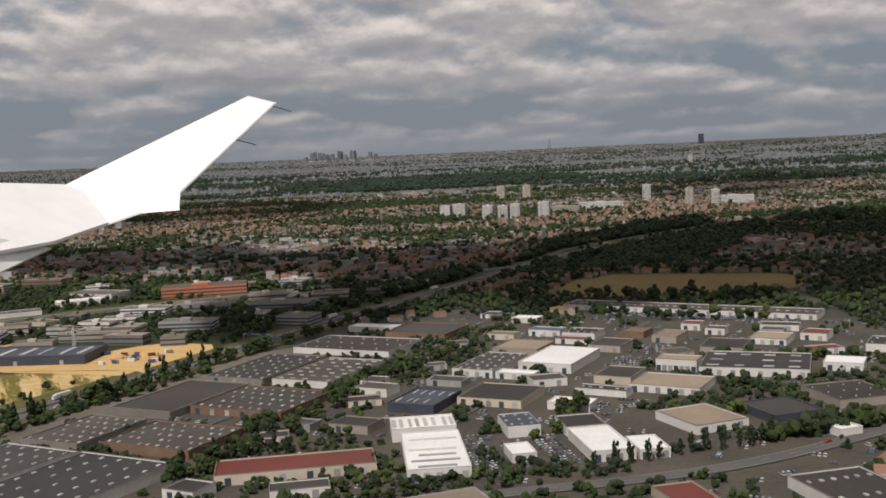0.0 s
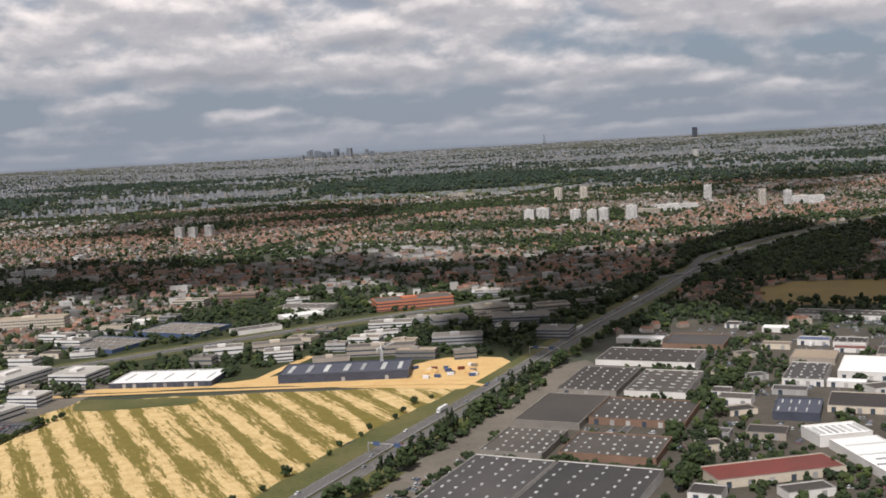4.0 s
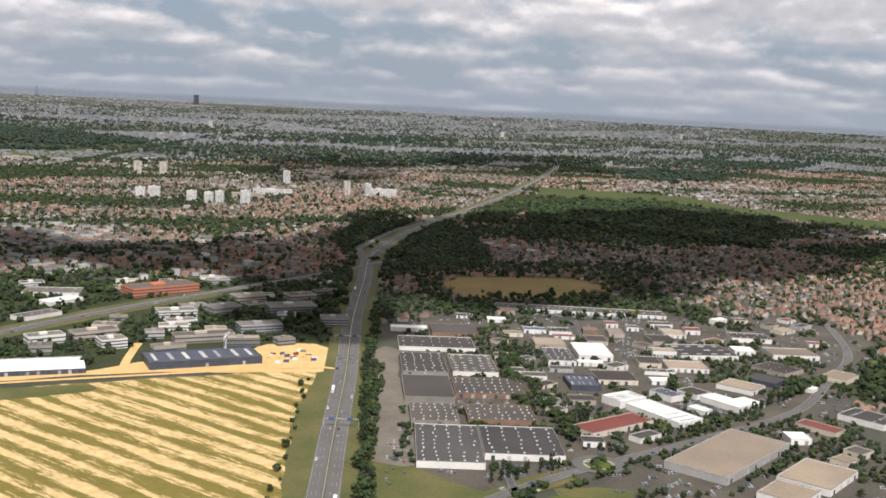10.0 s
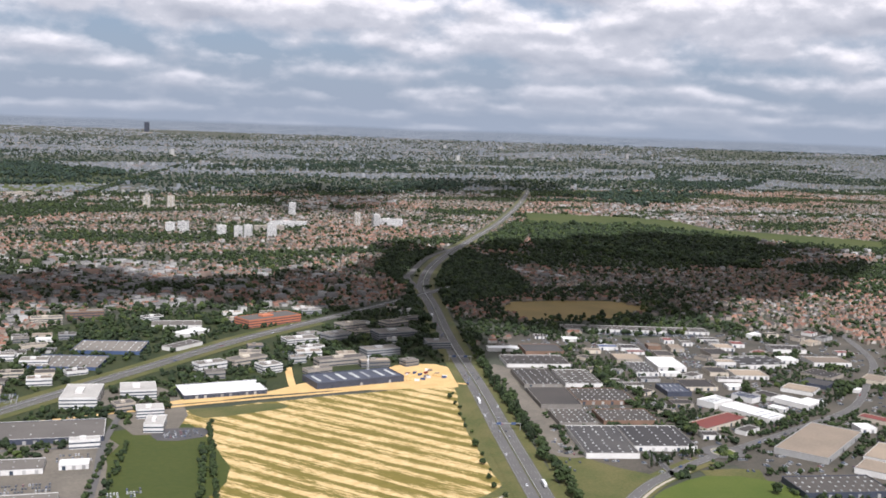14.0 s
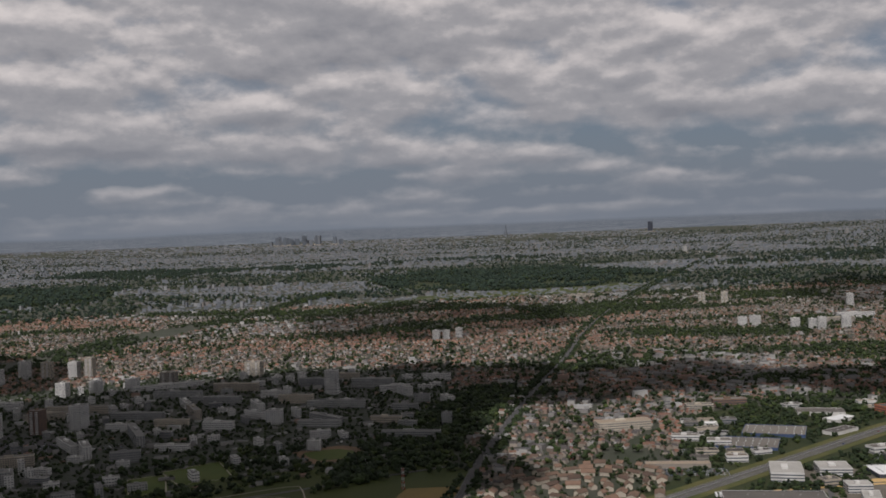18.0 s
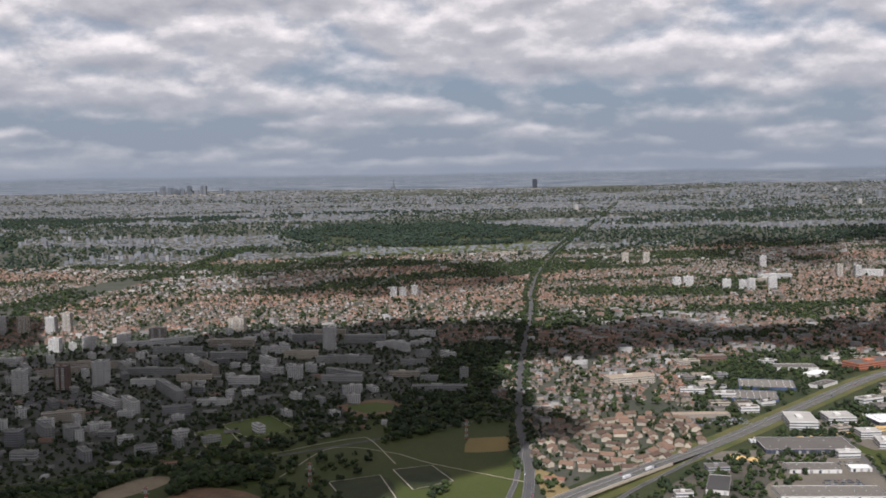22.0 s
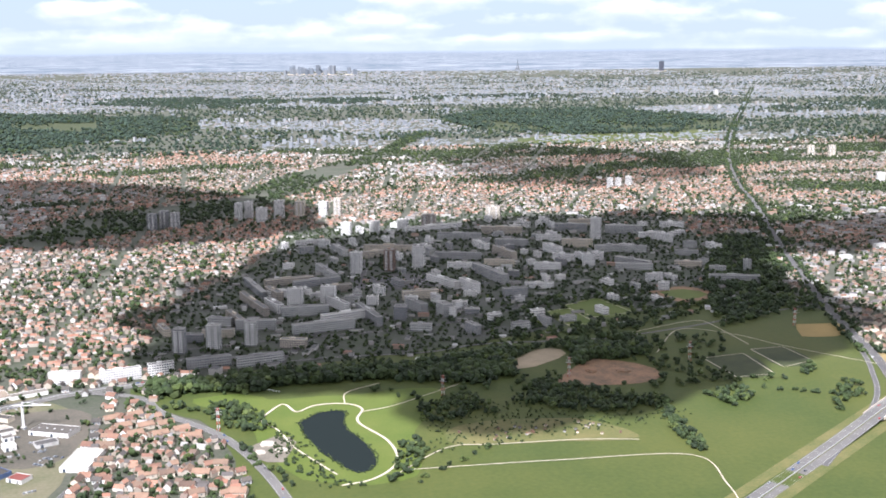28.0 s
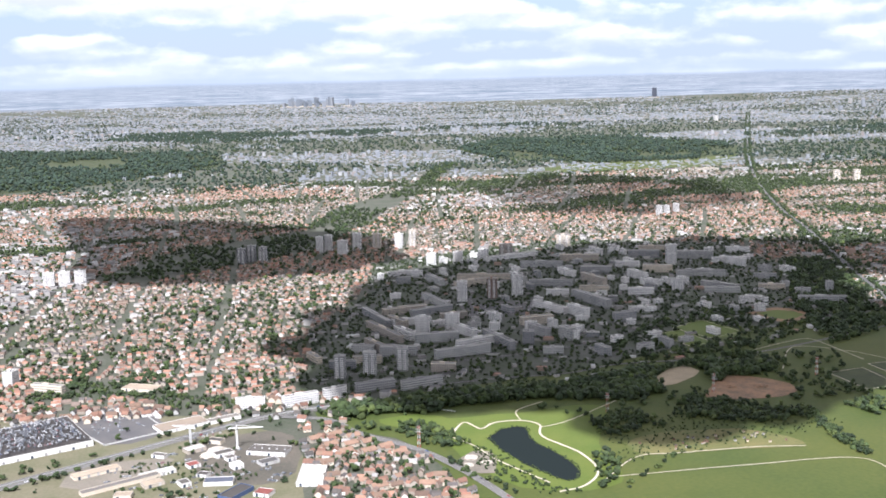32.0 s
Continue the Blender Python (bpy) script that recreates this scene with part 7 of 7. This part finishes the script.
roof_cars = parked("rooftop_cars", "cars parked on a shopping centre roof", rx, ry, rt)
roof_cars.location.z = 4.0


# ---- masts, cranes, signs ----
def beam(V, F, a, b, r):
    a, b = Vector(a), Vector(b)
    q = (b - a).to_track_quat("Z", "Y")
    k = len(V)
    for p in (a, b):
        V += [p + q @ Vector((r * cx, r * cy, 0)) for cx, cy in ((-1, -1), (1, -1), (1, 1), (-1, 1))]
    F += [(k + i, k + (i + 1) % 4, k + 4 + (i + 1) % 4, k + 4 + i) for i in range(4)] + [(k + 3, k + 2, k + 1, k), (k + 4, k + 5, k + 6, k + 7)]


def bar(name, mat, parent, a, b, r):
    V, F = [], []
    beam(V, F, a, b, r)
    return part(name, mesh_from(name, V, F, mat), parent)


MAST_RED = material("red_mast_paint", (0.42, 0.07, 0.05), None, 1, 5, 0.6)


def pylon(x, y, high, turn):
    ob = tagged(new("power_pylon"), "lattice power mast banded red and white", "pylon", "power masts across the park")
    ob.matrix_world = pose(x, y, 0, 0, 0, turn)
    n = 7
    for sx in (-1, 1):
        for sy in (-1, 1):
            for k in range(n):
                z0, z1 = high * k / n, high * (k + 1) / n
                w0, w1 = 0.62 - 0.3 * k / n, 0.62 - 0.3 * (k + 1) / n
                bar("leg", TRAILER if k % 2 else MAST_RED, ob, (sx * w0, sy * 0.5 * w0, z0), (sx * w1, sy * 0.5 * w1, z1), 0.065)
    for k in range(n):
        z0, z1 = high * k / n, high * (k + 1) / n
        w0, w1 = 0.62 - 0.3 * k / n, 0.62 - 0.3 * (k + 1) / n
        bar("brace", STEEL, ob, (-w0, 0, z0), (w1, 0, z1), 0.045)
        bar("brace", STEEL, ob, (w0, 0, z0), (-w1, 0, z1), 0.045)
    for z, w in ((0.72, 1.7), (0.85, 1.4), (0.97, 1.0)):
        bar("cross_arm", STEEL, ob, (-w, 0, high * z), (w, 0, high * z), 0.08)


for x, y in ((-487, 284), (-553, 269), (-616, 252), (-404, 337), (-713, 226), (-318, 372)):
    pylon(x, y, 10.0, -20)


def crane(x, y, high, turn, reach):
    ob = tagged(new("tower_crane"), "pale tower crane over a building site", "crane", "tower cranes")
    ob.matrix_world = pose(x, y, 0, 0, 0, turn)
    part("base", boxes("base", WALL_GREY, (-0.9, -0.9, 0, 0.9, 0.9, 0.35)), ob)
    for sx in (-0.3, 0.3):
        for sy in (-0.3, 0.3):
            bar("mast_post", TRAILER, ob, (sx, sy, 0.3), (sx, sy, high), 0.09)
    for k in range(8):
        bar("mast_brace", TRAILER, ob, (-0.3, -0.3, high * k / 8), (0.3, -0.3, high * (k + 1) / 8), 0.06)
    bar("jib", TRAILER, ob, (0, 0, high), (reach, 0, high + 0.3), 0.16)
    bar("jib_top", TRAILER, ob, (0, 0, high + 1.4), (reach * 0.9, 0, high + 0.4), 0.06)
    bar("counter_jib", TRAILER, ob, (0, 0, high), (-reach * 0.32, 0, high), 0.16)
    bar("apex", TRAILER, ob, (0, 0, high), (0, 0, high + 1.5), 0.12)
    part("counterweight", boxes("counterweight", WALL_GREY, (-reach * 0.32, -0.3, high - 0.8, -reach * 0.32 + 0.7, 0.3, high)), ob)
    part("cab", boxes("cab", GLASS, (0.1, -0.7, high - 0.6, 0.6, -0.25, high)), ob)


crane(-793, 245, 9.5, -10, 12)
crane(-814, 255, 8.0, 150, 9)
crane(-112, 306, 7.0, 60, 8)


def gantry(x, y, turn, span, label):
    ob = tagged(new("sign_gantry"), label, "sign gantry", "gantries over the motorway")
    ob.matrix_world = pose(x, y, 0.2, 0, 0, turn)
    for s in (-1, 1):
        bar("post", STEEL, ob, (s * span / 2, 0, 0), (s * span / 2, 0, 2.6), 0.12)
    bar("beam", STEEL, ob, (-span / 2, 0, 2.5), (span / 2, 0, 2.5), 0.14)
    for f in (-0.28, 0.25):
        part("sign_panel", boxes("sign_panel", BLUE_METAL, (span * f - 0.9, -0.25, 2.0, span * f + 0.9, -0.15, 3.0)), ob)


gantry(-107, 208, -27, 10.5, "steel motorway gantry with sign panels")
gantry(-58, 312, -27, 10.5, "steel motorway gantry with blue sign panels")
gantry(-160, 104, -27, 10.5, "steel motorway gantry over both carriageways")


# ---- building-site and yard clutter ----
def heap(name, x, y, r, high, mat, label):
    bm = bmesh.new()
    bmesh.ops.create_icosphere(bm, subdivisions=3, radius=1.0)
    for v in bm.verts:
        k = 1 + 0.34 * noise.noise(v.co * 2.3 + Vector((x, y, 0))) + 0.16 * noise.noise(v.co * 7.0 + Vector((y, x, 0)))
        v.co = Vector((v.co.x * r * k, v.co.y * r * k, max(v.co.z, -0.05) * high * k))
    me = bpy.data.meshes.new(name)
    bm.to_mesh(me)
    bm.free()
    me.materials.append(mat)
    ob = tagged(new(name, me), label, "heap")
    ob.location = (x, y, 0.1)


RUBBLE = material("pale_rubble", (0.36, 0.325, 0.275), (0.22, 0.195, 0.165), 0.5, 3, bump=0.8)
for x, y, r, h in ((-802, 243, 4.5, 1.6), (-797, 239, 3.4, 1.2), (-806, 238, 3.6, 1.3), (-693, 207, 3.0, 1.0), (-688, 200, 2.4, 0.8), (-696, 199, 2.2, 0.8)):
    heap("rubble_heap", x, y, r, h, RUBBLE, "heap of pale demolition rubble")
for x, y, r, h in ((-96, 296, 2.6, 1.0), (-88, 300, 3.0, 1.2), (-84, 292, 2.0, 0.8), (-100, 290, 1.6, 0.6), (-297, 269, 4.2, 1.2), (-291, 263, 3.4, 0.9), (-540, 276, 3.0, 0.9), (-525, 273, 3.6, 0.9)):
    heap("earth_mound", x, y, r, h, SAND if x > -400 else RED_EARTH, "heap of bare sandy earth on a site")


def container(x, y, turn, mat, label):
    ob = tagged(new("container"), label, "container", "site containers")
    ob.matrix_world = pose(x, y, 0.1, 0, 0, turn)
    part("shell", boxes("shell", mat, (-1.05, -0.43, 0.05, 1.05, 0.43, 0.95)), ob)
    part("door_panel", boxes("door_panel", STEEL, (1.05, -0.38, 0.1, 1.08, 0.38, 0.9)), ob)
    for i in range(6):
        part("rib", boxes("rib", mat, (-0.9 + i * 0.34, -0.46, 0.1, -0.82 + i * 0.34, -0.43, 0.9)), ob)


for i in range(16):
    mat, word = random.choice(((TRAILER, "white"), (RED_ROOF, "rusty red"), (BLUE_METAL, "blue"), (TAN_ROOF, "tan")))
    container(-102 + random.uniform(0, 22), 287 + random.uniform(0, 20), random.uniform(-40, 60), mat, f"{word} steel container on sand")
for i in range(10):
    mat, word = random.choice(((TRAILER, "white"), (TRAILER, "white"), (BLUE_METAL, "blue")))
    container(-20 + random.uniform(0, 60), 300 + random.uniform(0, 30), random.uniform(-40, 60), mat, f"{word} steel container in a yard")

# low yards, walls and stores beside the shopping centre
shed(-852, 228, 20, 6, 26, 2.0, TAN_ROOF, WALL_CREAM, "long low store with a pale roof", doors=5)
shed(-826, 220, 15, 5, 24, 2.2, PALE_ROOF, WALL_WHITE, "pale-roofed store behind a highway", doors=4)
shed(-812, 246, 9, 6, 30, 2.6, PALE_ROOF, WALL_CREAM, "half-demolished pale concrete hall beside rubble", doors=2)
wall = tagged(new("retaining_wall"), "pale concrete wall round a sunken car park", "wall")
for a, b in zip([(-878, 303), (-848, 325), (-826, 277), (-853, 263)], [(-848, 325), (-826, 277), (-853, 263), (-878, 303)]):
    part("wall_run", ribbon_wall([Vector((*a, 0)), Vector((*b, 0))], 0.0, 0.18, 0.0, 0.7, WALL_GREY), wall)

# white fence round the lawn
fence = tagged(new("fence"), "low white fence curving round a lawn", "fence")
line = smooth_line([(-710, 286), (-704, 283), (-696, 277), (-688, 271)], 1.0)
for p in line[::2]:
    bar("post", TRAILER, fence, (p.x, p.y, 0), (p.x, p.y, 0.7), 0.10)
part("rail", ribbon_wall(line, 0.0, 0.05, 0.45, 0.65, TRAILER), fence)

# garden huts on the allotments
for i in range(26):
    x, y = -618 + random.uniform(0, 66), 194 + random.uniform(0, 20)
    hut = tagged(new("garden_hut"), "small wooden garden hut on an allotment", "hut", "allotment huts")
    hut.matrix_world = pose(x, y, 0.1, 0, 0, random.uniform(0, 180))
    part("wall", boxes("wall", random.choice((WALL_CREAM, WALL_BROWN, WALL_GREY)), (-0.5, -0.4, 0, 0.5, 0.4, 0.75)), hut)
    part("roof", profile("roof", random.choice((TILE, GREY_ROOF, BROWN_ROOF)), [(-0.58, 0.74), (0.58, 0.74), (0.0, 1.05)], 0.46), hut)
    part("door", boxes("door", WALL_BROWN, (-0.14, -0.43, 0, 0.14, -0.4, 0.6)), hut)

# ---- the aircraft's wing and engine, as they stand at the start ----
def plate(name, mat, top, thick):
    """A flat aerofoil panel: its outline, thickened downwards with a thin edge."""
    up = (Vector(top[1]) - Vector(top[0])).cross(Vector(top[-1]) - Vector(top[0])).normalized()
    mid = sum((Vector(p) for p in top), Vector()) / len(top)
    n = len(top)
    V = [Vector(p) for p in top] + [mid + (Vector(p) - mid) * 0.97 + up * thick for p in top] + [mid + (Vector(p) - mid) * 0.97 - up * thick for p in top]
    F = [tuple(n + i for i in range(n)), tuple(2 * n + i for i in reversed(range(n)))]
    for i in range(n):
        j = (i + 1) % n
        F += [(i, j, n + j, n + i), (2 * n + i, 2 * n + j, j, i)]
    return mesh_from(name, V, F, mat)


WING_PANEL = [(0.223, -0.255, 54.935), (0.518, 0.325, 54.893), (0.781, 0.398, 54.770), (0.666, -0.222, 54.709), (0.496, -0.759, 54.693)]
WINGLET = [(0.496, 0.384, 54.893), (1.115, 1.000, 55.243), (1.248, 0.938, 55.204), (0.960, 0.317, 54.845), (0.978, 0.216, 54.784), (0.839, 0.202, 54.779), (0.565, 0.043, 54.691)]
FLAP = [(0.440, -0.660, 54.815), (0.647, -0.190, 54.690), (0.524, -0.904, 54.579)]
WICKS = [((1.245, 0.850, 55.185), (1.320, 0.850, 55.160)), ((1.120, 0.640, 55.045), (1.200, 0.640, 55.020))]
ENGINE_AT = (-283.196, -83.877, 103.240)
AIRCRAFT_WHITE = material("aircraft_white_paint", (0.80, 0.80, 0.79), (0.70, 0.70, 0.69), 0.8, 9, 0.3)
wing = tagged(new("aircraft_wing"), "white airliner wing with an upturned winglet", "aircraft wing")
part("wing_panel", plate("wing_panel", AIRCRAFT_WHITE, WING_PANEL, 0.008), wing)
winglet = part("winglet", plate("winglet", AIRCRAFT_WHITE, WINGLET, 0.006), wing)
part("flap", plate("flap", AIRCRAFT_WHITE, FLAP, 0.008), wing)
for a, b in WICKS:
    bar("static_wick", TYRE, winglet, a, b, 0.0018)

engine = tagged(new("jet_engine"), "rear-mounted jet engine with a polished intake lip", "jet engine")
engine.matrix_world = Matrix.Translation(ENGINE_AT) @ Vector((-0.96, -0.27, 0.05)).to_track_quat("Z", "Y").to_matrix().to_4x4()


def lathe(name, mat, rings):
    n = 72
    V = [(r * math.cos(i * math.tau / n), r * math.sin(i * math.tau / n), z) for z, r in rings for i in range(n)]
    F = [(k * n + i, k * n + (i + 1) % n, k * n + n + (i + 1) % n, k * n + n + i) for k in range(len(rings) - 1) for i in range(n)]
    me = mesh_from(name, V, F, mat)
    me.shade_smooth()
    return me


POLISHED = material("polished_intake_metal", (0.34, 0.335, 0.33), (0.25, 0.245, 0.24), 2, 12, 0.30, 1.0)
# one near-black colour for duct, spinner and blades
FAN_BLACK = material("near_black_fan_metal", (0.012, 0.012, 0.013), None, 2, 12, 0.7)
part("intake_lip", lathe("intake_lip", POLISHED, [(-0.06, 0.228), (-0.02, 0.2265), (0.008, 0.223), (0.026, 0.2165), (0.034, 0.208), (0.031, 0.199), (0.018, 0.191), (-0.005, 0.186), (-0.05, 0.183)]), engine)
part("cowling", lathe("cowling", AIRCRAFT_WHITE, [(-0.06, 0.2285), (-0.2, 0.235), (-0.5, 0.230), (-0.85, 0.17), (-0.84, 0.15)]), engine)
part("duct", lathe("duct", FAN_BLACK, [(-0.05, 0.183), (-0.18, 0.180), (-0.30, 0.18), (-0.30, 0.01)]), engine)
part("spinner", lathe("spinner", FAN_BLACK, [(-0.13, 0.002), (-0.17, 0.03), (-0.24, 0.055), (-0.29, 0.06)]), engine)
for i in range(18):
    a = i * math.tau / 18
    c, s = math.cos(a), math.sin(a)
    part("fan_blade", mesh_from("fan_blade", [(0.05 * c, 0.05 * s, -0.26), (0.178 * c, 0.178 * s, -0.25), (0.178 * math.cos(a + 0.28), 0.178 * math.sin(a + 0.28), -0.285), (0.05 * math.cos(a + 0.4), 0.05 * math.sin(a + 0.4), -0.29)], [(0, 1, 2, 3)], FAN_BLACK), engine)
